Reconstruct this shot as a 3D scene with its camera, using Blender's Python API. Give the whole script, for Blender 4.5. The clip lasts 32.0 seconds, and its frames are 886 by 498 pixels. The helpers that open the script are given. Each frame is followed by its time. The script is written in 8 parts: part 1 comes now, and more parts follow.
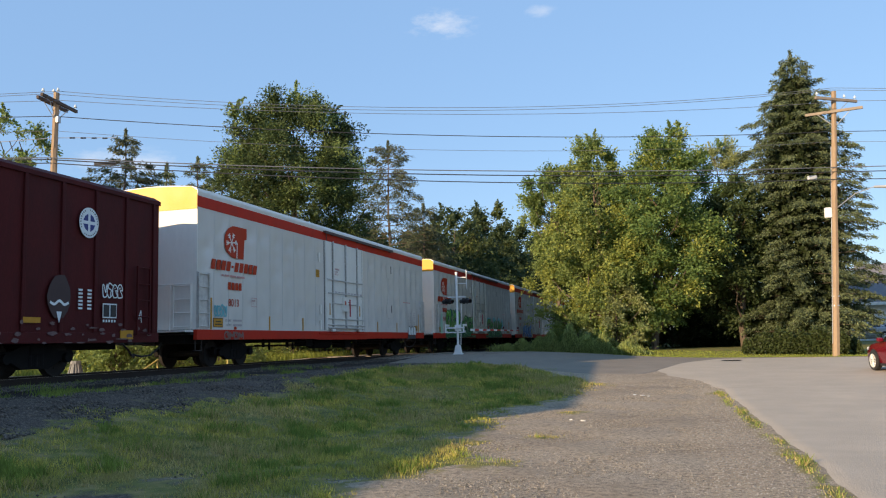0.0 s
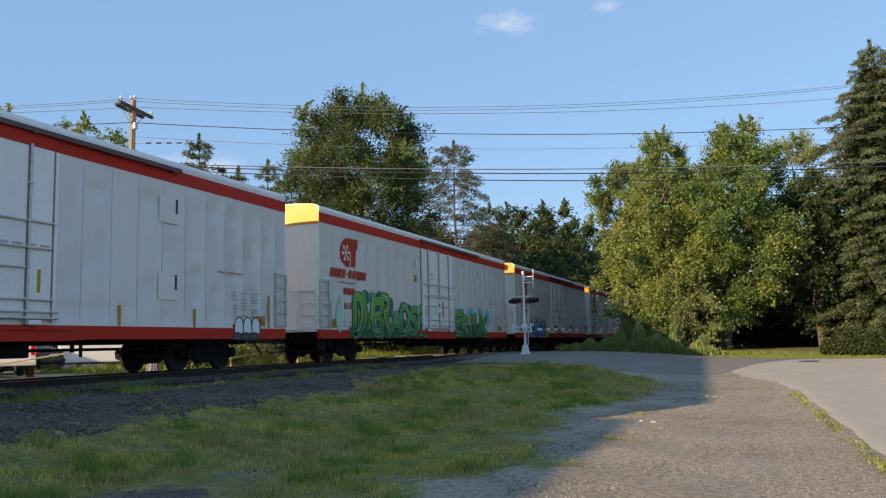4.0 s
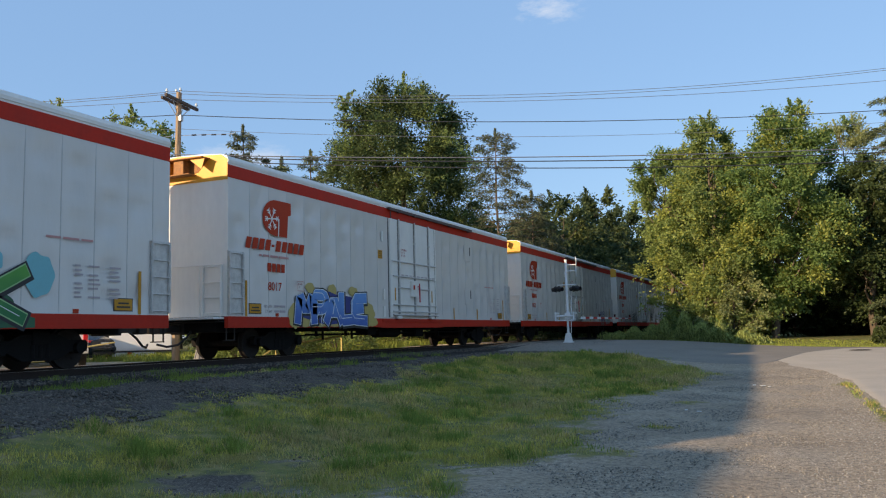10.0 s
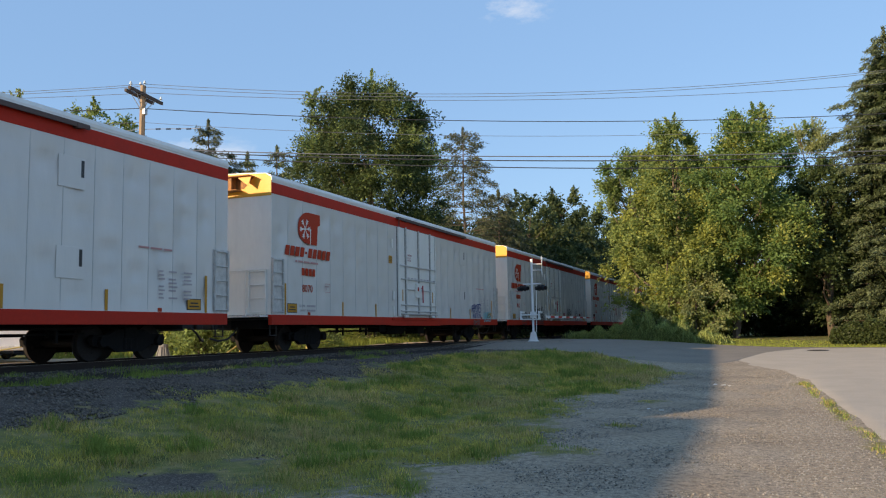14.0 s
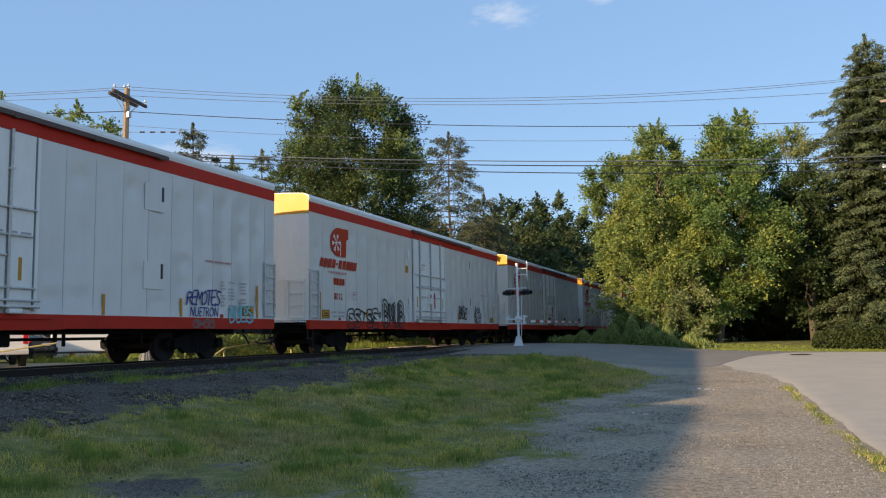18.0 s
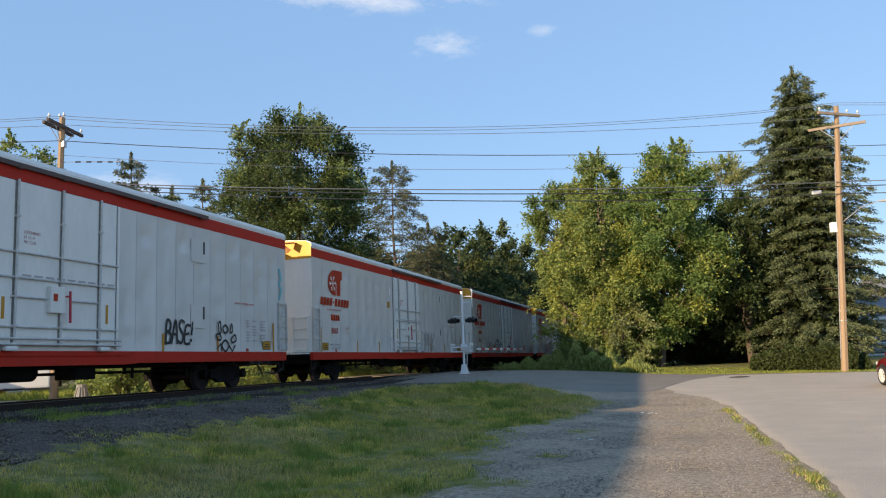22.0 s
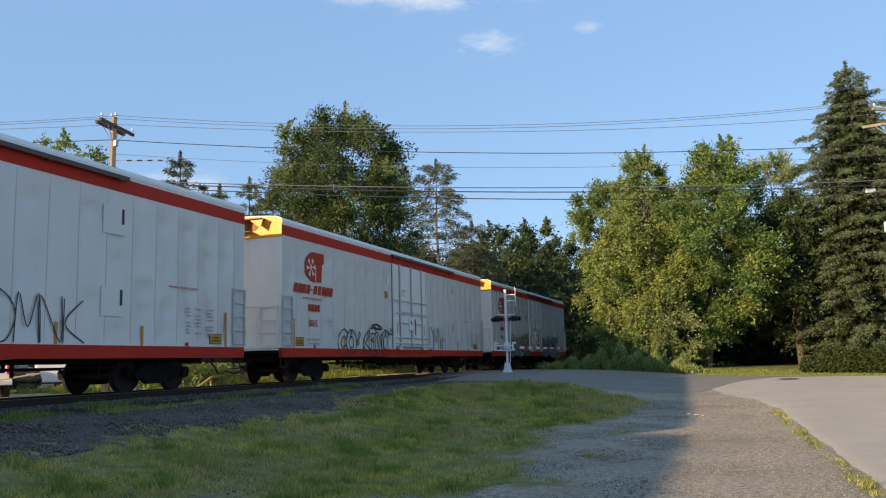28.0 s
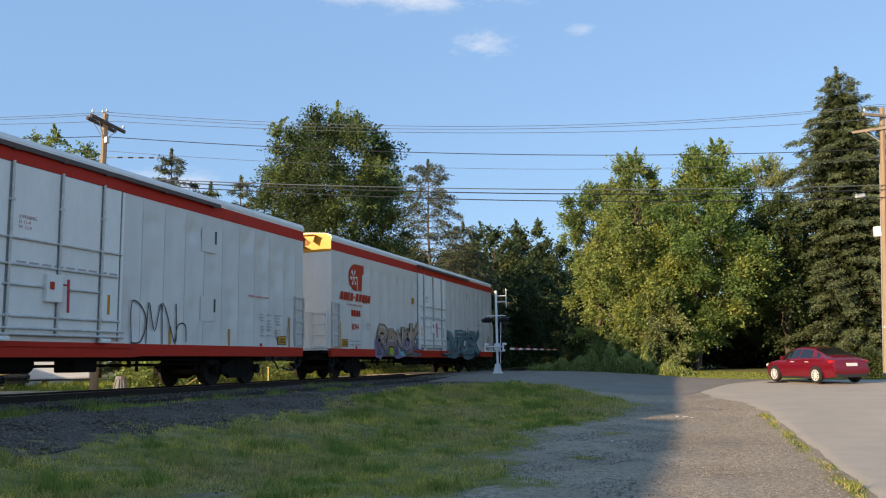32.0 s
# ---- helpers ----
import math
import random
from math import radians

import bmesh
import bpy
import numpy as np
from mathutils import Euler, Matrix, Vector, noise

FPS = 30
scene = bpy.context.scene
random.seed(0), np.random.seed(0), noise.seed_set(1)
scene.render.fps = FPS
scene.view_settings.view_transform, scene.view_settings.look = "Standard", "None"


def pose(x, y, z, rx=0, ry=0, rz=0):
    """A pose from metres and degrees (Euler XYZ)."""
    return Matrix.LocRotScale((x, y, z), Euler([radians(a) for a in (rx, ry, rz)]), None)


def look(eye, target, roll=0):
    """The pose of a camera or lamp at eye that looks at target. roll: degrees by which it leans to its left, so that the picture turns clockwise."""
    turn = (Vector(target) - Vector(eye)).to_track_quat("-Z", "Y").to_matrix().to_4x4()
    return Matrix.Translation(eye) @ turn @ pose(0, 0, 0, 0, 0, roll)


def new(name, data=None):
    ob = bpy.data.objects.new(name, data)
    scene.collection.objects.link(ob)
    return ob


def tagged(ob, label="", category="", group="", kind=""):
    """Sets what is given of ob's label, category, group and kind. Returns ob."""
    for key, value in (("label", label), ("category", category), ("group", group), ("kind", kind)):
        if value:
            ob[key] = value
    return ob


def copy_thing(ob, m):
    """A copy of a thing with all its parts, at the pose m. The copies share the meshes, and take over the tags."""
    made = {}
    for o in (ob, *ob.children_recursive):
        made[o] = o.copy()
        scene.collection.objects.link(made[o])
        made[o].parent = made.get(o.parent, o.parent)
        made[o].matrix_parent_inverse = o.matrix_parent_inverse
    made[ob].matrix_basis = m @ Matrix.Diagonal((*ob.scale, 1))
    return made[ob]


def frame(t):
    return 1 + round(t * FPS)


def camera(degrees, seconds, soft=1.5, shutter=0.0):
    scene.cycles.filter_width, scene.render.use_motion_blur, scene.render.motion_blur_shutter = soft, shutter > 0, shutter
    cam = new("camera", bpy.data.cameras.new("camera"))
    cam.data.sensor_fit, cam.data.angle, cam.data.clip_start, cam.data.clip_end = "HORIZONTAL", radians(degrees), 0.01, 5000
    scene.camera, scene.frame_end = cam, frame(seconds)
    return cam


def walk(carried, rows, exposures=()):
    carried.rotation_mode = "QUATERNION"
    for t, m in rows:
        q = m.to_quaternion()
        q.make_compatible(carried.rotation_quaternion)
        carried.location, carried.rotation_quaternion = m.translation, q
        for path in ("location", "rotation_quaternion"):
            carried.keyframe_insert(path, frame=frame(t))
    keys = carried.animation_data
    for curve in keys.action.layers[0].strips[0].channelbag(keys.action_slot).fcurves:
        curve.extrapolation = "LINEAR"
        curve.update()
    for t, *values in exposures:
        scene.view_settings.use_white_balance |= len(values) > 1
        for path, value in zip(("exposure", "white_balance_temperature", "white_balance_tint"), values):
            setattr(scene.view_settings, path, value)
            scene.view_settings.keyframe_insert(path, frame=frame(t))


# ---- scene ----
EYE = 1.55
LENS = 56.5
PATH = (
    (0, 16.06, 6.49, 1.48), (0.5, 15.79, 6.49, 1.28), (1, 15.78, 6.56, 1.50), (1.5, 15.98, 6.59, 1.84),
    (2, 15.99, 6.56, 1.86), (2.5, 16.14, 6.65, 1.78), (4.5, 23.52, 6.68, 1.46), (5, 26.60, 6.72, 1.69),
    (5.5, 28.93, 6.05, 1.70), (6, 31.25, 6.16, 1.68), (6.5, 32.22, 6.33, 1.53), (7, 32.14, 6.45, 1.59),
    (7.5, 32.11, 6.44, 1.66), (8, 31.88, 6.37, 1.63), (8.5, 30.06, 6.44, 1.62), (9, 26.72, 6.15, 1.53),
    (9.5, 24.57, 5.86, 1.40), (10, 23.62, 5.85, 1.37), (10.5, 23.32, 5.93, 1.23), (11, 22.73, 5.56, 1.24),
    (11.5, 22.53, 5.07, 0.99), (12, 22.17, 5.05, 0.94), (12.5, 21.92, 5.11, 0.96), (13, 21.61, 5.30, 0.94),
    (13.5, 21.38, 5.55, 0.95), (14, 21.25, 5.68, 1.02), (14.5, 21.18, 5.66, 0.97), (16.5, 20.72, 5.86, 1.12),
    (17, 20.56, 5.88, 1.08), (17.5, 20.37, 5.87, 1.10), (18, 20.23, 5.96, 1.02), (18.5, 19.98, 6.04, 1.07),
    (19, 19.85, 6.06, 1.20), (19.5, 19.66, 6.04, 1.33), (20, 19.52, 6.11, 1.32), (20.5, 19.41, 6.28, 1.34),
    (21, 19.15, 6.50, 1.29), (21.5, 17.38, 6.82, 2.03), (22, 16.48, 7.84, 2.10), (22.5, 16.25, 8.10, 2.09),
    (23, 16.14, 8.35, 2.13), (23.5, 16.38, 8.42, 2.23), (24, 17.08, 8.10, 2.52), (24.5, 16.94, 7.56, 2.36),
    (25, 17.13, 7.51, 2.21), (25.5, 17.79, 7.55, 2.06), (26, 18.42, 7.60, 2.11), (26.5, 18.94, 7.78, 1.96),
    (28.5, 19.55, 7.78, 1.34), (29, 19.47, 7.71, 1.11), (29.5, 19.22, 7.67, 1.02), (30, 19.08, 7.62, 1.01),
    (30.5, 19.08, 7.57, 1.12), (31, 19.09, 7.66, 1.03), (31.5, 18.99, 7.70, 0.99), (32, 18.77, 7.82, 0.98),
)
TRAIN = ((0, 20.73), (2, 10.42), (5.5, -7.62), (7.5, -17.73), (9.5, -28.03), (11.5, -38.25), (13.5, -48.23), (17, -66.20), (19, -76.44), (21, -85.90), (23, -95.54), (25, -105.24), (28.5, -122.23), (30.5, -132.04), (32, -139.43))
cam = camera(LENS, 32.0, soft=1.15)
# the phone's automatic exposure, in stops
EXPOSURE = ((0, 0.60), (1, 0.53), (2, 0.37), (2.5, 0.38), (5, 0.58), (6.1, 0.42), (7, 0.70), (7.3, 0.50), (7.6, 0.32), (8, 0.42), (9, 0.53), (11, 0.48), (12, 0.55), (14, 0.52), (18, 0.52), (20, 0.46), (21, 0.64), (22, 0.60), (23, 0.48), (25, 0.46), (26, 0.52), (29, 0.57), (32, 0.58))
walk(cam, [(t, pose(0, 0, EYE, 90 + p, r, w)) for t, w, p, r in PATH], EXPOSURE)

# ---- sky and sun ----
SUN_AZ, SUN_EL = 32.0, 14.85
world = bpy.data.worlds.new("sky")
scene.world = world
world.use_nodes = True
wn, wl = world.node_tree.nodes, world.node_tree.links
sky = wn.new("ShaderNodeTexSky")
sky.sky_type, sky.sun_disc = "NISHITA", False
sky.sun_elevation, sky.sun_rotation = radians(SUN_EL), radians(180 + SUN_AZ)
sky.air_density, sky.dust_density, sky.ozone_density = 1.0, 0.0, 2.2
wn["Background"].inputs["Strength"].default_value = 0.15


def wisps(color):
    """Thin evening clouds: noise-torn ellipses about a few directions (azimuth, height, half widths in degrees, density)."""
    tc = wn.new("ShaderNodeTexCoord")
    rip = wn.new("ShaderNodeTexNoise")
    rip.inputs["Scale"].default_value, rip.inputs["Detail"].default_value, rip.inputs["Roughness"].default_value = 20.0, 8, 0.68
    stretch = wn.new("ShaderNodeMapping")
    stretch.inputs["Scale"].default_value = (1.0, 1.0, 2.6)
    wl.new(tc.outputs["Generated"], stretch.inputs["Vector"])
    wl.new(stretch.outputs["Vector"], rip.inputs["Vector"])
    for az, el, ra, re, dens in ((-15.6, 21.7, 3.0, 1.2, 0.7), (-20.0, 24.9, 9.0, 1.3, 0.75), (-8.6, 22.2, 1.4, 0.6, 0.4), (-37.0, 12.2, 5.0, 1.4, 0.5), (-24, 33, 10, 3, 0.5)):
        a, e = radians(az), radians(el)
        right, up = (math.cos(a), -math.sin(a), 0), (-math.sin(a) * math.sin(e), -math.cos(a) * math.sin(e), math.cos(e))
        ahead = (math.sin(a) * math.cos(e), math.cos(a) * math.cos(e), math.sin(e))
        parts = []
        for axis, size in ((right, radians(ra)), (up, radians(re))):
            d, k = wn.new("ShaderNodeVectorMath"), wn.new("ShaderNodeMath")
            d.operation, d.inputs[1].default_value = "DOT_PRODUCT", axis
            wl.new(tc.outputs["Generated"], d.inputs[0])
            k.operation, k.inputs[1].default_value = "DIVIDE", size
            wl.new(d.outputs["Value"], k.inputs[0])
            parts.append(k.outputs[0])
        front = wn.new("ShaderNodeVectorMath")
        front.operation, front.inputs[1].default_value = "DOT_PRODUCT", ahead
        wl.new(tc.outputs["Generated"], front.inputs[0])
        gate = wn.new("ShaderNodeMath")
        gate.operation, gate.inputs[1].default_value = "GREATER_THAN", 0.8
        wl.new(front.outputs["Value"], gate.inputs[0])
        xy, ln, fall = wn.new("ShaderNodeCombineXYZ"), wn.new("ShaderNodeVectorMath"), wn.new("ShaderNodeMapRange")
        wl.new(parts[0], xy.inputs[0])
        wl.new(parts[1], xy.inputs[1])
        ln.operation = "LENGTH"
        wl.new(xy.outputs[0], ln.inputs[0])
        fall.interpolation_type = "SMOOTHSTEP"
        fall.inputs["From Min"].default_value, fall.inputs["From Max"].default_value = 1.15, 0.0
        fall.inputs["To Max"].default_value = 0.30
        wl.new(ln.outputs["Value"], fall.inputs["Value"])
        both, thick, amount, gated = (wn.new("ShaderNodeMath"), wn.new("ShaderNodeMapRange"), wn.new("ShaderNodeMath"), wn.new("ShaderNodeMath"))
        both.operation = "ADD"
        wl.new(fall.outputs[0], both.inputs[0])
        wl.new(rip.outputs["Fac"], both.inputs[1])
        thick.inputs["From Min"].default_value, thick.inputs["From Max"].default_value = 0.56, 1.08
        thick.inputs["To Max"].default_value = dens
        wl.new(both.outputs[0], thick.inputs["Value"])
        amount.operation = "MULTIPLY"
        wl.new(thick.outputs[0], amount.inputs[0])
        soft = wn.new("ShaderNodeMapRange")
        soft.inputs["From Max"].default_value = 0.12
        wl.new(fall.outputs[0], soft.inputs["Value"])
        wl.new(soft.outputs[0], amount.inputs[1])
        gated.operation = "MULTIPLY"
        wl.new(amount.outputs[0], gated.inputs[0])
        wl.new(gate.outputs[0], gated.inputs[1])
        mix = wn.new("ShaderNodeMix")
        mix.data_type = "RGBA"
        mix.inputs["B"].default_value = (4.6, 4.7, 5.0, 1)
        wl.new(gated.outputs[0], mix.inputs["Factor"])
        wl.new(color, mix.inputs["A"])
        color = mix.outputs["Result"]
    return color


haze = wn.new("ShaderNodeMix")
haze.data_type = "RGBA"
haze.inputs["Factor"].default_value, haze.inputs["B"].default_value = 0.70, (1.26, 2.34, 4.32, 1)
wl.new(sky.outputs["Color"], haze.inputs["A"])
wl.new(wisps(haze.outputs["Result"]), wn["Background"].inputs["Color"])
sun_data = bpy.data.lights.new("sun", "SUN")
sun_data.energy, sun_data.angle, sun_data.color = 5.0, radians(0.6), (1.0, 0.78, 0.53)
sun = new("sun", sun_data)
_a, _e = radians(SUN_AZ), radians(SUN_EL)
sun.matrix_world = look((-60 * math.sin(_a), -60 * math.cos(_a), 60 * math.tan(_e)), (0, 0, 0))
scene.view_settings.use_white_balance = True
scene.view_settings.white_balance_temperature = 7080

# ---- materials ----
def lin(c):
    return tuple(max(0.0, v) for v in c) + (1.0,)


def mat(name, color, rough=0.6, metal=0.0, var=0.15, scale=1.5, grain=30.0, bump=0.15, dark=None, dirt=0.0, rand=0.0, spec=0.5,
        stretch=(1, 1, 1), island=0.0, trans=0.0):
    """Colour with broad and fine variation, optional dirt patches of a second colour, and fine relief."""
    m = bpy.data.materials.new(name)
    m.use_nodes = True
    n, l = m.node_tree.nodes, m.node_tree.links
    b = n["Principled BSDF"]
    tc, mp = n.new("ShaderNodeTexCoord"), n.new("ShaderNodeMapping")
    mp.inputs["Scale"].default_value = stretch
    l.new(tc.outputs["Object"], mp.inputs["Vector"])
    big, fine = n.new("ShaderNodeTexNoise"), n.new("ShaderNodeTexNoise")
    big.inputs["Scale"].default_value, big.inputs["Detail"].default_value = scale, 5
    fine.inputs["Scale"].default_value, fine.inputs["Detail"].default_value = grain, 4
    for k in (big, fine):
        l.new(mp.outputs["Vector"], k.inputs["Vector"])
    add = n.new("ShaderNodeMath")
    add.operation = "ADD"
    l.new(big.outputs["Fac"], add.inputs[0])
    l.new(fine.outputs["Fac"], add.inputs[1])
    rng = n.new("ShaderNodeMapRange")
    rng.inputs["From Min"].default_value, rng.inputs["From Max"].default_value = 0.6, 1.4
    rng.inputs["To Min"].default_value, rng.inputs["To Max"].default_value = 1 - var, 1 + var
    l.new(add.outputs[0], rng.inputs["Value"])
    value = rng.outputs[0]
    if rand or island:
        src = n.new("ShaderNodeNewGeometry") if island else n.new("ShaderNodeObjectInfo")
        out = src.outputs["Random Per Island"] if island else src.outputs["Random"]
        r2 = n.new("ShaderNodeMapRange")
        amt = island or rand
        r2.inputs["To Min"].default_value, r2.inputs["To Max"].default_value = 1 - amt, 1 + amt
        l.new(out, r2.inputs["Value"])
        mul = n.new("ShaderNodeMath")
        mul.operation = "MULTIPLY"
        l.new(value, mul.inputs[0])
        l.new(r2.outputs[0], mul.inputs[1])
        value = mul.outputs[0]
    base = n.new("ShaderNodeVectorMath")
    base.operation = "SCALE"
    base.inputs[0].default_value = color
    l.new(value, base.inputs["Scale"])
    col = base.outputs[0]
    if dirt:
        dn, ramp, mix = n.new("ShaderNodeTexNoise"), n.new("ShaderNodeValToRGB"), n.new("ShaderNodeMix")
        dn.inputs["Scale"].default_value, dn.inputs["Detail"].default_value = scale * 2.3, 8
        l.new(mp.outputs["Vector"], dn.inputs["Vector"])
        ramp.color_ramp.elements[0].position, ramp.color_ramp.elements[1].position = 0.42, 0.72
        ramp.color_ramp.elements[1].color = (dirt, dirt, dirt, 1)
        l.new(dn.outputs["Fac"], ramp.inputs["Fac"])
        mix.data_type = "RGBA"
        l.new(ramp.outputs["Color"], mix.inputs["Factor"])
        l.new(col, mix.inputs["A"])
        mix.inputs["B"].default_value = lin(dark or tuple(c * 0.4 for c in color))
        col = mix.outputs["Result"]
    l.new(col, b.inputs["Base Color"])
    rr = n.new("ShaderNodeMapRange")
    rr.inputs["To Min"].default_value, rr.inputs["To Max"].default_value = max(0.02, rough - 0.12), min(1.0, rough + 0.12)
    l.new(big.outputs["Fac"], rr.inputs["Value"])
    l.new(rr.outputs[0], b.inputs["Roughness"])
    b.inputs["Metallic"].default_value = metal
    b.inputs["Specular IOR Level"].default_value = spec
    if trans:
        tr, ms, o = n.new("ShaderNodeBsdfTranslucent"), n.new("ShaderNodeMixShader"), n["Material Output"]
        l.new(col, tr.inputs["Color"])
        ms.inputs["Fac"].default_value = trans
        l.new(b.outputs[0], ms.inputs[1])
        l.new(tr.outputs[0], ms.inputs[2])
        l.new(ms.outputs[0], o.inputs["Surface"])
    if bump:
        bp = n.new("ShaderNodeBump")
        bp.inputs["Strength"].default_value, bp.inputs["Distance"].default_value = bump, 0.02
        l.new(fine.outputs["Fac"], bp.inputs["Height"])
        l.new(bp.outputs["Normal"], b.inputs["Normal"])
    return m


def flat_mat(name, color, rough=0.5, metal=0.0):
    return mat(name, color, rough, metal, var=0.06, bump=0.05)


M_WHITE = mat("white_enamel", (0.80, 0.765, 0.70), 0.45, var=0.06, scale=0.7, grain=9, bump=0.05, dirt=0.18, dark=(0.45, 0.43, 0.40), stretch=(1, 1, 0.35))
M_SIDE = mat("glossy_white_side_sheet", (0.68, 0.635, 0.585), 0.22, var=0.05, scale=0.6, grain=2.0, bump=0.9, spec=0.42, dirt=0.2, dark=(0.52, 0.48, 0.43), stretch=(1, 1, 0.4))
M_RED = mat("red_orange_paint", (0.50, 0.028, 0.012), 0.62, var=0.1, scale=0.9, grain=12, bump=0.05, dirt=0.3, dark=(0.30, 0.03, 0.018), spec=0.2)
M_YELLOW = mat("yellow_paint", (0.74, 0.34, 0.02), 0.5, var=0.08, scale=1.2, dirt=0.15, dark=(0.6, 0.35, 0.1))
M_LOGO = mat("red_lettering", (0.46, 0.042, 0.012), 0.6, var=0.08, bump=0.05, spec=0.2)
M_SAND = mat("amber_reflector", (0.52, 0.24, 0.02), 0.5, var=0.12, scale=6, bump=0.05, spec=0.3)
M_BLACKP = flat_mat("black_paint", (0.02, 0.02, 0.022), 0.5)
M_GREYTXT = flat_mat("faded_lettering", (0.42, 0.36, 0.36), 0.6)
M_REDTXT = flat_mat("faded_red_lettering", (0.52, 0.25, 0.23), 0.6)
M_STEEL = mat("dusty_steel", (0.022, 0.02, 0.019), 0.7, 0.2, var=0.3, dirt=0.5, dark=(0.05, 0.04, 0.03))
M_UNDER = mat("black_underframe", (0.010, 0.0095, 0.0095), 0.9, 0.0, spec=0.15, var=0.3, dirt=0.5, dark=(0.018, 0.015, 0.013))
M_WHEEL = mat("worn_wheel_steel", (0.030, 0.026, 0.024), 0.85, 0.0, spec=0.15, var=0.3)
M_RAILTOP = mat("polished_rail", (0.26, 0.24, 0.22), 0.38, 0.8, var=0.1)
M_RAIL = mat("rusty_rail", (0.032, 0.020, 0.015), 0.9, 0.0, var=0.3, scale=4)
M_BOXCAR = mat("oxide_red_boxcar", (0.078, 0.0085, 0.0085), 0.7, var=0.25, scale=0.8, dirt=0.45, dark=(0.034, 0.008, 0.008), stretch=(1, 1, 0.35), spec=0.2)
M_TIE = mat("creosoted_timber", (0.07, 0.055, 0.045), 0.85, var=0.35, scale=5, grain=60, bump=0.5, stretch=(0.3, 1, 1), rand=0.3)
M_WOOD = mat("weathered_pole_timber", (0.31, 0.22, 0.14), 0.85, var=0.25, scale=2.5, grain=40, bump=0.5, stretch=(1, 1, 0.12), dirt=0.3, dark=(0.16, 0.11, 0.08))
M_ARM = mat("grey_crossarm_timber", (0.26, 0.21, 0.16), 0.85, var=0.3, scale=3, grain=40, bump=0.4)
M_ARMDARK = mat("dark_crossarm_timber", (0.075, 0.055, 0.045), 0.85, var=0.3, scale=3, grain=40, bump=0.4)
M_GALV = mat("galvanised_steel", (0.45, 0.46, 0.47), 0.45, 0.6, var=0.15)
M_SIGWHITE = mat("white_mast_paint", (0.78, 0.78, 0.77), 0.45, var=0.06, dirt=0.12)
M_SIGBLACK = flat_mat("black_signal_paint", (0.018, 0.018, 0.02), 0.5)
M_SIGRED = flat_mat("red_band", (0.55, 0.05, 0.04), 0.45)
M_WIRE = flat_mat("black_cable", (0.03, 0.03, 0.032), 0.6)
M_WIREGREY = flat_mat("bare_cable", (0.16, 0.16, 0.17), 0.5, 0.3)
M_INSUL = flat_mat("glass_insulator", (0.55, 0.62, 0.66), 0.2)
M_BARK = mat("tree_bark", (0.10, 0.075, 0.055), 0.9, var=0.35, scale=3, grain=25, bump=0.6, stretch=(1, 1, 0.3))
M_BARKLIGHT = mat("pale_bark", (0.13, 0.10, 0.075), 0.9, var=0.3, scale=3, grain=25, bump=0.6, stretch=(1, 1, 0.3))


def leaf_mat(name, color, isl=0.3, rough=0.6, trans=0.42):
    return mat(name, color, rough, var=0.2, scale=0.25, grain=3, bump=0, island=isl, spec=0.35, trans=trans)


M_LEAF_MAPLE = leaf_mat("maple_foliage", (0.068, 0.100, 0.034))
M_LEAF_YELLOW = leaf_mat("yellow_green_foliage", (0.31, 0.345, 0.085))
M_LEAF_GREEN = leaf_mat("green_foliage", (0.21, 0.275, 0.085))
M_LEAF_FRESH = leaf_mat("fresh_green_foliage", (0.145, 0.225, 0.066))
# dark green that carries the shade under trees and inside crowns
M_LEAF_SHADE = leaf_mat("shade_dark_foliage", (0.046, 0.066, 0.024))
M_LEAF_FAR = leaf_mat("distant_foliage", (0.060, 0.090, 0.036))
M_LEAF_FARPALE = leaf_mat("distant_pale_foliage", (0.12, 0.15, 0.05))
M_LEAF_PALE = leaf_mat("silvery_foliage", (0.29, 0.325, 0.14))
M_NEEDLE = leaf_mat("spruce_needles", (0.120, 0.150, 0.072), 0.5, 0.6, 0.2)
M_PINE = leaf_mat("sparse_pine_needles", (0.105, 0.120, 0.062), 0.4, 0.6, 0.25)


def blade_mat(name, color, lush):
    return mat(name, color, 0.8, var=0.34, scale=0.55, grain=4, bump=0, island=0.35, spec=0.12, trans=0.35, dirt=0.85, dark=lush)


M_GRASS = blade_mat("grass_blades", (0.54, 0.45, 0.11), (0.19, 0.265, 0.06))
M_GRASSDRY = blade_mat("dry_grass_blades", (0.50, 0.39, 0.17), (0.34, 0.33, 0.09))
M_HEDGE = leaf_mat("yew_hedge_foliage", (0.058, 0.080, 0.024), 0.5)
M_STONE = mat("ballast_stone", (0.12, 0.098, 0.078), 0.85, var=0.3, scale=3, grain=40, bump=0.3, island=0.55)
M_PEBBLE = mat("gravel_pebble", (0.25, 0.225, 0.19), 0.85, var=0.25, scale=3, grain=40, bump=0.3, island=0.55)


# ---- mesh helpers ----
def box(bm, x0, x1, y0, y1, z0, z1, bev=0.0):
    r = bmesh.ops.create_cube(bm, size=1.0)
    vs = r["verts"]
    for v in vs:
        v.co = Vector((x0 + (v.co.x + 0.5) * (x1 - x0), y0 + (v.co.y + 0.5) * (y1 - y0), z0 + (v.co.z + 0.5) * (z1 - z0)))
    if bev:
        es = {e for v in vs for e in v.link_edges}
        bmesh.ops.bevel(bm, geom=list(es), offset=bev, segments=2, affect="EDGES", profile=0.6)
    return bm


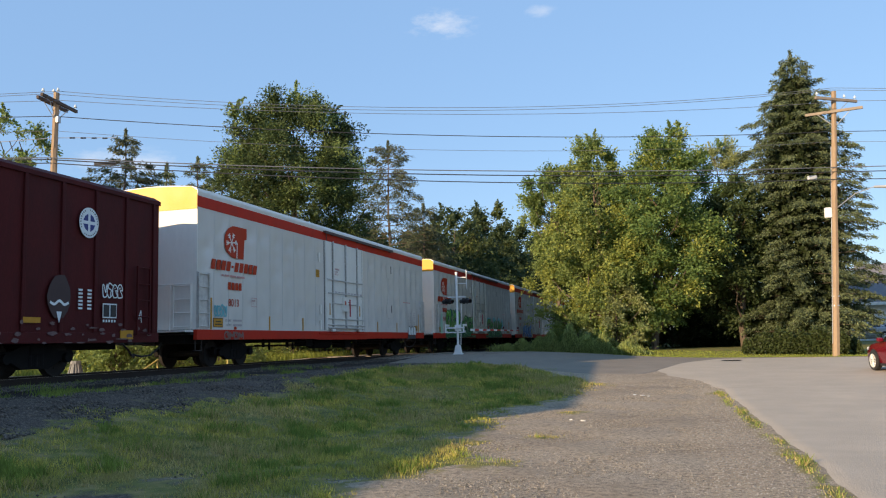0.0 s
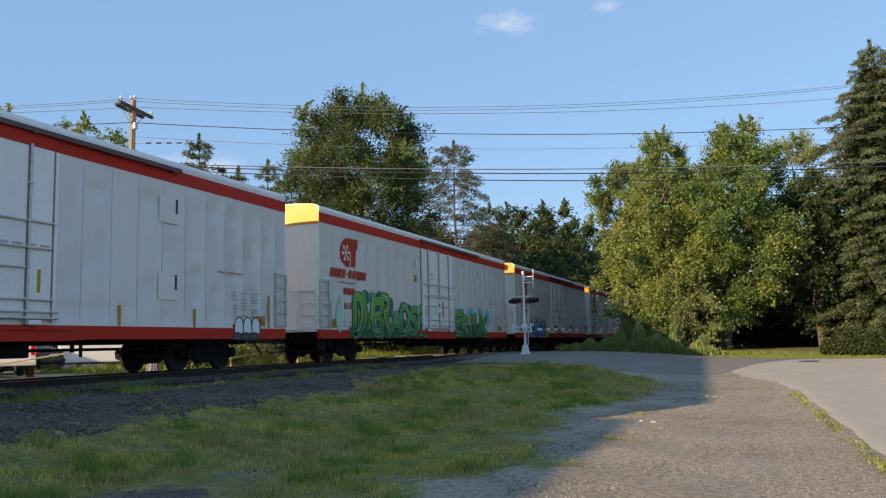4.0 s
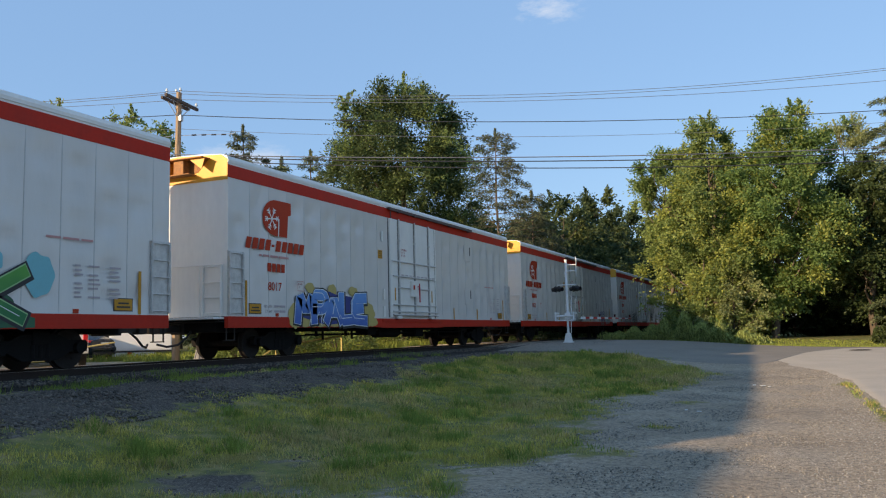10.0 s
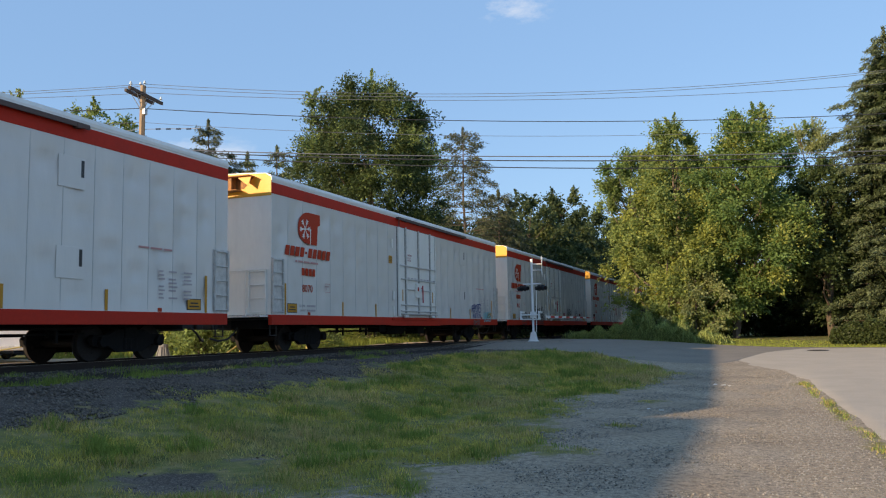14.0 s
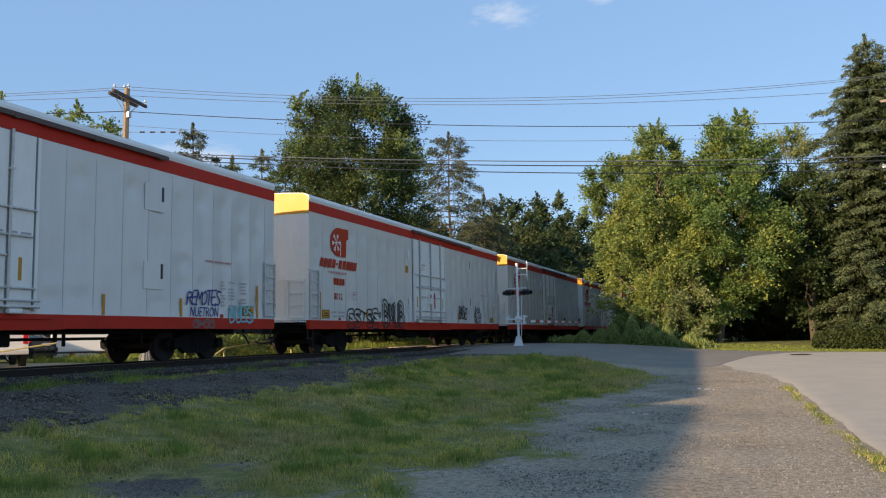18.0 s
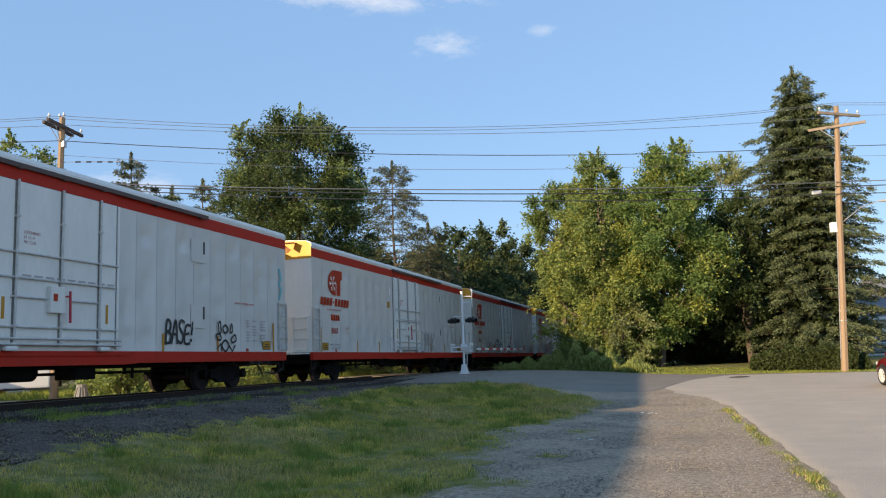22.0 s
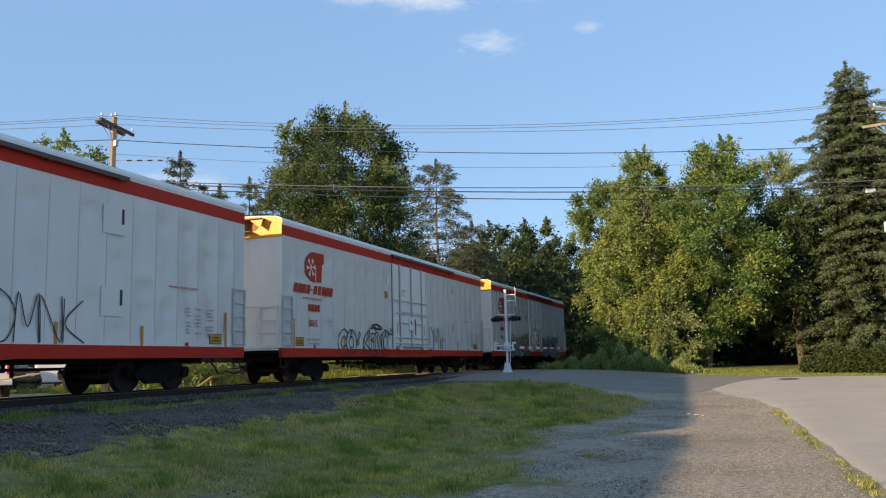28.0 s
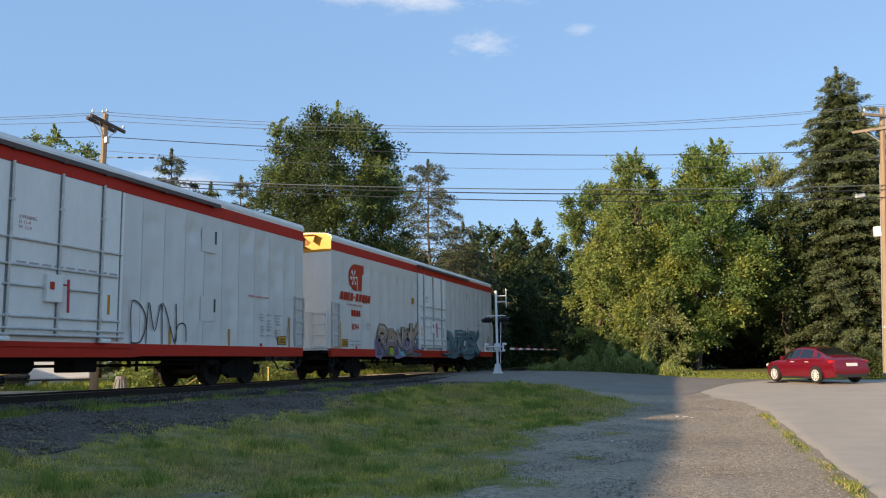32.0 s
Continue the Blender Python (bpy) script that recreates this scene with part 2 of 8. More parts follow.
def tube(bm, a, b, r0, r1=None, seg=10, caps=True):
    a, b = Vector(a), Vector(b)
    r1 = r0 if r1 is None else r1
    d = b - a
    m = Matrix.Translation((a + b) / 2) @ d.to_track_quat("Z", "Y").to_matrix().to_4x4()
    bmesh.ops.create_cone(bm, cap_ends=caps, segments=seg, radius1=r0, radius2=r1, depth=d.length, matrix=m)
    return bm


def prism(bm, pts, m, depth):
    """An outline in a plane, given depth; m takes its x, y to the world."""
    lo = [bm.verts.new(m @ Vector((x, y, 0))) for x, y in pts]
    hi = [bm.verts.new(m @ Vector((x, y, depth))) for x, y in pts]
    bm.faces.new(hi)
    bm.faces.new(lo[::-1])
    k = len(pts)
    for i in range(k):
        bm.faces.new((lo[i], lo[(i + 1) % k], hi[(i + 1) % k], hi[i]))
    return bm


def finish(bm, name, material, smooth=False):
    bmesh.ops.recalc_face_normals(bm, faces=bm.faces[:])
    me = bpy.data.meshes.new(name)
    bm.to_mesh(me)
    bm.free()
    me.materials.append(material)
    if smooth:
        for p in me.polygons:
            p.use_smooth = True
        me.set_sharp_from_angle(angle=radians(35))
    return me


def part(name, bm, material, parent=None, label="", smooth=False, kind=""):
    me = bm if isinstance(bm, bpy.types.Mesh) else finish(bm, name, material, smooth)
    ob = new(name, me)
    if parent:
        ob.parent = parent
    return tagged(ob, label, kind=kind)


def thing(name, m, label, category, group="", kind=""):
    ob = new(name)
    ob.matrix_basis = m
    ob.empty_display_size = 0.3
    return tagged(ob, label, category, group, kind)


def raw_mesh(name, verts, quads, material, smooth=False):
    """A mesh from arrays of corners and four-cornered (or three-cornered) faces."""
    verts, quads = np.asarray(verts, dtype=np.float32), np.asarray(quads, dtype=np.int32)
    k = quads.shape[1]
    me = bpy.data.meshes.new(name)
    me.vertices.add(len(verts))
    me.vertices.foreach_set("co", verts.ravel())
    me.loops.add(quads.size)
    me.loops.foreach_set("vertex_index", quads.ravel())
    me.polygons.add(len(quads))
    me.polygons.foreach_set("loop_start", np.arange(0, quads.size, k, dtype=np.int32))
    me.polygons.foreach_set("loop_total", np.full(len(quads), k, dtype=np.int32))
    if smooth:
        me.polygons.foreach_set("use_smooth", np.ones(len(quads), dtype=bool))
    me.update(calc_edges=True)
    me.validate()
    me.materials.append(material)
    return me


def sweep(bm, pts, r, seg=6):
    """A round bar along a line of points, as one skin."""
    rings = []
    pts = [Vector(p) for p in pts]
    for i, p in enumerate(pts):
        d = (pts[min(i + 1, len(pts) - 1)] - pts[max(i - 1, 0)]).normalized()
        q = d.to_track_quat("Z", "Y").to_matrix()
        rings.append([bm.verts.new(p + q @ Vector((r * math.cos(6.2832 * k / seg), r * math.sin(6.2832 * k / seg), 0))) for k in range(seg)])
    for a, b in zip(rings, rings[1:]):
        for k in range(seg):
            bm.faces.new((a[k], a[(k + 1) % seg], b[(k + 1) % seg], b[k]))
    bm.faces.new(rings[0][::-1])
    bm.faces.new(rings[-1])
    return bm


def bm_new():
    return bmesh.new()


T0 = Matrix.Identity(4)

# ---- ground, roads, railway ----
def sm(v):
    v = np.clip(v, 0, 1)
    return v * v * (3 - 2 * v)


TRACK_X, RAIL_Z = -14.86, 1.0


def ground_z(x, y):
    """Height of the ground: level by the camera, rising to the railway and to the crossing."""
    x, y = np.asarray(x, float), np.asarray(y, float)
    sy = sm((y - 12) / 30)
    road = 0.55 * sy + 0.30 * sm((y - 40) / 9)
    top = 0.74 + 0.20 * sm((y - 33) / 6) * (1 - 0.6 * sm((y - 52) / 5))
    start, end = -5.5 + 6.5 * sy, -11.6 + 1.4 * sy
    sx = sm((x - start) / (end - start))
    z = road * (1 - sx) + top * sx
    far = sm((-19.0 - x) / 5)
    return z * (1 - far) + (0.74 + 0.12 * sm((y - 30) / 12)) * far


def gz(x, y):
    return float(ground_z(x, y))


def wob(y, s, k=1.0):
    return np.sin(y * 1.7 * k + s) * 0.5 + np.sin(y * 4.1 * k + 2 * s) * 0.3 + np.sin(y * 9.7 * k + 5 * s) * 0.2


TURF = [(-8.8, 2.0), (-9.2, 5.4), (-9.5, 8.5), (-9.1, 10.4), (-9.8, 11.9), (-9.5, 14.5), (-9.3, 17.0), (-10.0, 20.6), (-10.2, 26.5), (-10.0, 28.5), (-7.6, 32.0), (-5.2, 30.6), (-3.2, 27.0), (-2.1, 24.4),
        (-2.3, 21.8), (-3.7, 17.9), (-3.6, 15.2), (-3.1, 12.8), (-2.5, 11.0), (-2.9, 9.6), (-3.5, 8.8), (-3.1, 7.6), (-3.6, 5.0), (-4.5, 2.0)]
FAR_X, FAR_Y = (-13.0, -8.2, -2.7, 2.4, 6.8, 20.0, 40.0, 70.0), (48.5, 45.7, 42.0, 39.2, 37.9, 36.4, 34.5, 32.0)


def road_far(x):
    return np.interp(x, FAR_X, FAR_Y)


def inside(poly, x, y):
    """Signed distance to a closed outline, positive within."""
    best, odd = np.full(x.shape, 1e9), np.zeros(x.shape, bool)
    for (ax, ay), (bx, by) in zip(poly, poly[1:] + poly[:1]):
        t = np.clip(((x - ax) * (bx - ax) + (y - ay) * (by - ay)) / ((bx - ax) ** 2 + (by - ay) ** 2), 0, 1)
        best = np.minimum(best, np.hypot(x - ax - t * (bx - ax), y - ay - t * (by - ay)))
        cross = (ay > y) != (by > y)
        with np.errstate(divide="ignore", invalid="ignore"):
            odd ^= cross & (x < (bx - ax) * (y - ay) / (by - ay if by != ay else 1e-9) + ax)
    return np.where(odd, best, -best)


def grass_mask(x, y):
    """1 where turf grows, 0 on bare gravel; between them thin."""
    x, y = np.asarray(x, float), np.asarray(y, float)
    edge = 0.45 * wob(y, 0.7, 0.75) + 0.40 * wob(x, 2.1, 1.1) + 0.25 * np.sin(x * 5.1 + y * 3.3)
    near = sm((inside(TURF, x, y) + 0.62 * edge + 0.30 * np.sin(x * 11 + 2 * np.sin(y * 5)) * np.sin(y * 13 + x * 3) + 0.45) / 1.7)
    patch = 1 - 1.0 * np.exp(-(((x + 5.9) / 0.95) ** 2 + ((y - 7.2) / 0.75) ** 2)) - 0.7 * np.exp(-(((x + 6.0) / 0.5) ** 2 + ((y - 8.9) / 0.9) ** 2)) - 0.55 * np.exp(-(((x + 4.2) / 0.8) ** 2 + ((y - 7.0) / 0.5) ** 2))
    patch -= 0.35 * np.exp(-(((x + 5.0) / 1.6) ** 2 + ((y - 13.5) / 1.0) ** 2))
    near = near * np.clip(patch + 0.12 * edge, 0, 1)
    track = 0.55 * np.exp(-((x + 12.0) / 0.4) ** 2) * sm(0.5 + np.sin(y * 0.9) + np.sin(y * 2.3 + 1)) * (y < 22)
    tufts = 0
    for cx, cy, r in ((-2.2, 17.3, 0.3), (-2.2, 13.5, 0.25), (-2.5, 10.4, 0.4)):
        tufts = np.maximum(tufts, 0.55 * np.exp(-(((x - cx) / (1.3 * r)) ** 2 + ((y - cy) / r) ** 2)))
    kerb = 0.80 * np.exp(-((x - np.interp(y, (8, 12.6, 16.5, 22.7), (1.36, 1.25, 1.08, 0.76)) + 0.05 * wob(y, 3, 1.5)) / 0.13) ** 2) * (y < 22) * (y > 8) * (0.66 + 0.34 * np.sin(y * 2.1) * np.sin(y * 0.9 + 1))
    verge = sm((y - road_far(x) - 0.1 - 0.25 * edge) / 0.5) * sm((x + 11.6) / 0.8)
    beyond = sm((-18.0 - x) / 1.5) * (0.2 + 0.8 * sm((y - 24.5 + edge) / 2))
    out = near
    for k in (track, tufts, kerb, verge, beyond):
        out = np.maximum(out, k)
    return np.clip(out, 0, 1)


def spread(lo, hi, step, out, grow):
    mid = list(np.arange(lo, hi + 1e-6, step))
    a, b, s = lo, hi, step
    pre, post = [], []
    while a > -out:
        s *= grow
        a -= s
        pre.append(a)
    s = step
    while b < out:
        s *= grow
        b += s
        post.append(b)
    return np.array(pre[::-1] + mid + post)


def ground_material():
    m = bpy.data.materials.new("gravel_and_turf_ground")
    m.use_nodes = True
    n, l = m.node_tree.nodes, m.node_tree.links
    b = n["Principled BSDF"]
    tc, at = n.new("ShaderNodeTexCoord"), n.new("ShaderNodeAttribute")
    at.attribute_name = "turf"

    def noise_tex(scale, detail=6):
        k = n.new("ShaderNodeTexNoise")
        k.inputs["Scale"].default_value, k.inputs["Detail"].default_value = scale, detail
        l.new(tc.outputs["Object"], k.inputs["Vector"])
        return k

    def ramp(src, pts):
        r = n.new("ShaderNodeValToRGB")
        while len(r.color_ramp.elements) < len(pts):
            r.color_ramp.elements.new(0.5)
        for e, (p, c) in zip(r.color_ramp.elements, pts):
            e.position, e.color = p, lin(c)
        l.new(src, r.inputs["Fac"])
        return r.outputs["Color"]

    broad, mid, fine = noise_tex(0.35), noise_tex(3.0), noise_tex(28.0, 3)
    cell = n.new("ShaderNodeTexVoronoi")
    cell.inputs["Scale"].default_value = 62
    l.new(tc.outputs["Object"], cell.inputs["Vector"])
    gravel = ramp(cell.outputs["Color"], ((0.0, (0.08, 0.066, 0.050)), (0.45, (0.29, 0.235, 0.175)), (0.9, (0.62, 0.53, 0.415))))
    dust = ramp(broad.outputs["Fac"], ((0.35, (0.26, 0.205, 0.148)), (0.65, (0.40, 0.325, 0.238))))
    soil = ramp(mid.outputs["Fac"], ((0.3, (0.085, 0.10, 0.026)), (0.5, (0.16, 0.16, 0.042)), (0.72, (0.30, 0.225, 0.10))))

    def mixc(f, a, c):
        k = n.new("ShaderNodeMix")
        k.data_type = "RGBA"
        if isinstance(f, float):
            k.inputs["Factor"].default_value = f
        else:
            l.new(f, k.inputs["Factor"])
        l.new(a, k.inputs["A"])
        l.new(c, k.inputs["B"])
        return k.outputs["Result"]

    patch = n.new("ShaderNodeMapRange")
    patch.inputs["From Min"].default_value, patch.inputs["From Max"].default_value = 0.36, 0.64
    patch.inputs["To Min"].default_value, patch.inputs["To Max"].default_value = 0.35, 0.88
    l.new(noise_tex(0.8, 5).outputs["Fac"], patch.inputs["Value"])
    loose = mixc(patch.outputs[0], gravel, dust)
    blot = ramp(noise_tex(13.0, 8).outputs["Fac"], ((0.34, (0.62, 0.60, 0.58)), (0.5, (0.98, 0.96, 0.93)), (0.66, (1.18, 1.15, 1.10))))
    tint = n.new("ShaderNodeMix")
    tint.data_type, tint.blend_type = "RGBA", "MULTIPLY"
    tint.inputs["Factor"].default_value = 1.0
    l.new(loose, tint.inputs["A"])
    l.new(blot, tint.inputs["B"])
    loose = tint.outputs["Result"]
    cin = n.new("ShaderNodeAttribute")
    cin.attribute_name = "cinder"
    coal = ramp(cell.outputs["Color"], ((0.0, (0.040, 0.032, 0.026)), (0.6, (0.085, 0.068, 0.054)), (0.95, (0.22, 0.18, 0.15))))
    stones = mixc(cin.outputs["Fac"], loose, coal)
    edge = n.new("ShaderNodeMath")
    edge.operation = "ADD"
    l.new(at.outputs["Fac"], edge.inputs[0])
    cut = n.new("ShaderNodeMapRange")
    cut.inputs["From Min"].default_value, cut.inputs["From Max"].default_value = 0.35, 0.65
    cut.inputs["To Min"].default_value, cut.inputs["To Max"].default_value = -0.22, 0.22
    l.new(mid.outputs["Fac"], cut.inputs["Value"])
    l.new(cut.outputs[0], edge.inputs[1])
    hard = n.new("ShaderNodeMapRange")
    hard.inputs["From Min"].default_value, hard.inputs["From Max"].default_value = 0.18, 0.46
    l.new(edge.outputs[0], hard.inputs["Value"])
    l.new(mixc(hard.outputs[0], stones, soil), b.inputs["Base Color"])
    b.inputs["Roughness"].default_value = 0.92
    b.inputs["Specular IOR Level"].default_value = 0.25
    bp = n.new("ShaderNodeBump")
    bp.inputs["Strength"].default_value, bp.inputs["Distance"].default_value = 0.6, 0.03
    l.new(fine.outputs["Fac"], bp.inputs["Height"])
    l.new(bp.outputs["Normal"], b.inputs["Normal"])
    return m


M_GROUND = ground_material()
M_BALLAST = mat("dark_ballast", (0.036, 0.029, 0.024), 0.9, var=0.45, scale=2.0, grain=22, bump=0.9, dirt=0.4, dark=(0.024, 0.021, 0.019), spec=0.2)
M_ASPHALT = mat("worn_asphalt", (0.47, 0.395, 0.305), 0.85, var=0.16, scale=0.7, grain=45, bump=0.6, dirt=0.5, dark=(0.40, 0.335, 0.26), spec=0.3)
M_ASPHALT2 = mat("dark_asphalt_with_shade", (0.235, 0.20, 0.16), 0.85, var=0.25, scale=0.8, grain=70, bump=0.35, spec=0.3)


def build_ground():
    xs, ys = spread(-22, 12, 0.22, 2200, 1.22), spread(3, 56, 0.22, 2200, 1.22)
    gx, gy = np.meshgrid(xs, ys)
    z = ground_z(gx, gy)
    near = (gx > -30) & (gx < 0.2) & (gy > 0) & (gy < 24)
    z = z + near * (0.018 * np.sin(gx * 2.3 + gy * 0.7) * np.sin(gy * 1.9 - gx * 0.4) + 0.010 * np.sin(gx * 6.1) * np.sin(gy * 5.3))
    v = np.stack([gx.ravel(), gy.ravel(), z.ravel()], 1)
    w = len(xs)
    i = np.arange(len(ys) - 1)[:, None] * w + np.arange(w - 1)[None]
    q = np.stack([i, i + 1, i + w + 1, i + w], -1).reshape(-1, 4)
    me = raw_mesh("ground", v, q, M_GROUND, True)
    att = me.attributes.new("turf", "FLOAT", "POINT")
    att.data.foreach_set("value", grass_mask(v[:, 0], v[:, 1]).astype(np.float32))
    dark = np.maximum(sm((-7.6 - v[:, 0] + 0.4 * wob(v[:, 1], 1.0, 0.6)) / 1.6), np.exp(-(((v[:, 0] + 6.0) / 1.6) ** 2 + ((v[:, 1] - 7.6) / 1.5) ** 2)))
    dark = np.clip(dark * (v[:, 1] < 36) * (v[:, 0] > -18.5), 0, 1)
    att = me.attributes.new("cinder", "FLOAT", "POINT")
    att.data.foreach_set("value", dark.astype(np.float32))
    tagged(new("ground", me), "gravel shoulder and rough patchy turf beside a railway", "ground", kind="structure")


build_ground()


def ribbon(name, ys, left, right, material, lift, nx=14):
    """A strip on the ground between two edges, sampled along y."""
    v = []
    for y in ys:
        a, c = left(y), right(y)
        for k in range(nx + 1):
            x = a + (c - a) * k / nx
            v.append((x, y, gz(x, y) + (lift if k else -0.04)))
    w = nx + 1
    i = np.arange(len(ys) - 1)[:, None] * w + np.arange(nx)[None]
    q = np.stack([i, i + 1, i + w + 1, i + w], -1).reshape(-1, 4)
    return raw_mesh(name, v, q, material, True)


def road_left(y):
    if y < 23:
        return float(np.interp(y, (8, 12.6, 16.5, 22.7), (1.40, 1.29, 1.12, 0.80))) + 0.05 * float(wob(y, 1.3))
    return float(np.interp(y, (22.7, 25, 28, 31, 34, 36.5, 38.8), (0.80, 0.3, -1.0, -1.8, -1.6, -0.9, 0.4))) + 0.15 * float(wob(y, 1.3))


def build_roads():
    me = ribbon("road", np.arange(-40, 38.76, 0.25), road_left, lambda y: min(8.6 + 26 * float(sm((y - 22) / 8)), float(np.interp(y, (34.4, 36.2, 37.7, 38.9), (34.0, 18.0, 6.4, 3.0)))), M_ASPHALT, 0.014, 40)
    tagged(new("road", me), "worn grey asphalt road beside the railway", "road", kind="structure")
    # dark sheet reaches nearer at left, where its colour carries the train's shade
    near_x, near_y = (-12.6, -9.5, -6.5, -3.0, -1.2, 0.0, 1.5, 3.0, 8.0, 20.0, 34.0), (33.0, 32.2, 31.0, 28.6, 28.8, 35.0, 38.2, 38.2, 37.3, 36.0, 33.9)
    v, nx, ny = [], 120, 40
    for k in range(ny):
        for j in range(nx + 1):
            x = -12.55 + 46.55 * j / nx
            y0 = float(np.interp(x, near_x, near_y)) + 0.22 * float(wob(x, 0.4))
            y = y0 + (float(road_far(x)) + 0.10 * float(wob(x, 2.0)) - y0) * k / (ny - 1)
            v.append((x, y, gz(x, y) + (0.024 if k else -0.03)))
    w = nx + 1
    i = np.arange(ny - 1)[:, None] * w + np.arange(nx)[None]
    q = np.stack([i, i + 1, i + w + 1, i + w], -1).reshape(-1, 4)
    tagged(new("road", raw_mesh("road", v, q, M_ASPHALT2, True)), "darker asphalt street leading over the level crossing, standing in for shade at left", "road", kind="structure")


build_roads()


def build_crossing():
    top = RAIL_Z - 0.015
    root = tagged(new("crossing_surface"), "dark asphalt filling between the crossing rails", "pavement", kind="structure")
    for x0, x1 in ((-17.6, TRACK_X - 0.80), (TRACK_X - 0.62, TRACK_X + 0.62), (TRACK_X + 0.80, -12.45)):
        part("slab", box(bm_new(), x0, x1, 39.5, 49.0, top - 0.22, top, 0.01), M_ASPHALT2, root)


build_crossing()


def build_track():
    bm = bm_new()
    for s in (-0.7175, 0.7175):
        x = s
        box(bm, x - 0.07, x + 0.07, -90, 190, -0.165, -0.15)
        box(bm, x - 0.012, x + 0.012, -90, 190, -0.15, -0.04)
        box(bm, x - 0.036, x + 0.036, -90, 190, -0.04, -0.004)
    t = tagged(new("railway_track"), "single railway track of rusty rails on timber sleepers", "railway", kind="structure")
    t.matrix_basis = pose(TRACK_X, 0, RAIL_Z)
    part("rail", bm, M_RAIL, t)
    bm = bm_new()
    for s in (-0.7175, 0.7175):
        box(bm, s - 0.03, s + 0.03, -90, 190, -0.004, 0.0)
    part("rail_head", bm, M_RAILTOP, t, "rails worn bright on top")
    bm = bm_new()
    box(bm, -1.3, 1.3, -0.11, 0.11, -0.33, -0.165, 0.012)
    me = finish(bm, "sleeper", M_TIE)
    for k in range(150):
        ob = new("sleeper", me)
        ob.parent = t
        ob.matrix_basis = pose(random.uniform(-0.04, 0.04), -8 + k * 0.53, random.uniform(-0.01, 0.005), 0, 0, random.uniform(-1.5, 1.5))


build_track()


def build_ballast():
    ys = np.arange(-20, 120.1, 0.35)
    prof = ((-17.9, 0.70), (-17.0, 0.84), (-16.3, 0.86), (-15.4, 0.83), (-14.86, 0.83), (-14.3, 0.83), (-13.4, 0.87), (-12.7, 0.85), (-12.1, 0.79), (-11.5, 0.72))
    v = []
    for y in ys:
        for k, (x, z) in enumerate(prof):
            xx = x + (0.25 * float(wob(y, k)) if k in (0, len(prof) - 1) else 0.0)
            if k == 0 or k > 7:
                z = gz(xx, y) + (0.03 if k < len(prof) - 1 else -0.06)
            v.append((xx, y, z + random.uniform(-0.012, 0.012)))
    w = len(prof)
    i = np.arange(len(ys) - 1)[:, None] * w + np.arange(w - 1)[None]
    q = np.stack([i, i + w, i + w + 1, i + 1], -1).reshape(-1, 4)
    tagged(new("ballast_bed", raw_mesh("ballast_bed", v, q, M_BALLAST, True)), "bed of dark crushed stone under the track", "ballast", kind="structure")


build_ballast()

# ---- the train ----
PITCH, LEN, HALF = 23.73, 21.62, 1.6
Z_SILL, Z_FLOOR, Z_BAND, Z_TOP, Z_EAVE = 0.82, 1.11, 4.66, 4.99, 5.10
WHEEL_R = 0.42
CARS, WHEELSETS = [], []


def side_m(u, z, off=0.012):
    """A plane on the car's near side: x along the car, y up."""
    return Matrix(((0, 0, 1, HALF + off), (1, 0, 0, u), (0, 1, 0, z), (0, 0, 0, 1)))


def end_m(x, z, off=0.01):
    return Matrix(((1, 0, 0, x), (0, 0, -1, -off), (0, 1, 0, z), (0, 0, 0, 1)))


def text_mesh(text, size, material, m, shear=0.0, width=1.0):
    cu = bpy.data.curves.new("lettering", "FONT")
    cu.body, cu.size, cu.shear, cu.extrude, cu.resolution_u = text, size, shear, 0.002, 3
    cu.align_x = "LEFT"
    tmp = bpy.data.objects.new("lettering", cu)
    scene.collection.objects.link(tmp)
    me = bpy.data.meshes.new_from_object(tmp.evaluated_get(bpy.context.evaluated_depsgraph_get()))
    bpy.data.objects.remove(tmp)
    me.transform(m @ Matrix.Diagonal((width, 1, 1, 1)))
    me.materials.clear()
    me.materials.append(material)
    return me


def stroke(bm, pts, w, m, lift=0.0, round_end=True):
    """A flat painted stroke along a line of points."""
    pts = [Vector((p[0], p[1], 0)) for p in pts]
    left, right = [], []
    for i, p in enumerate(pts):
        a, b = pts[max(i - 1, 0)], pts[min(i + 1, len(pts) - 1)]
        d = (b - a).normalized()
        n = Vector((-d.y, d.x, 0)) * (w / 2)
        e = d * (w * 0.3) * (-1 if i == 0 else 1 if i == len(pts) - 1 else 0) if round_end else Vector()
        left.append(bm.verts.new(m @ (p + n + e + Vector((0, 0, lift)))))
        right.append(bm.verts.new(m @ (p - n + e + Vector((0, 0, lift)))))
    for i in range(len(pts) - 1):
        bm.faces.new((right[i], right[i + 1], left[i + 1], left[i]))


def blob_pts(cx, cy, rx, ry, n, rnd, jag=0.2):
    return [(cx + rx * math.cos(a) * (1 + rnd.uniform(-jag, jag)), cy + ry * math.sin(a) * (1 + rnd.uniform(-jag, jag)))
            for a in (2 * math.pi * k / n for k in range(n))]


def flat_poly(bm, pts, m, lift=0.0):
    bm.faces.new([bm.verts.new(m @ Vector((x, y, lift))) for x, y in pts])


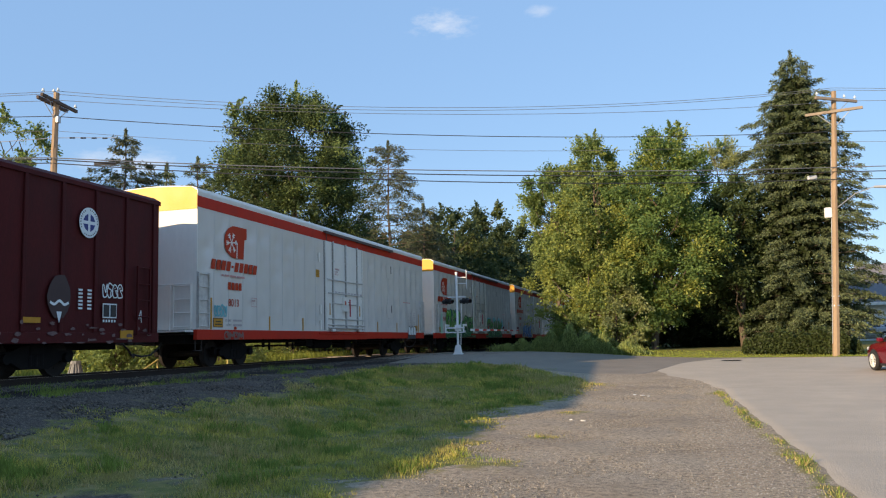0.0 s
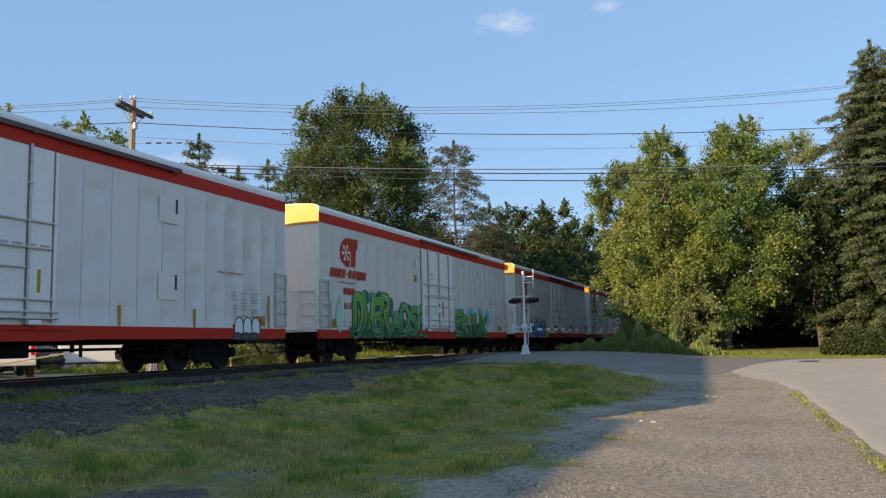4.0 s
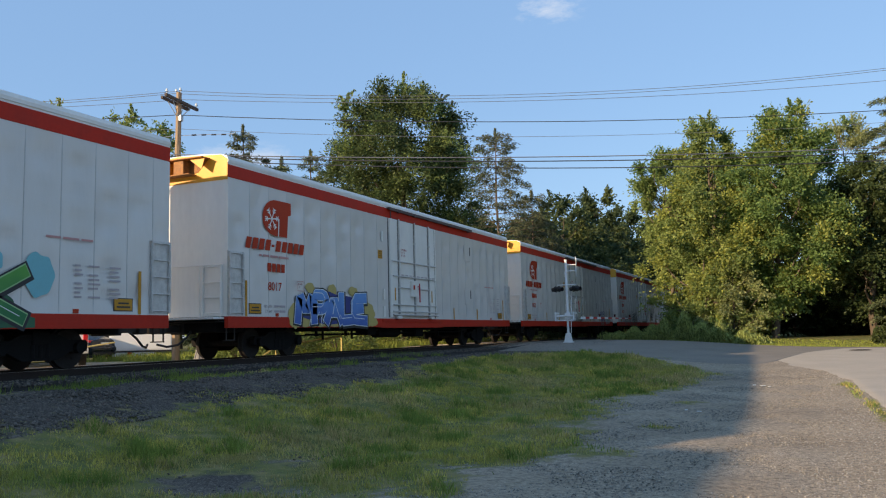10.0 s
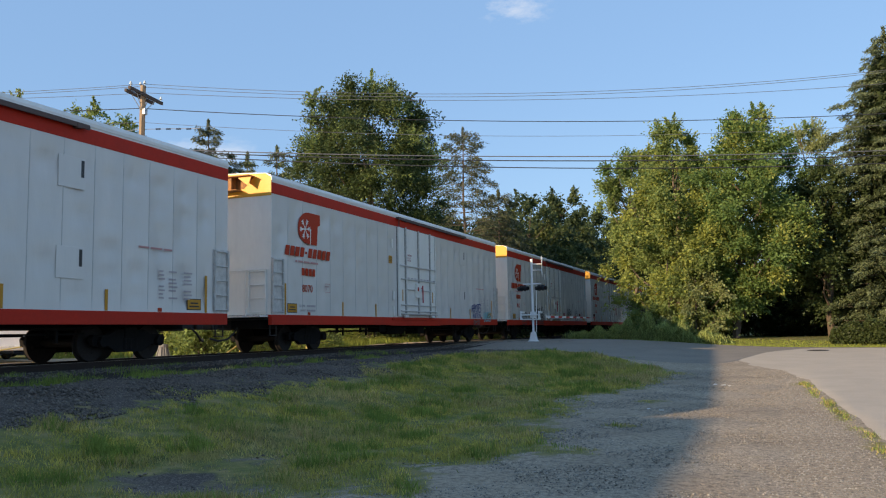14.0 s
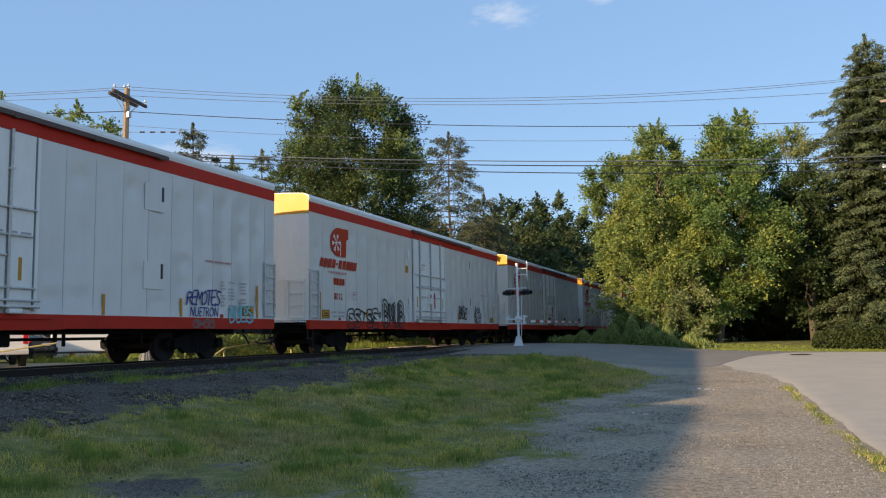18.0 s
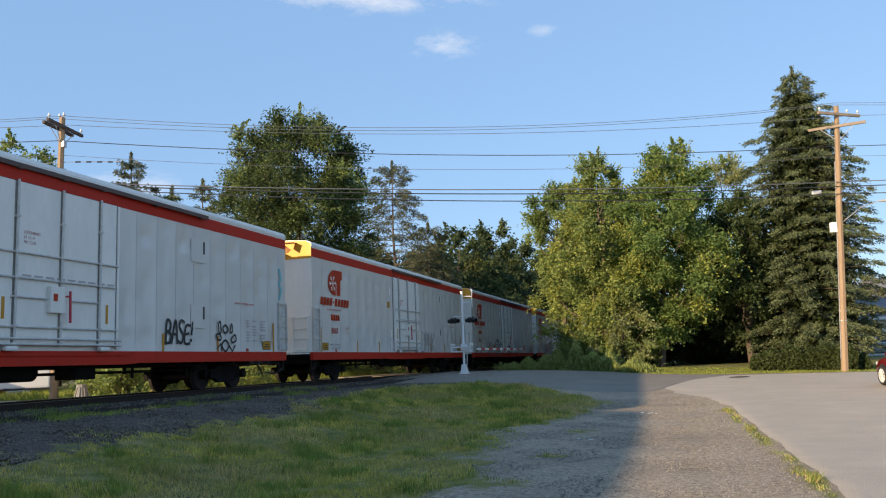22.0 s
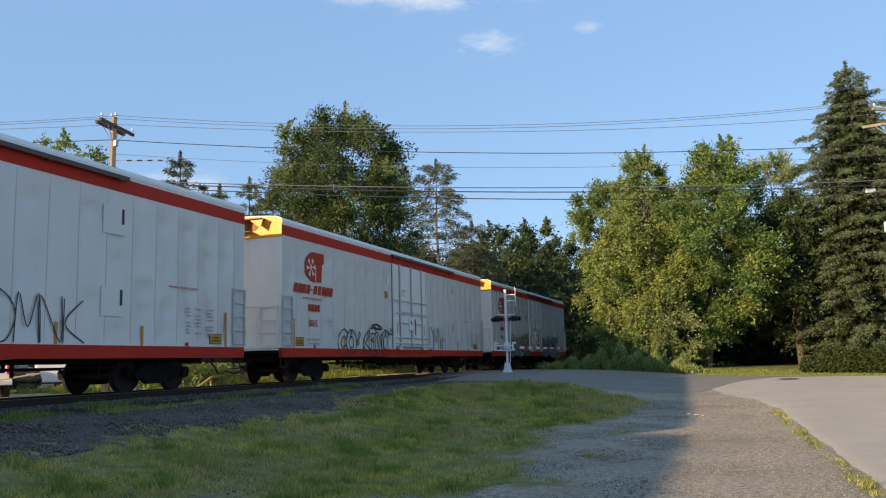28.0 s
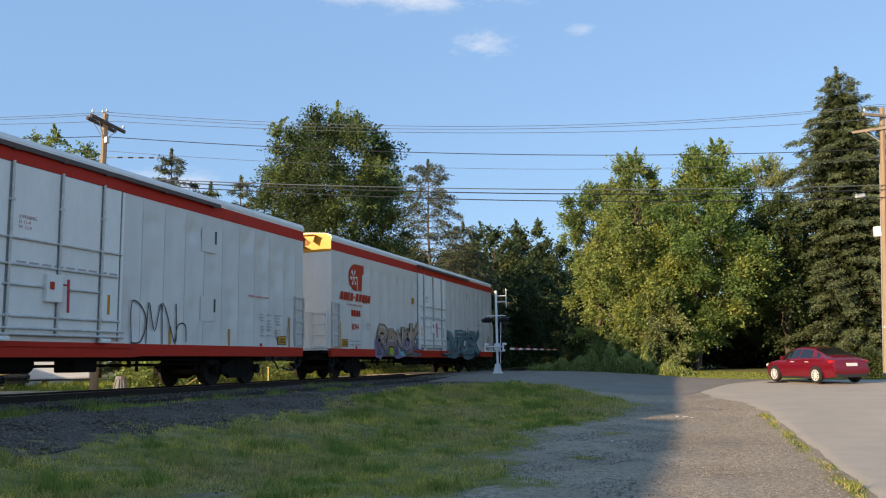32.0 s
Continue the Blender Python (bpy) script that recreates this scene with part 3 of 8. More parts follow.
def lattice_side():
    """The side sheet: panels between seams, each a little bowed and dented."""
    seams = np.array(SEAMS)
    us = np.unique(np.round(np.concatenate([np.linspace(0, LEN, 181), seams]), 3))
    zs = np.linspace(Z_FLOOR, Z_BAND + 0.05, 27)
    gu, gz_ = np.meshgrid(us, zs)
    k = np.clip(np.searchsorted(seams, gu, side="right") - 1, 0, len(seams) - 2)
    f = (gu - seams[k]) / (seams[k + 1] - seams[k])
    bow = np.sin(np.pi * np.clip(f, 0, 1)) ** 0.7
    rng = np.random.RandomState(5)
    dents = np.zeros_like(gu)
    for i in range(len(seams) - 1):
        for row in range(7):
            c, zc = seams[i] + 0.5 * (seams[i + 1] - seams[i]) + rng.uniform(-0.1, 0.1), Z_FLOOR + 0.35 + row * 0.52 + rng.uniform(-0.1, 0.1)
            dents += rng.uniform(0.0, 1.3) * np.exp(-(((gu - c) / 0.40) ** 2 + ((gz_ - zc) / 0.22) ** 2)) * (k == i)
    rim = np.clip(np.minimum(gz_ - Z_FLOOR, Z_BAND - gz_) / 0.35, 0, 1)
    x = HALF + 0.004 - 0.007 * (1 - bow) * rim - np.clip(0.060 * dents * bow * rim, 0.0, 0.10)
    v = np.stack([x.ravel(), gu.ravel(), gz_.ravel()], 1)
    w = len(us)
    i = np.arange(len(zs) - 1)[:, None] * w + np.arange(w - 1)[None]
    q = np.stack([i, i + 1, i + w + 1, i + w], -1).reshape(-1, 4)
    return raw_mesh("side_sheet", v, q, M_SIDE, True)


SEAMS = [0, 0.9, 1.75, 2.6, 3.5, 4.4, 5.3, 6.2, 7.1, 8.0, 8.8, 12.8, 13.5, 14.35, 15.2, 16.05, 16.9, 17.75, 18.6, 19.45, 20.35, 21.1, 21.62]


def ladder(bm, m, w, h, rungs, r=0.016):
    for x in (0, w):
        box_m(bm, m, x - 0.02, x + 0.02, 0, h, 0.02, 0.07)
    for k in range(rungs):
        z = 0.04 + (h - 0.08) * k / (rungs - 1)
        a, b = m @ Vector((0, z, 0.055)), m @ Vector((w, z, 0.055))
        tube(bm, a, b, r, seg=6)


def box_m(bm, m, x0, x1, y0, y1, z0, z1, bev=0.0):
    t = bm_new()
    box(t, x0, x1, y0, y1, z0, z1, bev)
    t.transform(m)
    me = bpy.data.meshes.new("piece")
    t.to_mesh(me)
    t.free()
    bm.from_mesh(me)
    bpy.data.meshes.remove(me)


def truck_meshes():
    """The side frames with their springs, and one wheelset, of a two-axle truck; origin on the rails at its middle."""
    bm = bm_new()
    for s in (-1, 1):
        x0, x1 = s * 0.93, s * 1.07
        pts = [(-1.18, 0.52), (-1.12, 0.60), (-0.70, 0.60), (-0.42, 0.72), (0.42, 0.72), (0.70, 0.60), (1.12, 0.60), (1.18, 0.52), (1.15, 0.36), (0.72, 0.36),
               (0.40, 0.20), (-0.40, 0.20), (-0.72, 0.36), (-1.15, 0.36)]
        m = Matrix(((0, 0, 1, min(x0, x1)), (1, 0, 0, 0), (0, 1, 0, 0), (0, 0, 0, 1)))
        prism(bm, pts, m, 0.14)
        for y in (-0.915, 0.915):
            tube(bm, (s * 1.06, y, 0.44), (s * 1.17, y, 0.44), 0.12, seg=14)
        for y in (-0.18, 0.0, 0.18):
            tube(bm, (s * 1.02, y, 0.26), (s * 1.02, y, 0.52), 0.075, seg=10)
    box(bm, -1.1, 1.1, -0.2, 0.2, 0.5, 0.78, 0.03)
    for s in (-1, 1):
        box(bm, s * 0.55, s * 0.62, -1.25, 1.25, 0.30, 0.36)
    frame_me = finish(bm, "truck_frame", M_UNDER)
    bm = bm_new()
    tube(bm, (-1.0, 0, 0), (1.0, 0, 0), 0.085, seg=12)
    for s in (-1, 1):
        tube(bm, (s * 0.66, 0, 0), (s * 0.70, 0, 0), WHEEL_R + 0.025, seg=32)
        tube(bm, (s * 0.70, 0, 0), (s * 0.79, 0, 0), WHEEL_R, WHEEL_R - 0.012, seg=32)
        tube(bm, (s * 0.79, 0, 0), (s * 0.796, 0, 0), WHEEL_R - 0.08, WHEEL_R - 0.10, seg=32)
        for k in range(3):
            a = k * 2.094
            tube(bm, (s * 0.79, 0.22 * math.cos(a), 0.22 * math.sin(a)), (s * 0.815, 0.22 * math.cos(a), 0.22 * math.sin(a)), 0.03, seg=8)
    return frame_me, finish(bm, "wheelset", M_WHEEL, True)


TRUCK_ME, WHEELSET_ME = truck_meshes()


def add_truck(car, y):
    t = part("truck", TRUCK_ME, None, car)
    t.matrix_basis = pose(0, y, 0)
    for s in (-0.915, 0.915):
        w = part("wheelset", WHEELSET_ME, None, t)
        w.matrix_basis = pose(0, s, WHEEL_R)


def coupler(car, y, s):
    """Draft gear, coupler head and air hose at an end; s is the outward way along the car."""
    bm = bm_new()
    box(bm, -0.22, 0.22, min(y, y - s * 0.5), max(y, y - s * 0.5), 0.68, 1.02, 0.02)
    box(bm, -0.09, 0.09, min(y, y + s * 0.62), max(y, y + s * 0.62), 0.74, 0.92, 0.02)
    box(bm, -0.16, 0.2, min(y + s * 0.58, y + s * 0.85), max(y + s * 0.58, y + s * 0.85), 0.70, 0.98, 0.05)
    part("coupler", bm, M_STEEL, car)
    bm = bm_new()
    p = [(0.45, y, 0.75), (0.48, y + s * 0.2, 0.60), (0.42, y + s * 0.45, 0.42), (0.3, y + s * 0.7, 0.38), (0.15, y + s * 0.9, 0.45)]
    sweep(bm, p, 0.028, 8)
    part("air_hose", bm, M_SIGBLACK, car)
    bm = bm_new()
    tube(bm, (-1.45, y + s * 0.12, 0.98), (1.45, y + s * 0.12, 0.98), 0.02, seg=6)
    tube(bm, (1.45, y + s * 0.12, 0.98), (1.5, y, 0.98), 0.02, seg=6)
    part("uncoupling_lever", bm, M_STEEL, car)


def reefer():
    car = thing("refrigerator_car", T0, "white refrigerator car with red stripes and yellow end tops", "rail car", "refrigerator cars of the train")
    # shell: far side, ends and floor of one box, the near side as a dented sheet
    bm = bm_new()
    box(bm, -HALF, HALF - 0.13, 0, LEN, Z_FLOOR, Z_EAVE, 0.02)
    part("body", bm, M_WHITE, car)
    part("side_sheet", lattice_side(), None, car)
    bm = bm_new()
    part("corner_post", box(bm, HALF - 0.14, HALF, -0.004, 0.02, Z_FLOOR, Z_TOP), M_WHITE, car)
    part("corner_post", box(bm_new(), HALF - 0.14, HALF, LEN - 0.02, LEN + 0.004, Z_FLOOR, Z_TOP), M_WHITE, car)
    bm = bm_new()
    box(bm, HALF - 0.04, HALF + 0.004, 0, LEN, Z_TOP - 0.02, Z_EAVE)
    prof = [(-1.62, 5.04), (-1.62, 5.12), (-1.57, 5.215), (-1.40, 5.275), (-0.7, 5.33), (0, 5.35), (0.7, 5.33), (1.40, 5.275), (1.57, 5.215), (1.62, 5.12), (1.62, 5.04)]
    prism(bm, prof, Matrix(((1, 0, 0, 0), (0, 0, 1, -0.012), (0, 1, 0, 0), (0, 0, 0, 1))), LEN + 0.024)
    part("roof", bm, M_WHITE, car, "white roof with rounded eaves")
    for u in SEAMS[1:-1]:
        if 8.5 < u < 13:
            continue
        if "seam_me" not in CACHE:
            b2 = bm_new()
            box(b2, HALF - 0.01, HALF + 0.0045, -0.009, 0.009, Z_FLOOR, Z_BAND)
            CACHE["seam_me"] = finish(b2, "panel_seam", M_SEAM)
        s = part("panel_seam", CACHE["seam_me"], None, car)
        s.location = (0, u, 0)
    bm = bm_new()
    box(bm, HALF - 0.02, HALF + 0.010, 0.0, LEN, Z_BAND, Z_TOP, 0.003)
    part("stripe", bm, M_RED, car, "red-orange stripe under the eaves")
    bm = bm_new()
    prism(bm, [(0, Z_SILL), (8.0, Z_SILL), (8.5, 0.79), (13.2, 0.79), (13.7, Z_SILL), (LEN, Z_SILL), (LEN, Z_FLOOR), (0, Z_FLOOR)], side_m(0, 0, -0.10), 0.115)
    box(bm, HALF + 0.0, HALF + 0.045, 8.3, 13.2, 1.0, 1.10, 0.01)
    box(bm, -HALF - 0.015, -HALF + 0.1, 0, LEN, Z_SILL, Z_FLOOR)
    part("side_sill", bm, M_RED, car, "red-orange side sill")
    bm = bm_new()
    prism(bm, [(-1.6, Z_BAND - 0.06), (1.6, Z_BAND - 0.06), (1.6, 5.13), (1.40, 5.26), (0, 5.335), (-1.40, 5.26), (-1.6, 5.13)], end_m(0, 0, 0.0), 0.018)
    part("end_top", bm, M_YELLOW, car, "yellow-painted end top")
    # underframe
    bm = bm_new()
    box(bm, -0.32, 0.32, 0.2, LEN - 0.2, 0.72, 1.1)
    for y in (0.5, 3.0, 6, 9, 12.9, 16, 19, 21.2):
        box(bm, -1.45, 1.45, y - 0.07, y + 0.07, 0.86, 1.1)
    box(bm, -1.5, 1.5, 0.05, LEN - 0.05, 1.05, 1.12)
    box(bm, -1.2, 1.2, 0.02, 1.25, 0.72, 1.08)
    part("underframe", bm, M_UNDER, car)
    bm = bm_new()
    tube(bm, (0.75, 9.3, 0.66), (0.75, 11.0, 0.66), 0.2, seg=16)
    part("air_reservoir", bm, M_UNDER, car, smooth=True)
    bm = bm_new()
    part("brake_valve", box(bm, 0.5, 1.1, 12.0, 12.7, 0.46, 0.86, 0.04), M_UNDER, car)
    part("brake_cylinder", box(bm_new(), 0.7, 1.2, 8.0, 8.6, 0.56, 0.86, 0.04), M_UNDER, car)
    bm = bm_new()
    for x, z in ((0.9, 0.62), (1.15, 0.74), (-0.9, 0.6)):
        tube(bm, (x, 4.6, z), (x, 17.4, z), 0.022, seg=6)
    for y in (5.2, 7.0, 14.0, 16.4):
        box(bm, 1.1, 1.16, y, y + 0.05, 0.45, 0.95)
        box(bm, 0.85, 0.95, y, y + 0.03, 0.55, 0.95)
    part("brake_pipe", bm, M_UNDER, car)
    for y in (0.02, LEN - 0.42):
        bm = bm_new()
        for yy in (y + 0.03, y + 0.35):
            box(bm, HALF - 0.10, HALF - 0.07, yy, yy + 0.025, 0.52, Z_SILL + 0.02)
        box(bm, HALF - 0.16, HALF - 0.06, y + 0.03, y + 0.375, 0.50, 0.525)
        part("stirrup_step", bm, M_STEEL, car)
    add_truck(car, 2.97)
    add_truck(car, LEN - 2.97)
    coupler(car, 0, -1)
    coupler(car, LEN, 1)
    # near-side door with its bars and lock
    bm = bm_new()
    box(bm, HALF - 0.02, HALF + 0.05, 9.0, 12.68, 1.22, 4.92, 0.012)
    # slab in the dark gasket colour, which paints shadow gaps between the panels
    door = part("door", bm, M_GASKETGAP, car, "white plug door with locking bars")
    for a, b in ((9.03, 9.45), (9.48, 10.80), (10.83, 12.05), (12.08, 12.65)):
        for za, zb in ((1.25, 1.58), (1.62, 2.60), (2.635, 3.13), (3.165, 4.65)):
            part("door_panel", box(bm_new(), HALF + 0.045, HALF + 0.056, a, b, za, zb, 0.008), M_WHITE, door)
    part("door_post", box(bm_new(), HALF, HALF + 0.09, 8.82, 9.0, 1.16, 4.65, 0.012), M_WHITE, car)
    part("door_post", box(bm_new(), HALF, HALF + 0.06, 12.70, 12.78, 1.16, 4.65, 0.012), M_WHITE, car)
    bm = bm_new()
    box(bm, HALF + 0.046, HALF + 0.058, 9.0, 12.68, Z_BAND, 4.925)
    part("door_stripe", bm, M_RED, door)
    bar_x = HALF + 0.10
    for y in (9.5, 10.8, 12.05):
        bm = bm_new()
        tube(bm, (bar_x, y, 1.2), (bar_x, y, 4.68), 0.028, seg=8)
        for z in (1.25, 1.62, 2.62, 3.15, 3.9):
            box(bm, HALF + 0.05, bar_x + 0.035, y - 0.05, y + 0.05, z - 0.025, z + 0.025, 0.008)
        part("locking_bar", bm, M_BAR, door)
        # dark strip behind the bar: its contact shadow and grime in one colour
        part("bar_guide", box(bm_new(), HALF + 0.054, HALF + 0.060, y - 0.045, y + 0.045, 1.25, 4.64), M_BARSHADE, door)
    for z, a, b in ((3.15, 8.9, 12.7), (2.62, 9.05, 12.6), (2.22, 9.4, 10.4), (2.22, 11.1, 12.0), (1.60, 9.05, 12.7)):
        bm = bm_new()
        tube(bm, (HALF + 0.085, a, z), (HALF + 0.085, b, z), 0.026, seg=8)
        part("cross_bar", bm, M_BAR, door)
    for z in (1.36, 1.24):
        bm = bm_new()
        tube(bm, (HALF + 0.12, 8.95, z), (HALF + 0.12, 12.8, z), 0.026, seg=8)
        part("bottom_rail", bm, M_BAR, door)
    for y in (9.4, 12.2):
        bm = bm_new()
        box(bm, HALF + 0.05, HALF + 0.17, y - 0.16, y + 0.16, 1.10, 1.20, 0.03)
        part("door_roller", bm, M_WHITE, door)
    bm = bm_new()
    box(bm, HALF + 0.05, HALF + 0.16, 10.42, 10.86, 1.92, 2.50, 0.015)
    lock = part("lock_box", bm, M_WHITE, door)
    bm = bm_new()
    box(bm, HALF + 0.16, HALF + 0.168, 10.5, 10.62, 2.18, 2.34)
    part("red_mark", bm, M_LOGO, lock)
    for u, w, z in ((8.81, 0.012, 2.9), (12.792, 0.010, 2.9)):
        part("door_gasket", box(bm_new(), HALF - 0.01, HALF + 0.026, u - w, u + w, 1.16, 4.64), M_GASKETGAP, car)
    bm = bm_new()
    tube(bm, (HALF + 0.18, 10.98, 2.42), (HALF + 0.18, 11.0, 1.72), 0.028, seg=8)
    tube(bm, (HALF + 0.12, 10.86, 2.3), (HALF + 0.18, 10.98, 2.3), 0.02, seg=6)
    part("lever", bm, M_REDBRIGHT, lock, "red locking lever")
    for y in (9.22, 12.35):
        bm = bm_new()
        box(bm, HALF + 0.055, HALF + 0.062, y - 0.04, y + 0.04, 1.75, 2.2)
        part("reflector_strip", bm, M_SAND, door)
    bm = bm_new()
    box(bm, HALF, HALF + 0.13, 8.75, 16.6, 4.965, 5.03, 0.012)
    box(bm, HALF + 0.10, HALF + 0.14, 8.75, 16.6, 4.92, 5.0, 0.008)
    for y in (9.5, 10.8, 12.1, 14.2, 16.3):
        box(bm, HALF + 0.02, HALF + 0.15, y - 0.06, y + 0.06, 4.90, 5.02, 0.01)
    part("door_track", bm, M_TRACK, car, "dark rusty upper door track")
    # hatches
    for z in (4.06, 2.18):
        bm = bm_new()
        box(bm, HALF + 0.002, HALF + 0.016, 15.9, 16.62, z - 0.42, z + 0.24, 0.006)
        h = part("side_hatch", bm, M_SIDE, car)
        bm = bm_new()
        box(bm, HALF + 0.012, HALF + 0.022, 16.50, 16.58, z - 0.16, z + 0.20)
        part("slot", bm, M_BLACKP, h)
    for u, z in ((8.35, 3.95), (8.45, 1.95), (8.45, 1.35)):
        bm = bm_new()
        box(bm, HALF, HALF + 0.03, u - 0.06, u + 0.06, z - 0.18, z + 0.18, 0.008)
        for k in range(3):
            box(bm, HALF + 0.028, HALF + 0.034, u - 0.04, u + 0.04, z - 0.13 + 0.1 * k, z - 0.08 + 0.1 * k)
        part("ladder_bracket", bm, M_WHITE, car)
    # ladders
    for u in (0.03, LEN - 0.57):
        bm = bm_new()
        box(bm, HALF - 0.01, HALF + 0.008, u - 0.04, u + 0.60, 1.14, 2.78, 0.004)
        ladder(bm, side_m(u, 1.16, 0.0), 0.55, 1.6, 5)
        part("side_ladder", bm, M_BAR, car)
    bm = bm_new()
    ladder(bm, end_m(0.85, 1.16, 0.0), 0.6, 1.25, 4)
    part("end_ladder", bm, M_WHITE, car)
    bm = bm_new()
    for z in (2.42,):
        tube(bm, (-1.5, -0.09, z), (1.5, -0.09, z), 0.014, seg=6)
    for x in (-1.4, -0.3, 0.78, 1.45):
        tube(bm, (x, -0.09, 1.1), (x, -0.09, 2.42), 0.013, seg=6)
    part("end_handrail", bm, M_WHITE, car)
    bm = bm_new()
    box(bm, -1.5, 1.5, -0.42, 0.0, 1.04, 1.09, 0.01)
    part("end_platform", bm, M_WHITE, car)
    # painted marks
    bm = bm_new()
    m = side_m(0, 0)
    prism(bm, arc_logo(), m, 0.003)
    logo = part("logo", bm, M_LOGO, car, "red-orange emblem with a snowflake")
    bm = bm_new()
    cx, cz = 1.88, 3.80
    for k in range(6):
        a = k * math.pi / 3 + 0.1
        stroke(bm, [(cx, cz), (cx + 0.30 * math.cos(a), cz + 0.30 * math.sin(a))], 0.035, m, 0.006)
        for d in (0.17, 0.24):
            p = (cx + d * math.cos(a), cz + d * math.sin(a))
            for e in (0.75, -0.75):
                stroke(bm, [p, (p[0] + 0.09 * math.cos(a + e), p[1] + 0.09 * math.sin(a + e))], 0.028, m, 0.0065)
    stroke(bm, [(2.19, 3.34), (2.21, 3.83), (2.16, 3.83)], 0.045, m, 0.006)
    part("snowflake", bm, M_WHITE, logo)
    x = 0.70
    for k in range(10):
        if k == 4:
            part("brand_bar", prism(bm_new(), [(x + 0.02, 3.02), (x + 0.14, 3.02), (x + 0.15, 3.09), (x + 0.03, 3.09)], m, 0.003), M_LOGO, car)
            x += 0.19
            continue
        part("brand_bar", brand_block(m, x, 2.91, 0.245, 0.30), M_LOGO, car)
        x += 0.288
    bm = bm_new()
    for a, b in ((1.3, 1.42), (1.47, 1.75), (1.8, 2.15), (2.2, 2.68)):
        stroke(bm, [(a, 2.76), (b, 2.76)], 0.06, m, 0.002, False)
    for a, b in ((18.25, 18.6), (18.65, 19.05), (19.1, 19.4)):
        stroke(bm, [(a, 2.60), (b, 2.60)], 0.045, m, 0.004, False)
    part("small_lettering", bm, M_REDTXT, car, kind="stuff")
    for k in range(4):
        x = 1.68 + 0.215 * k
        part("owner_mark_bar", prism(bm_new(), [(x, 2.34), (x + 0.165, 2.34), (x + 0.165, 2.57), (x, 2.57)], m, 0.003), M_LOGO, car)
    bm = bm_new()
    for k in range(8):
        for c, (a, b) in enumerate(((18.95, 19.1), (19.3, 19.55), (19.85, 20.1))):
            if (k * 3 + c) % 5 != 4:
                stroke(bm, [(a, 2.08 - 0.09 * k), (b + 0.03 * ((k * 7 + c) % 3), 2.08 - 0.09 * k)], 0.04, m, 0.004, False)
    for a, b in ((1.98, 2.2), (2.22, 2.5)):
        stroke(bm, [(a, 1.40), (b, 1.40)], 0.06, m, 0.004, False)
        stroke(bm, [(a, 1.26), (b, 1.26)], 0.06, m, 0.004, False)
    for k in range(9):
        stroke(bm, [(9.7 + 0.33 * k, 2.68), (9.95 + 0.33 * k, 2.68)], 0.04, side_m(0, 0, 0.06), 0.004, False)
    part("data_lettering", bm, M_GREYTXT, car, kind="stuff")
    part("load_lettering", text_mesh("LD LMT", 0.105, M_GREYTXT, side_m(1.52, 1.36)), None, car, kind="stuff")
    part("weight_lettering", text_mesh("LT WT", 0.105, M_GREYTXT, side_m(1.58, 1.22)), None, car)
    part("plate_lettering", text_mesh("PLATE\n   F", 0.075, M_REDTXT, side_m(3.16, 2.03)), None, car)
    part("opening_lettering", text_mesh("OPENING\nH 11-4\nW 12-0", 0.105, M_REDTXT, side_m(9.72, 3.56, 0.06)), None, door)
    bm = bm_new()
    for p in ([(3.13, 1.87), (3.13, 2.14)], [(3.45, 1.87), (3.45, 2.14)], [(3.12, 1.87), (3.46, 1.87)], [(3.12, 2.14), (3.46, 2.14)]):
        stroke(bm, p, 0.014, m, 0.003, False)
    part("plate_frame", bm, M_REDTXT, car)
    for u, z in ((0.88, 1.20), (20.0, 1.20)):
        bm = bm_new()
        box(bm, HALF + 0.004, HALF + 0.012, u - 0.02, u + 0.52, z - 0.02, z + 0.26)
        s = part("notice_border", bm, M_BLACKP, car)
        bm = bm_new()
        box(bm, HALF + 0.01, HALF + 0.016, u, u + 0.50, z, z + 0.24)
        part("notice", bm, M_SAND, s, "yellow notice plate")
        bm = bm_new()
        for k, (a, b) in enumerate(((0.1, 0.4), (0.06, 0.44))):
            stroke(bm, [(u + a, z + 0.15 - 0.08 * k), (u + b, z + 0.15 - 0.08 * k)], 0.035, m, 0.008, False)
        part("notice_lettering", bm, M_BLACKP, s)
    for u, z0, z1 in ((0.75, 1.12, 2.05), (4.35, 1.12, 1.58), (6.9, 1.12, 1.58), (14.65, 1.12, 1.58), (17.3, 1.12, 1.58), (20.72, 1.12, 2.06)):
        bm = bm_new()
        box(bm, HALF + 0.004, HALF + 0.013, u - 0.04, u + 0.04, z0, z1)
        part("reflector_strip", bm, M_SAND, car)
    bm = bm_new()
    box(bm, HALF + 0.006, HALF + 0.016, 8.05, 8.35, 3.17, 3.46)
    n = part("notice", bm, M_SAND, car, "small orange notice")
    bm = bm_new()
    for k in range(3):
        stroke(bm, [(8.09, 3.40 - 0.07 * k), (8.31, 3.40 - 0.07 * k)], 0.02, side_m(0, 0, 0.018), 0, False)
    part("notice_lettering", bm, M_BLACKP, n)
    for u in (2.12, 19.0):
        bm = bm_new()
        box(bm, HALF + 0.006, HALF + 0.014, u - 0.07, u + 0.07, 1.12, 1.21)
        part("red_mark", bm, M_LOGO, car)
    bm = bm_new()
    for k in range(7):
        w = 0.5 + 0.2 * ((k * 5) % 3) / 2
        z = 3.02 - 0.08 * k if k < 3 else 2.86 - 0.08 * k
        stroke(bm, [(-1.05, z), (-1.05 + w, z)], 0.035, end_m(0, 0, 0.006), 0, False)
    part("end_lettering", bm, M_REDTXT, car)
    return car


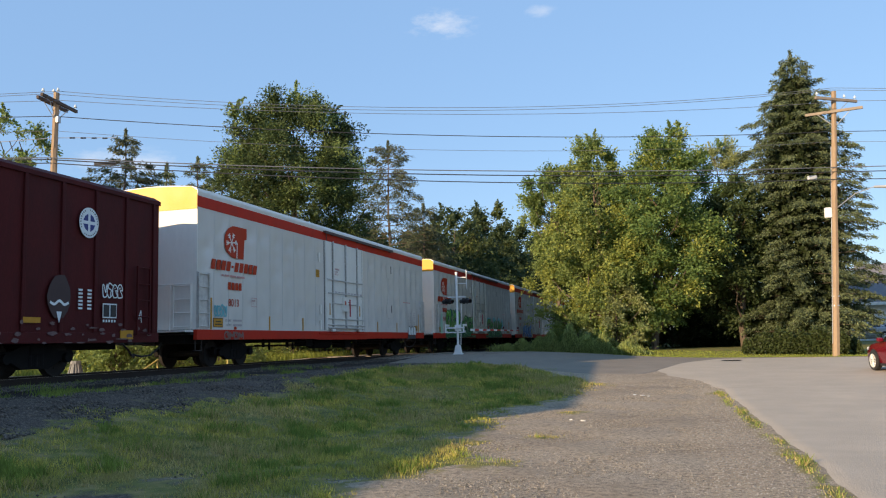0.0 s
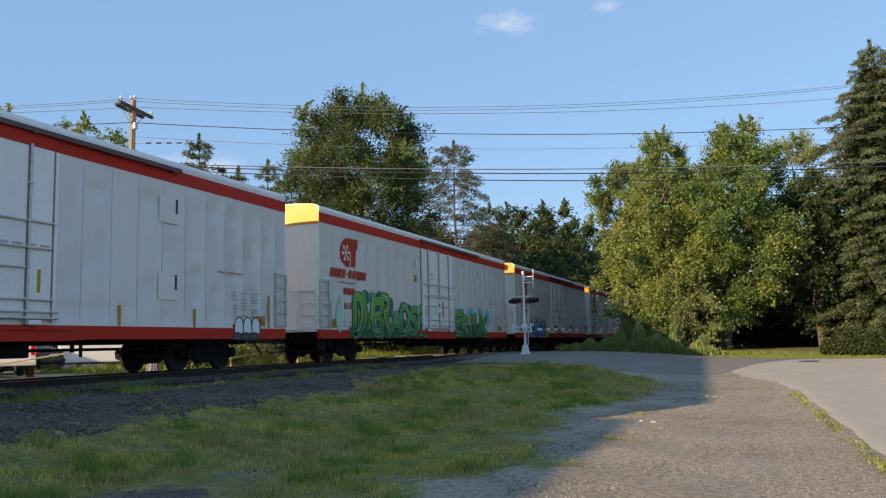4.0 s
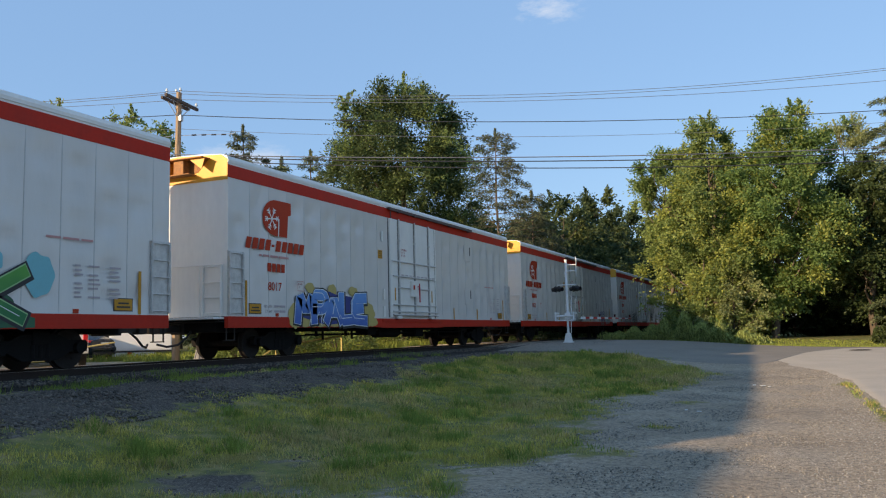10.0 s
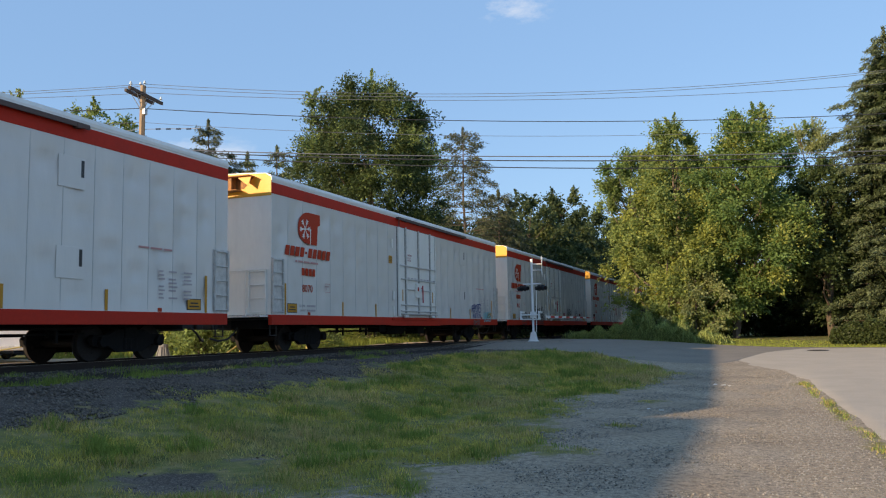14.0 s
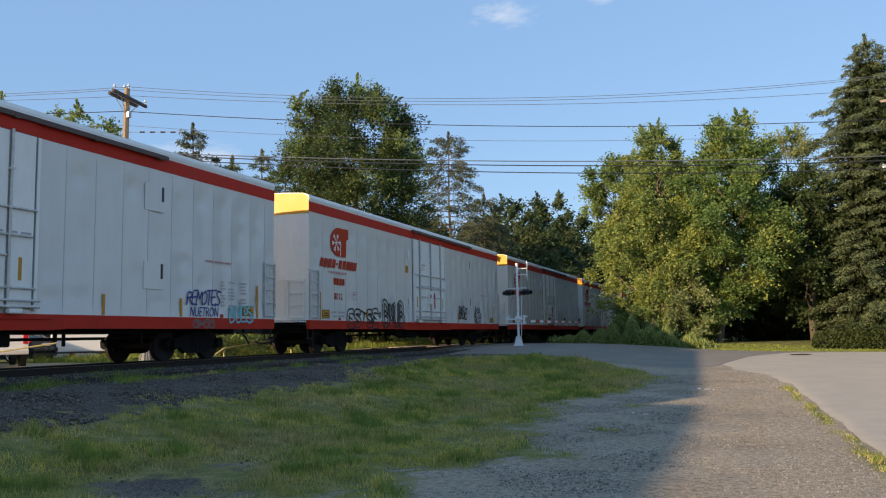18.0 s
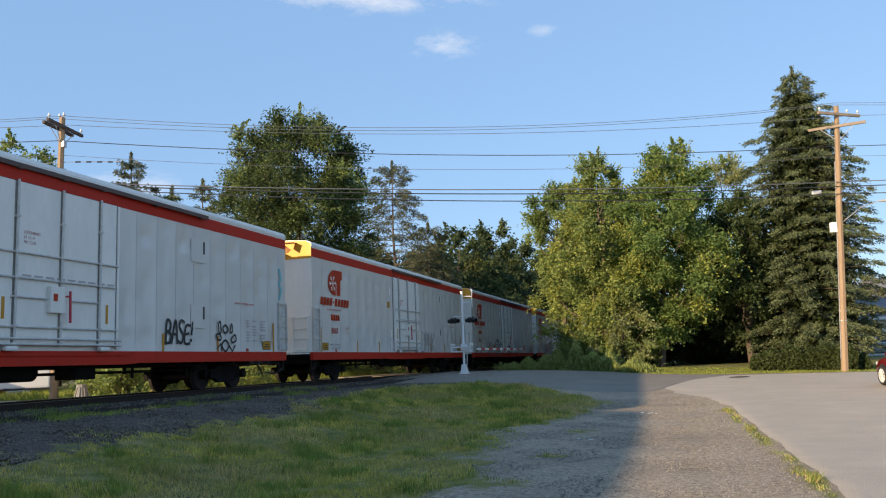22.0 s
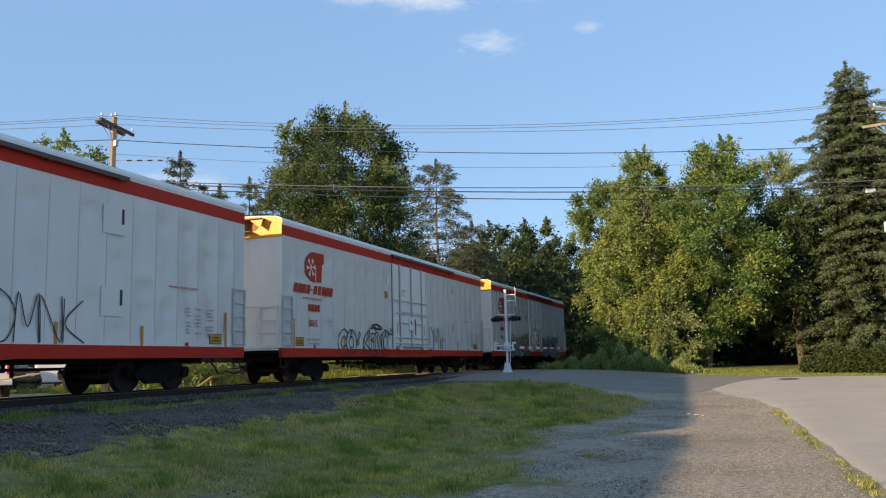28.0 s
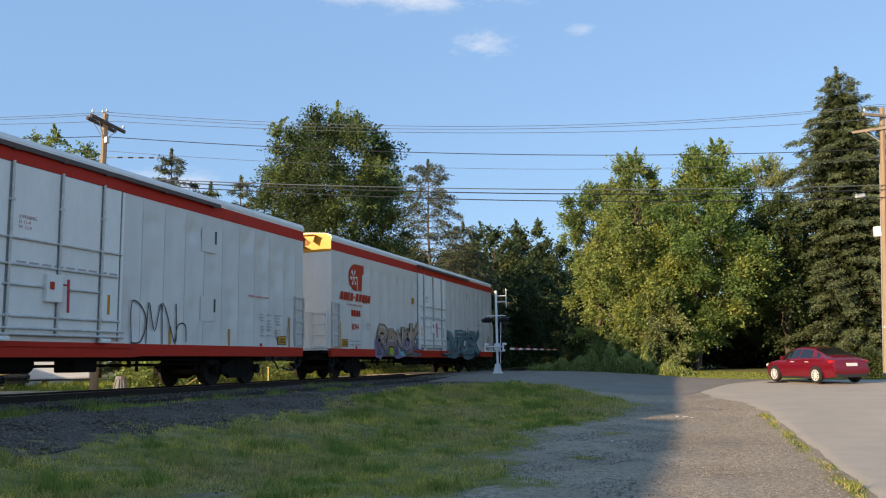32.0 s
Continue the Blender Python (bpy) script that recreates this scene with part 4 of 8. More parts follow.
CACHE = {}
M_BAR = mat("worn_grey_white_steel", (0.60, 0.57, 0.53), 0.5, 0.1, var=0.15, scale=3, dirt=0.35, dark=(0.25, 0.22, 0.2))
M_SEAM = mat("weathered_seam_paint", (0.56, 0.54, 0.51), 0.7, var=0.2, scale=3, bump=0.05, spec=0.2)
M_BARSHADE = mat("grimy_bar_shade", (0.34, 0.32, 0.29), 0.8, var=0.3, scale=5, dirt=0.5, dark=(0.16, 0.13, 0.11), spec=0.2)
M_GASKETGAP = mat("dark_gasket_and_gap_shade", (0.16, 0.15, 0.14), 0.8, var=0.3, scale=4, bump=0.1, spec=0.2)
M_TRACK = mat("rusty_dark_track", (0.10, 0.06, 0.05), 0.7, var=0.35, scale=3, dirt=0.5, dark=(0.1, 0.06, 0.05))
M_REDBRIGHT = flat_mat("red_lever_paint", (0.50, 0.03, 0.05), 0.45)
M_VENTBROWN = mat("rusty_and_shadowed_vent", (0.34, 0.14, 0.03), 0.7, var=0.3, scale=5, dirt=0.6, dark=(0.10, 0.05, 0.03))


def arc_logo():
    """The emblem's outline: a rounded C on one side and a T on the other."""
    pts = [(1.46 + 0.62 - 0.62 * math.cos(a), 3.84 + 0.5 * math.sin(a)) for a in [math.pi / 2 * k / 6 for k in range(0, 7)]]
    pts = [(x, z) for x, z in pts] + [(2.80, 4.34), (2.80, 4.00), (2.66, 3.96), (2.61, 3.34), (2.20, 3.34)]
    pts += [(2.08 - 0.62 * math.sin(a), 3.76 - 0.42 * math.cos(a)) for a in [math.pi / 2 * k / 5 for k in range(0, 6)]]
    return pts


def brand_block(m, x, z, w, h, slant=0.24):
    """One plain slanted block of a brand mark."""
    bm = bm_new()
    pts = [(0, 0), (w * 0.90, 0), (w * 0.90, h), (0, h)]
    prism(bm, [(x + a + slant * b, z + b) for a, b in pts], m, 0.003)
    return bm


_first = reefer()
NUMBERS = ("8013", "8037", "8017", "8070", "8012", "8069", "8065", "8094")
for _k, _num in enumerate(NUMBERS):
    _car = _first if _k == 0 else copy_thing(_first, T0)
    CARS.append((_car, _k))
for (_car, _k), _num in zip(CARS, NUMBERS):
    part("car_number", text_mesh(_num, 0.33, M_LOGO, side_m(1.70, 1.83), 0.0, 0.98), None, _car)


def end_vent(car):
    """A battered open hood on the yellow end top, its throat's rust and shadow painted brown."""
    base = part("end_vent", box(bm_new(), -0.86, -0.18, -0.30, -0.02, 4.84, 5.17, 0.02), M_YELLOW, car, "battered yellow vent hood, rust and shadow of its throat painted brown")
    part("hood_plate", box(bm_new(), -1.08, 1.05, -0.36, -0.018, 5.17, 5.20, 0.006), M_VENTBROWN, base)
    # brown plate in the mouth: the opening's shadow put into its colour
    part("vent_mouth", prism(bm_new(), [(-0.18, 5.17), (1.0, 5.17), (0.66, 4.86), (0.1, 4.78)], end_m(0, 0, 0.02), 0.012), M_VENTBROWN, base)
    part("vent_column", box(bm_new(), 0.08, 0.40, -0.28, -0.03, 4.80, 5.17, 0.015), M_VENTBROWN, base)
    part("hood_flap", prism(bm_new(), [(0.58, 5.17), (1.08, 5.17), (0.98, 4.88)], end_m(0, 0, 0.26), 0.012), M_YELLOW, base)
    part("hood_lip", box(bm_new(), -0.95, 0.62, -0.33, -0.03, 4.77, 4.80, 0.006), M_VENTBROWN, base)


for _k in (2, 3, 5, 6, 7):
    end_vent(CARS[_k][0])


def brake_gear(car):
    bm = bm_new()
    box(bm, -1.25, -0.75, -0.36, -0.02, 1.85, 2.25, 0.05)
    tube(bm, (-1.0, -0.36, 2.05), (-1.0, -0.42, 2.05), 0.25, seg=20)
    g = part("hand_brake", bm, M_SIGRED, car, "red hand brake housing")
    bm = bm_new()
    for x in (-1.15, -0.95, -0.7):
        tube(bm, (x, -0.1, 1.1), (x, -0.1, 1.9), 0.015, seg=6)
    part("chain", bm, M_STEEL, g)


brake_gear(CARS[1][0])


# ---- spray-painted pieces on the car sides ----
def spray(name, color):
    return flat_mat(name, color, 0.5)


P_GREEN, P_DKGREEN, P_LIME = spray("green_spray", (0.03, 0.22, 0.055)), spray("dark_green_spray", (0.012, 0.085, 0.04)), spray("lime_spray", (0.30, 0.42, 0.04))
P_PALEGREEN, P_TEAL, P_CYAN = spray("pale_green_spray", (0.26, 0.46, 0.20)), spray("teal_spray", (0.015, 0.15, 0.125)), spray("cyan_spray", (0.16, 0.46, 0.50))
P_BLUE, P_NAVY, P_SAND = spray("blue_spray", (0.09, 0.22, 0.52)), spray("navy_spray", (0.02, 0.035, 0.19)), spray("sand_spray", (0.48, 0.37, 0.12))
P_BLACK, P_WHITE, P_MINT = spray("black_spray", (0.012, 0.013, 0.018)), spray("white_spray", (0.70, 0.74, 0.74)), spray("mint_spray", (0.36, 0.62, 0.46))
P_PURPLE, P_BROWN, P_GREY = spray("purple_spray", (0.22, 0.16, 0.30)), spray("brown_spray", (0.20, 0.10, 0.09)), spray("slate_spray", (0.10, 0.15, 0.17))
P_GREENDEEP, P_NAVYSOFT = spray("deep_green_spray", (0.012, 0.11, 0.045)), spray("dull_blue_spray", (0.02, 0.07, 0.16))
P_DKGREY = spray("dark_grey_spray", (0.06, 0.06, 0.07))
P_DARKPATCH = spray("dark_plum_spray", (0.034, 0.010, 0.013))
M_SPRAY = side_m(0, 0, 0.022)


def fade(name, low, high, z0, z1):
    """Spray colours that run into one another upwards."""
    m = mat(name, low, 0.5, var=0.12, scale=1.5, bump=0.02)
    n, l = m.node_tree.nodes, m.node_tree.links
    b = n["Principled BSDF"]
    src = b.inputs["Base Color"].links[0].from_socket
    sep, tc, rip, mix, rng, add = (n.new("ShaderNodeSeparateXYZ"), n.new("ShaderNodeTexCoord"), n.new("ShaderNodeTexNoise"), n.new("ShaderNodeMix"), n.new("ShaderNodeMapRange"), n.new("ShaderNodeMath"))
    l.new(tc.outputs["Object"], sep.inputs[0])
    l.new(tc.outputs["Object"], rip.inputs["Vector"])
    rip.inputs["Scale"].default_value = 1.6
    add.operation = "ADD"
    l.new(sep.outputs["Z"], add.inputs[0])
    l.new(rip.outputs["Fac"], add.inputs[1])
    rng.inputs["From Min"].default_value, rng.inputs["From Max"].default_value = z0 + 0.5, z1 + 0.5
    l.new(add.outputs[0], rng.inputs["Value"])
    mix.data_type = "RGBA"
    l.new(rng.outputs[0], mix.inputs["Factor"])
    l.new(src, mix.inputs["A"])
    mix.inputs["B"].default_value = lin(high)
    l.new(mix.outputs["Result"], b.inputs["Base Color"])
    return m


P_FADE = fade("green_to_lime_spray", (0.008, 0.16, 0.045), (0.10, 0.36, 0.04), 1.2, 2.1)
P_FADE2 = fade("green_to_mint_spray", (0.012, 0.15, 0.05), (0.09, 0.33, 0.10), 1.1, 1.9)
P_FADEBLUE = fade("blue_spray_blend", (0.05, 0.13, 0.42), (0.12, 0.30, 0.62), 1.0, 1.8)
P_FADEPURPLE = fade("purple_to_sand_spray", (0.10, 0.07, 0.16), (0.40, 0.26, 0.20), 1.1, 1.8)


def smooth_run(pts, n=5, closed=False):
    """A rounded line through the points."""
    k = len(pts)
    out = []
    for i in range(k if closed else k - 1):
        p = [pts[(i + d) % k] if closed else pts[min(max(i + d, 0), k - 1)] for d in (-1, 0, 1, 2)]
        for j in range(n):
            t = j / n
            out.append(tuple(0.5 * (2 * p[1][c] + (p[2][c] - p[0][c]) * t + (2 * p[0][c] - 5 * p[1][c] + 4 * p[2][c] - p[3][c]) * t * t + (3 * p[1][c] - p[0][c] - 3 * p[2][c] + p[3][c]) * t ** 3) for c in (0, 1)))
    out.append(tuple(pts[0]) if closed else tuple(pts[-1]))
    return out


def letters(rnd, u0, u1, z0, z1, count):
    """Runs of points that make up a row of interlocked invented letter shapes."""
    out, w = [], (u1 - u0) / count
    for k in range(count):
        a, h = u0 + k * w, (z1 - z0) * rnd.uniform(0.9, 1.08)
        def p(x, z):
            return (a + w * (x + rnd.uniform(-0.05, 0.05)), z0 + h * (z + rnd.uniform(-0.04, 0.04)))
        kind = (k * 2 + rnd.randrange(2)) % 6
        if kind == 0:
            runs = [[p(-0.2, 0.1), p(0.3, 0.35), p(0.2, 0.75), p(0.7, 1.0), p(1.15, 0.85)], [p(0.5, 0.0), p(0.9, 0.55)]]
        elif kind == 1:
            runs = [[p(-0.1, 0.5), p(0.3, 0.95), p(0.55, 0.35), p(1.0, 0.6), p(0.8, 0.05)], [p(0.1, 0.05), p(0.45, 0.3)]]
        elif kind == 2:
            runs = [[p(-0.15, 0.85), p(0.25, 0.5), p(0.6, 0.95), p(0.9, 0.3), p(1.2, 0.7)], [p(0.0, 0.1), p(0.5, 0.2), p(0.7, 0.0)]]
        elif kind == 3:
            runs = [[p(0.0, 0.0), p(0.35, 0.55), p(1.05, 1.1)], [p(0.3, 1.0), p(0.55, 0.6), p(0.85, 0.1), p(1.2, 0.25)]]
        elif kind == 4:
            runs = [[p(0.1, 0.25), p(0.5, 0.02), p(0.95, 0.35), p(0.6, 0.7), p(0.15, 0.6), p(0.0, 1.0)], [p(0.8, 0.75), p(1.1, 1.05)]]
        else:
            runs = [[p(-0.2, 0.65), p(0.4, 0.8), p(0.75, 0.5), p(1.2, 0.95)], [p(0.15, 0.0), p(0.35, 0.4), p(0.8, 0.25), p(1.0, 0.0)]]
        out += [smooth_run(r, 4) if len(r) > 2 else r for r in runs]
    return out


GLYPH = {}
GLYPH["A"] = (((0, 0), (0.5, 1), (1, 0)), ((0.25, 0.38), (0.75, 0.38)))
GLYPH["B"] = (((0.1, 0), (0.1, 1), (0.75, 0.9), (0.7, 0.6), (0.2, 0.52)), ((0.2, 0.52), (0.95, 0.4), (0.85, 0.05), (0.1, 0)))
GLYPH["C"] = (((0.95, 0.75), (0.6, 1), (0.1, 0.7), (0.05, 0.3), (0.4, 0), (0.95, 0.2)),)
GLYPH["D"] = (((0.1, 0), (0.05, 1), (0.6, 0.95), (0.95, 0.55), (0.65, 0.05), (0.1, 0)),)
GLYPH["E"] = (((0.95, 1), (0.1, 0.95), (0.1, 0.05), (1, 0)), ((0.1, 0.5), (0.72, 0.55)))
GLYPH["I"] = (((0.5, 0), (0.45, 1)),)
GLYPH["K"] = (((0.1, 0), (0.1, 1)), ((0.9, 1), (0.15, 0.45), (1, 0)))
GLYPH["L"] = (((0.1, 1), (0.1, 0), (0.95, 0.06)),)
GLYPH["M"] = (((0, 0), (0.12, 1), (0.5, 0.3), (0.88, 1), (1, 0)),)
GLYPH["N"] = (((0.05, 0), (0.05, 1), (0.9, 0), (0.9, 1)),)
GLYPH["O"] = (((0.5, 1), (0.05, 0.7), (0.1, 0.2), (0.5, 0), (0.92, 0.25), (0.9, 0.75), (0.5, 1)),)
GLYPH["P"] = (((0.1, 0), (0.1, 1), (0.75, 1), (0.92, 0.75), (0.7, 0.45), (0.1, 0.45)),)
GLYPH["R"] = (((0.1, 0), (0.1, 1), (0.78, 0.95), (0.8, 0.6), (0.1, 0.5)), ((0.4, 0.5), (1, 0)))
GLYPH["S"] = (((0.95, 0.92), (0.35, 1), (0.1, 0.72), (0.85, 0.36), (0.65, 0.02), (0.05, 0.1)),)
GLYPH["T"] = (((0, 0.95), (1, 1)), ((0.5, 0.95), (0.45, 0)))
GLYPH["U"] = (((0.1, 1), (0.1, 0.2), (0.5, 0), (0.9, 0.2), (0.9, 1)),)
GLYPH["W"] = (((0, 1), (0.25, 0), (0.5, 0.65), (0.75, 0), (1, 1)),)


def cut_corners(pts, f=0.16):
    """The same line with every corner taken in two small turns."""
    out = [pts[0]]
    for a, b, c in zip(pts, pts[1:], pts[2:]):
        out += [(b[0] + (a[0] - b[0]) * f, b[1] + (a[1] - b[1]) * f), (b[0] + (c[0] - b[0]) * f, b[1] + (c[1] - b[1]) * f)]
    return out + [pts[-1]]


def word_runs(word, u0, u1, z0, z1, rnd, slant=0.0, jog=0.05, overlap=0.12, rounded=False):
    """The strokes of a row of sprayed letters, each jostled a little."""
    out, w = [], (u1 - u0) / len(word)
    for k, ch in enumerate(word):
        if ch == " ":
            continue
        lift, grow = rnd.uniform(-jog, jog), 1 + rnd.uniform(-jog, jog)
        for run in GLYPH[ch]:
            pts = [(u0 + w * (k - overlap / 2 + x * (1 + overlap)) + slant * y * (z1 - z0), z0 + (z1 - z0) * (y * grow + lift * y)) for x, y in run]
            out.append(smooth_run(pts, 5) if rounded and len(pts) > 2 else cut_corners(pts))
    return out


def ring(pts, fat):
    """The closed outline of a fat stroke along a line of points."""
    left, right = [], []
    for i, p in enumerate(pts):
        q, r = pts[max(i - 1, 0)], pts[min(i + 1, len(pts) - 1)]
        dx, dy = r[0] - q[0], r[1] - q[1]
        k = fat / 2 / (math.hypot(dx, dy) + 1e-9)
        left.append((p[0] - dy * k, p[1] + dx * k))
        right.append((p[0] + dy * k, p[1] - dx * k))
    out = left[::2] + right[::-2]
    return smooth_run(out, 3, True)


def bubble(car, word, u0, u1, z0, z1, seed, line, fat, material, name="graffiti_tag"):
    """Balloon letters drawn in outline, one part for each letter."""
    rnd, w, root = random.Random(seed), (u1 - u0) / len(word), None
    for k, ch in enumerate(word):
        bm = bm_new()
        for i, r in enumerate(word_runs(ch, u0 + w * k, u0 + w * (k + 1), z0 + fat / 2, z1 - fat / 2, rnd, 0.0, 0.06, 0.0, True)):
            stroke(bm, ring(r, fat), line, M_SPRAY, 0.0008 * (k % 3) + 0.0003 * i, False)
        ob = part(name if root is None else "letter_outline", bm, material, root or car)
        root = root or ob


def piece(car, seed, u0, u1, z0, z1, count, fill, edge, light, width, back=(), word="", slant=0.0, name="graffiti"):
    """A large sprayed piece: a ground colour, clouds, pale and dark outlines, fill and shine, each in its own layer."""
    rnd = random.Random(seed)
    bm = bm_new()
    n = 34
    low = [(u0 - 0.35 + (u1 - u0 + 0.7) * k / n, 0.835 + 0.012 * math.sin(k * 2.1)) for k in range(n + 1)]
    high = [(x, z0 + (z1 - z0) * (0.42 + 0.12 * math.sin(x * 3.1) + 0.10 * math.sin(x * 7.3 + 1)) * min(1, (min(k, n - k) + 1) / 4)) for k, (x, _) in enumerate(low)]
    lo = [bm.verts.new(M_SPRAY @ Vector((x, z, 0))) for x, z in low]
    hi = [bm.verts.new(M_SPRAY @ Vector((x, z, 0))) for x, z in high]
    for k in range(n):
        bm.faces.new((lo[k], lo[k + 1], hi[k + 1], hi[k]))
    root, lift = part(name, bm, edge, car), 0.0015
    for material, blobs in back:
        for i, (cx, cz, rx, rz) in enumerate(blobs):
            bm = bm_new()
            flat_poly(bm, smooth_run(blob_pts(cx, cz, rx, rz, 14, rnd, 0.16), 3, True)[:-1], M_SPRAY, lift + 0.0003 * i)
            part("background_colour", bm, material, root)
        lift += 0.002
    runs = word_runs(word, u0, u1, z0 + width / 2, z1 - width / 2, rnd, slant, 0.10) if word else letters(rnd, u0, u1, z0, z1, count)
    for lname, material, w, dx, dz in (("outline", P_BLACK, width + 0.17, 0.02, -0.02), ("pale_edge", light, width + 0.05, 0.0, 0.0), ("fill", fill, width, 0, 0), ("shine", P_WHITE, width * 0.07, -0.3 * width, 0.2 * width)):
        bm = bm_new()
        for i, r in enumerate(runs):
            if lname == "shine" and rnd.random() < 0.35:
                continue
            r = r if lname != "shine" else r[len(r) // 4:]
            if len(r) > 1:
                stroke(bm, [(x + dx, max(z + dz, 0.86)) for x, z in r], w, M_SPRAY, lift + 0.0003 * (i % 6))
        part(lname, bm, material, root)
        lift += 0.0024
    bm = bm_new()
    for k in range(count):
        x, z = rnd.uniform(u0, u1), rnd.uniform(z0, z0 + 0.5 * (z1 - z0))
        stroke(bm, [(x, z), (x + rnd.uniform(-0.12, 0.12), z + rnd.uniform(0.12, 0.35))], rnd.uniform(0.02, 0.045), M_SPRAY, lift)
    part("drop_marks", bm, light, root, kind="stuff")


def tag(car, seed, u0, u1, z0, z1, count, material, width=0.035, name="graffiti_tag"):
    """A line tag: rounded outlines of invented letters, with inner marks and a tail."""
    rnd, bm, w = random.Random(seed), bm_new(), (u1 - u0) / count
    for k in range(count):
        a, h = u0 + k * w, (z1 - z0) * rnd.uniform(0.8, 1.0)
        kind = rnd.randrange(4)
        def p(x, z):
            return (a + w * (x + rnd.uniform(-0.07, 0.07)), z0 + h * (z + rnd.uniform(-0.06, 0.06)))
        if kind == 0:
            runs = [smooth_run([p(0.05, 0.1), p(0.0, 0.7), p(0.3, 1.0), p(0.75, 0.9), p(0.95, 0.55), p(0.6, 0.5), p(0.9, 0.15), p(0.5, 0.0)], 4, True), [p(0.4, 0.65), p(0.5, 0.75)]]
        elif kind == 1:
            runs = [smooth_run([p(0.0, 0.9), p(0.2, 0.1), p(0.5, 0.0), p(0.9, 0.2), p(1.0, 1.0), p(0.75, 0.95), p(0.6, 0.4), p(0.35, 0.95)], 4, True)]
        elif kind == 2:
            runs = [smooth_run([p(0.0, 0.0), p(0.15, 0.9), p(0.5, 0.3), p(0.85, 1.0), p(1.0, 0.05)], 4), smooth_run([p(0.0, 0.4), p(0.5, 0.55), p(1.0, 0.35)], 3)]
        else:
            runs = [smooth_run([p(0.9, 0.85), p(0.4, 1.0), p(0.1, 0.7), p(0.7, 0.5), p(0.9, 0.2), p(0.4, 0.0), p(0.0, 0.15)], 4), [p(0.55, 0.1), p(0.6, 0.4)]]
        for i, r in enumerate(runs):
            stroke(bm, r, width, M_SPRAY, 0.0005 * (k % 3) + 0.0016 * i)
    part(name, bm, material, car)


def scrawl(car, runs, width, material, name="graffiti_tag", kind=""):
    bm = bm_new()
    for i, r in enumerate(runs):
        stroke(bm, r, width, M_SPRAY, 0.0005 * (i % 3))
    return part(name, bm, material, car, kind=kind)


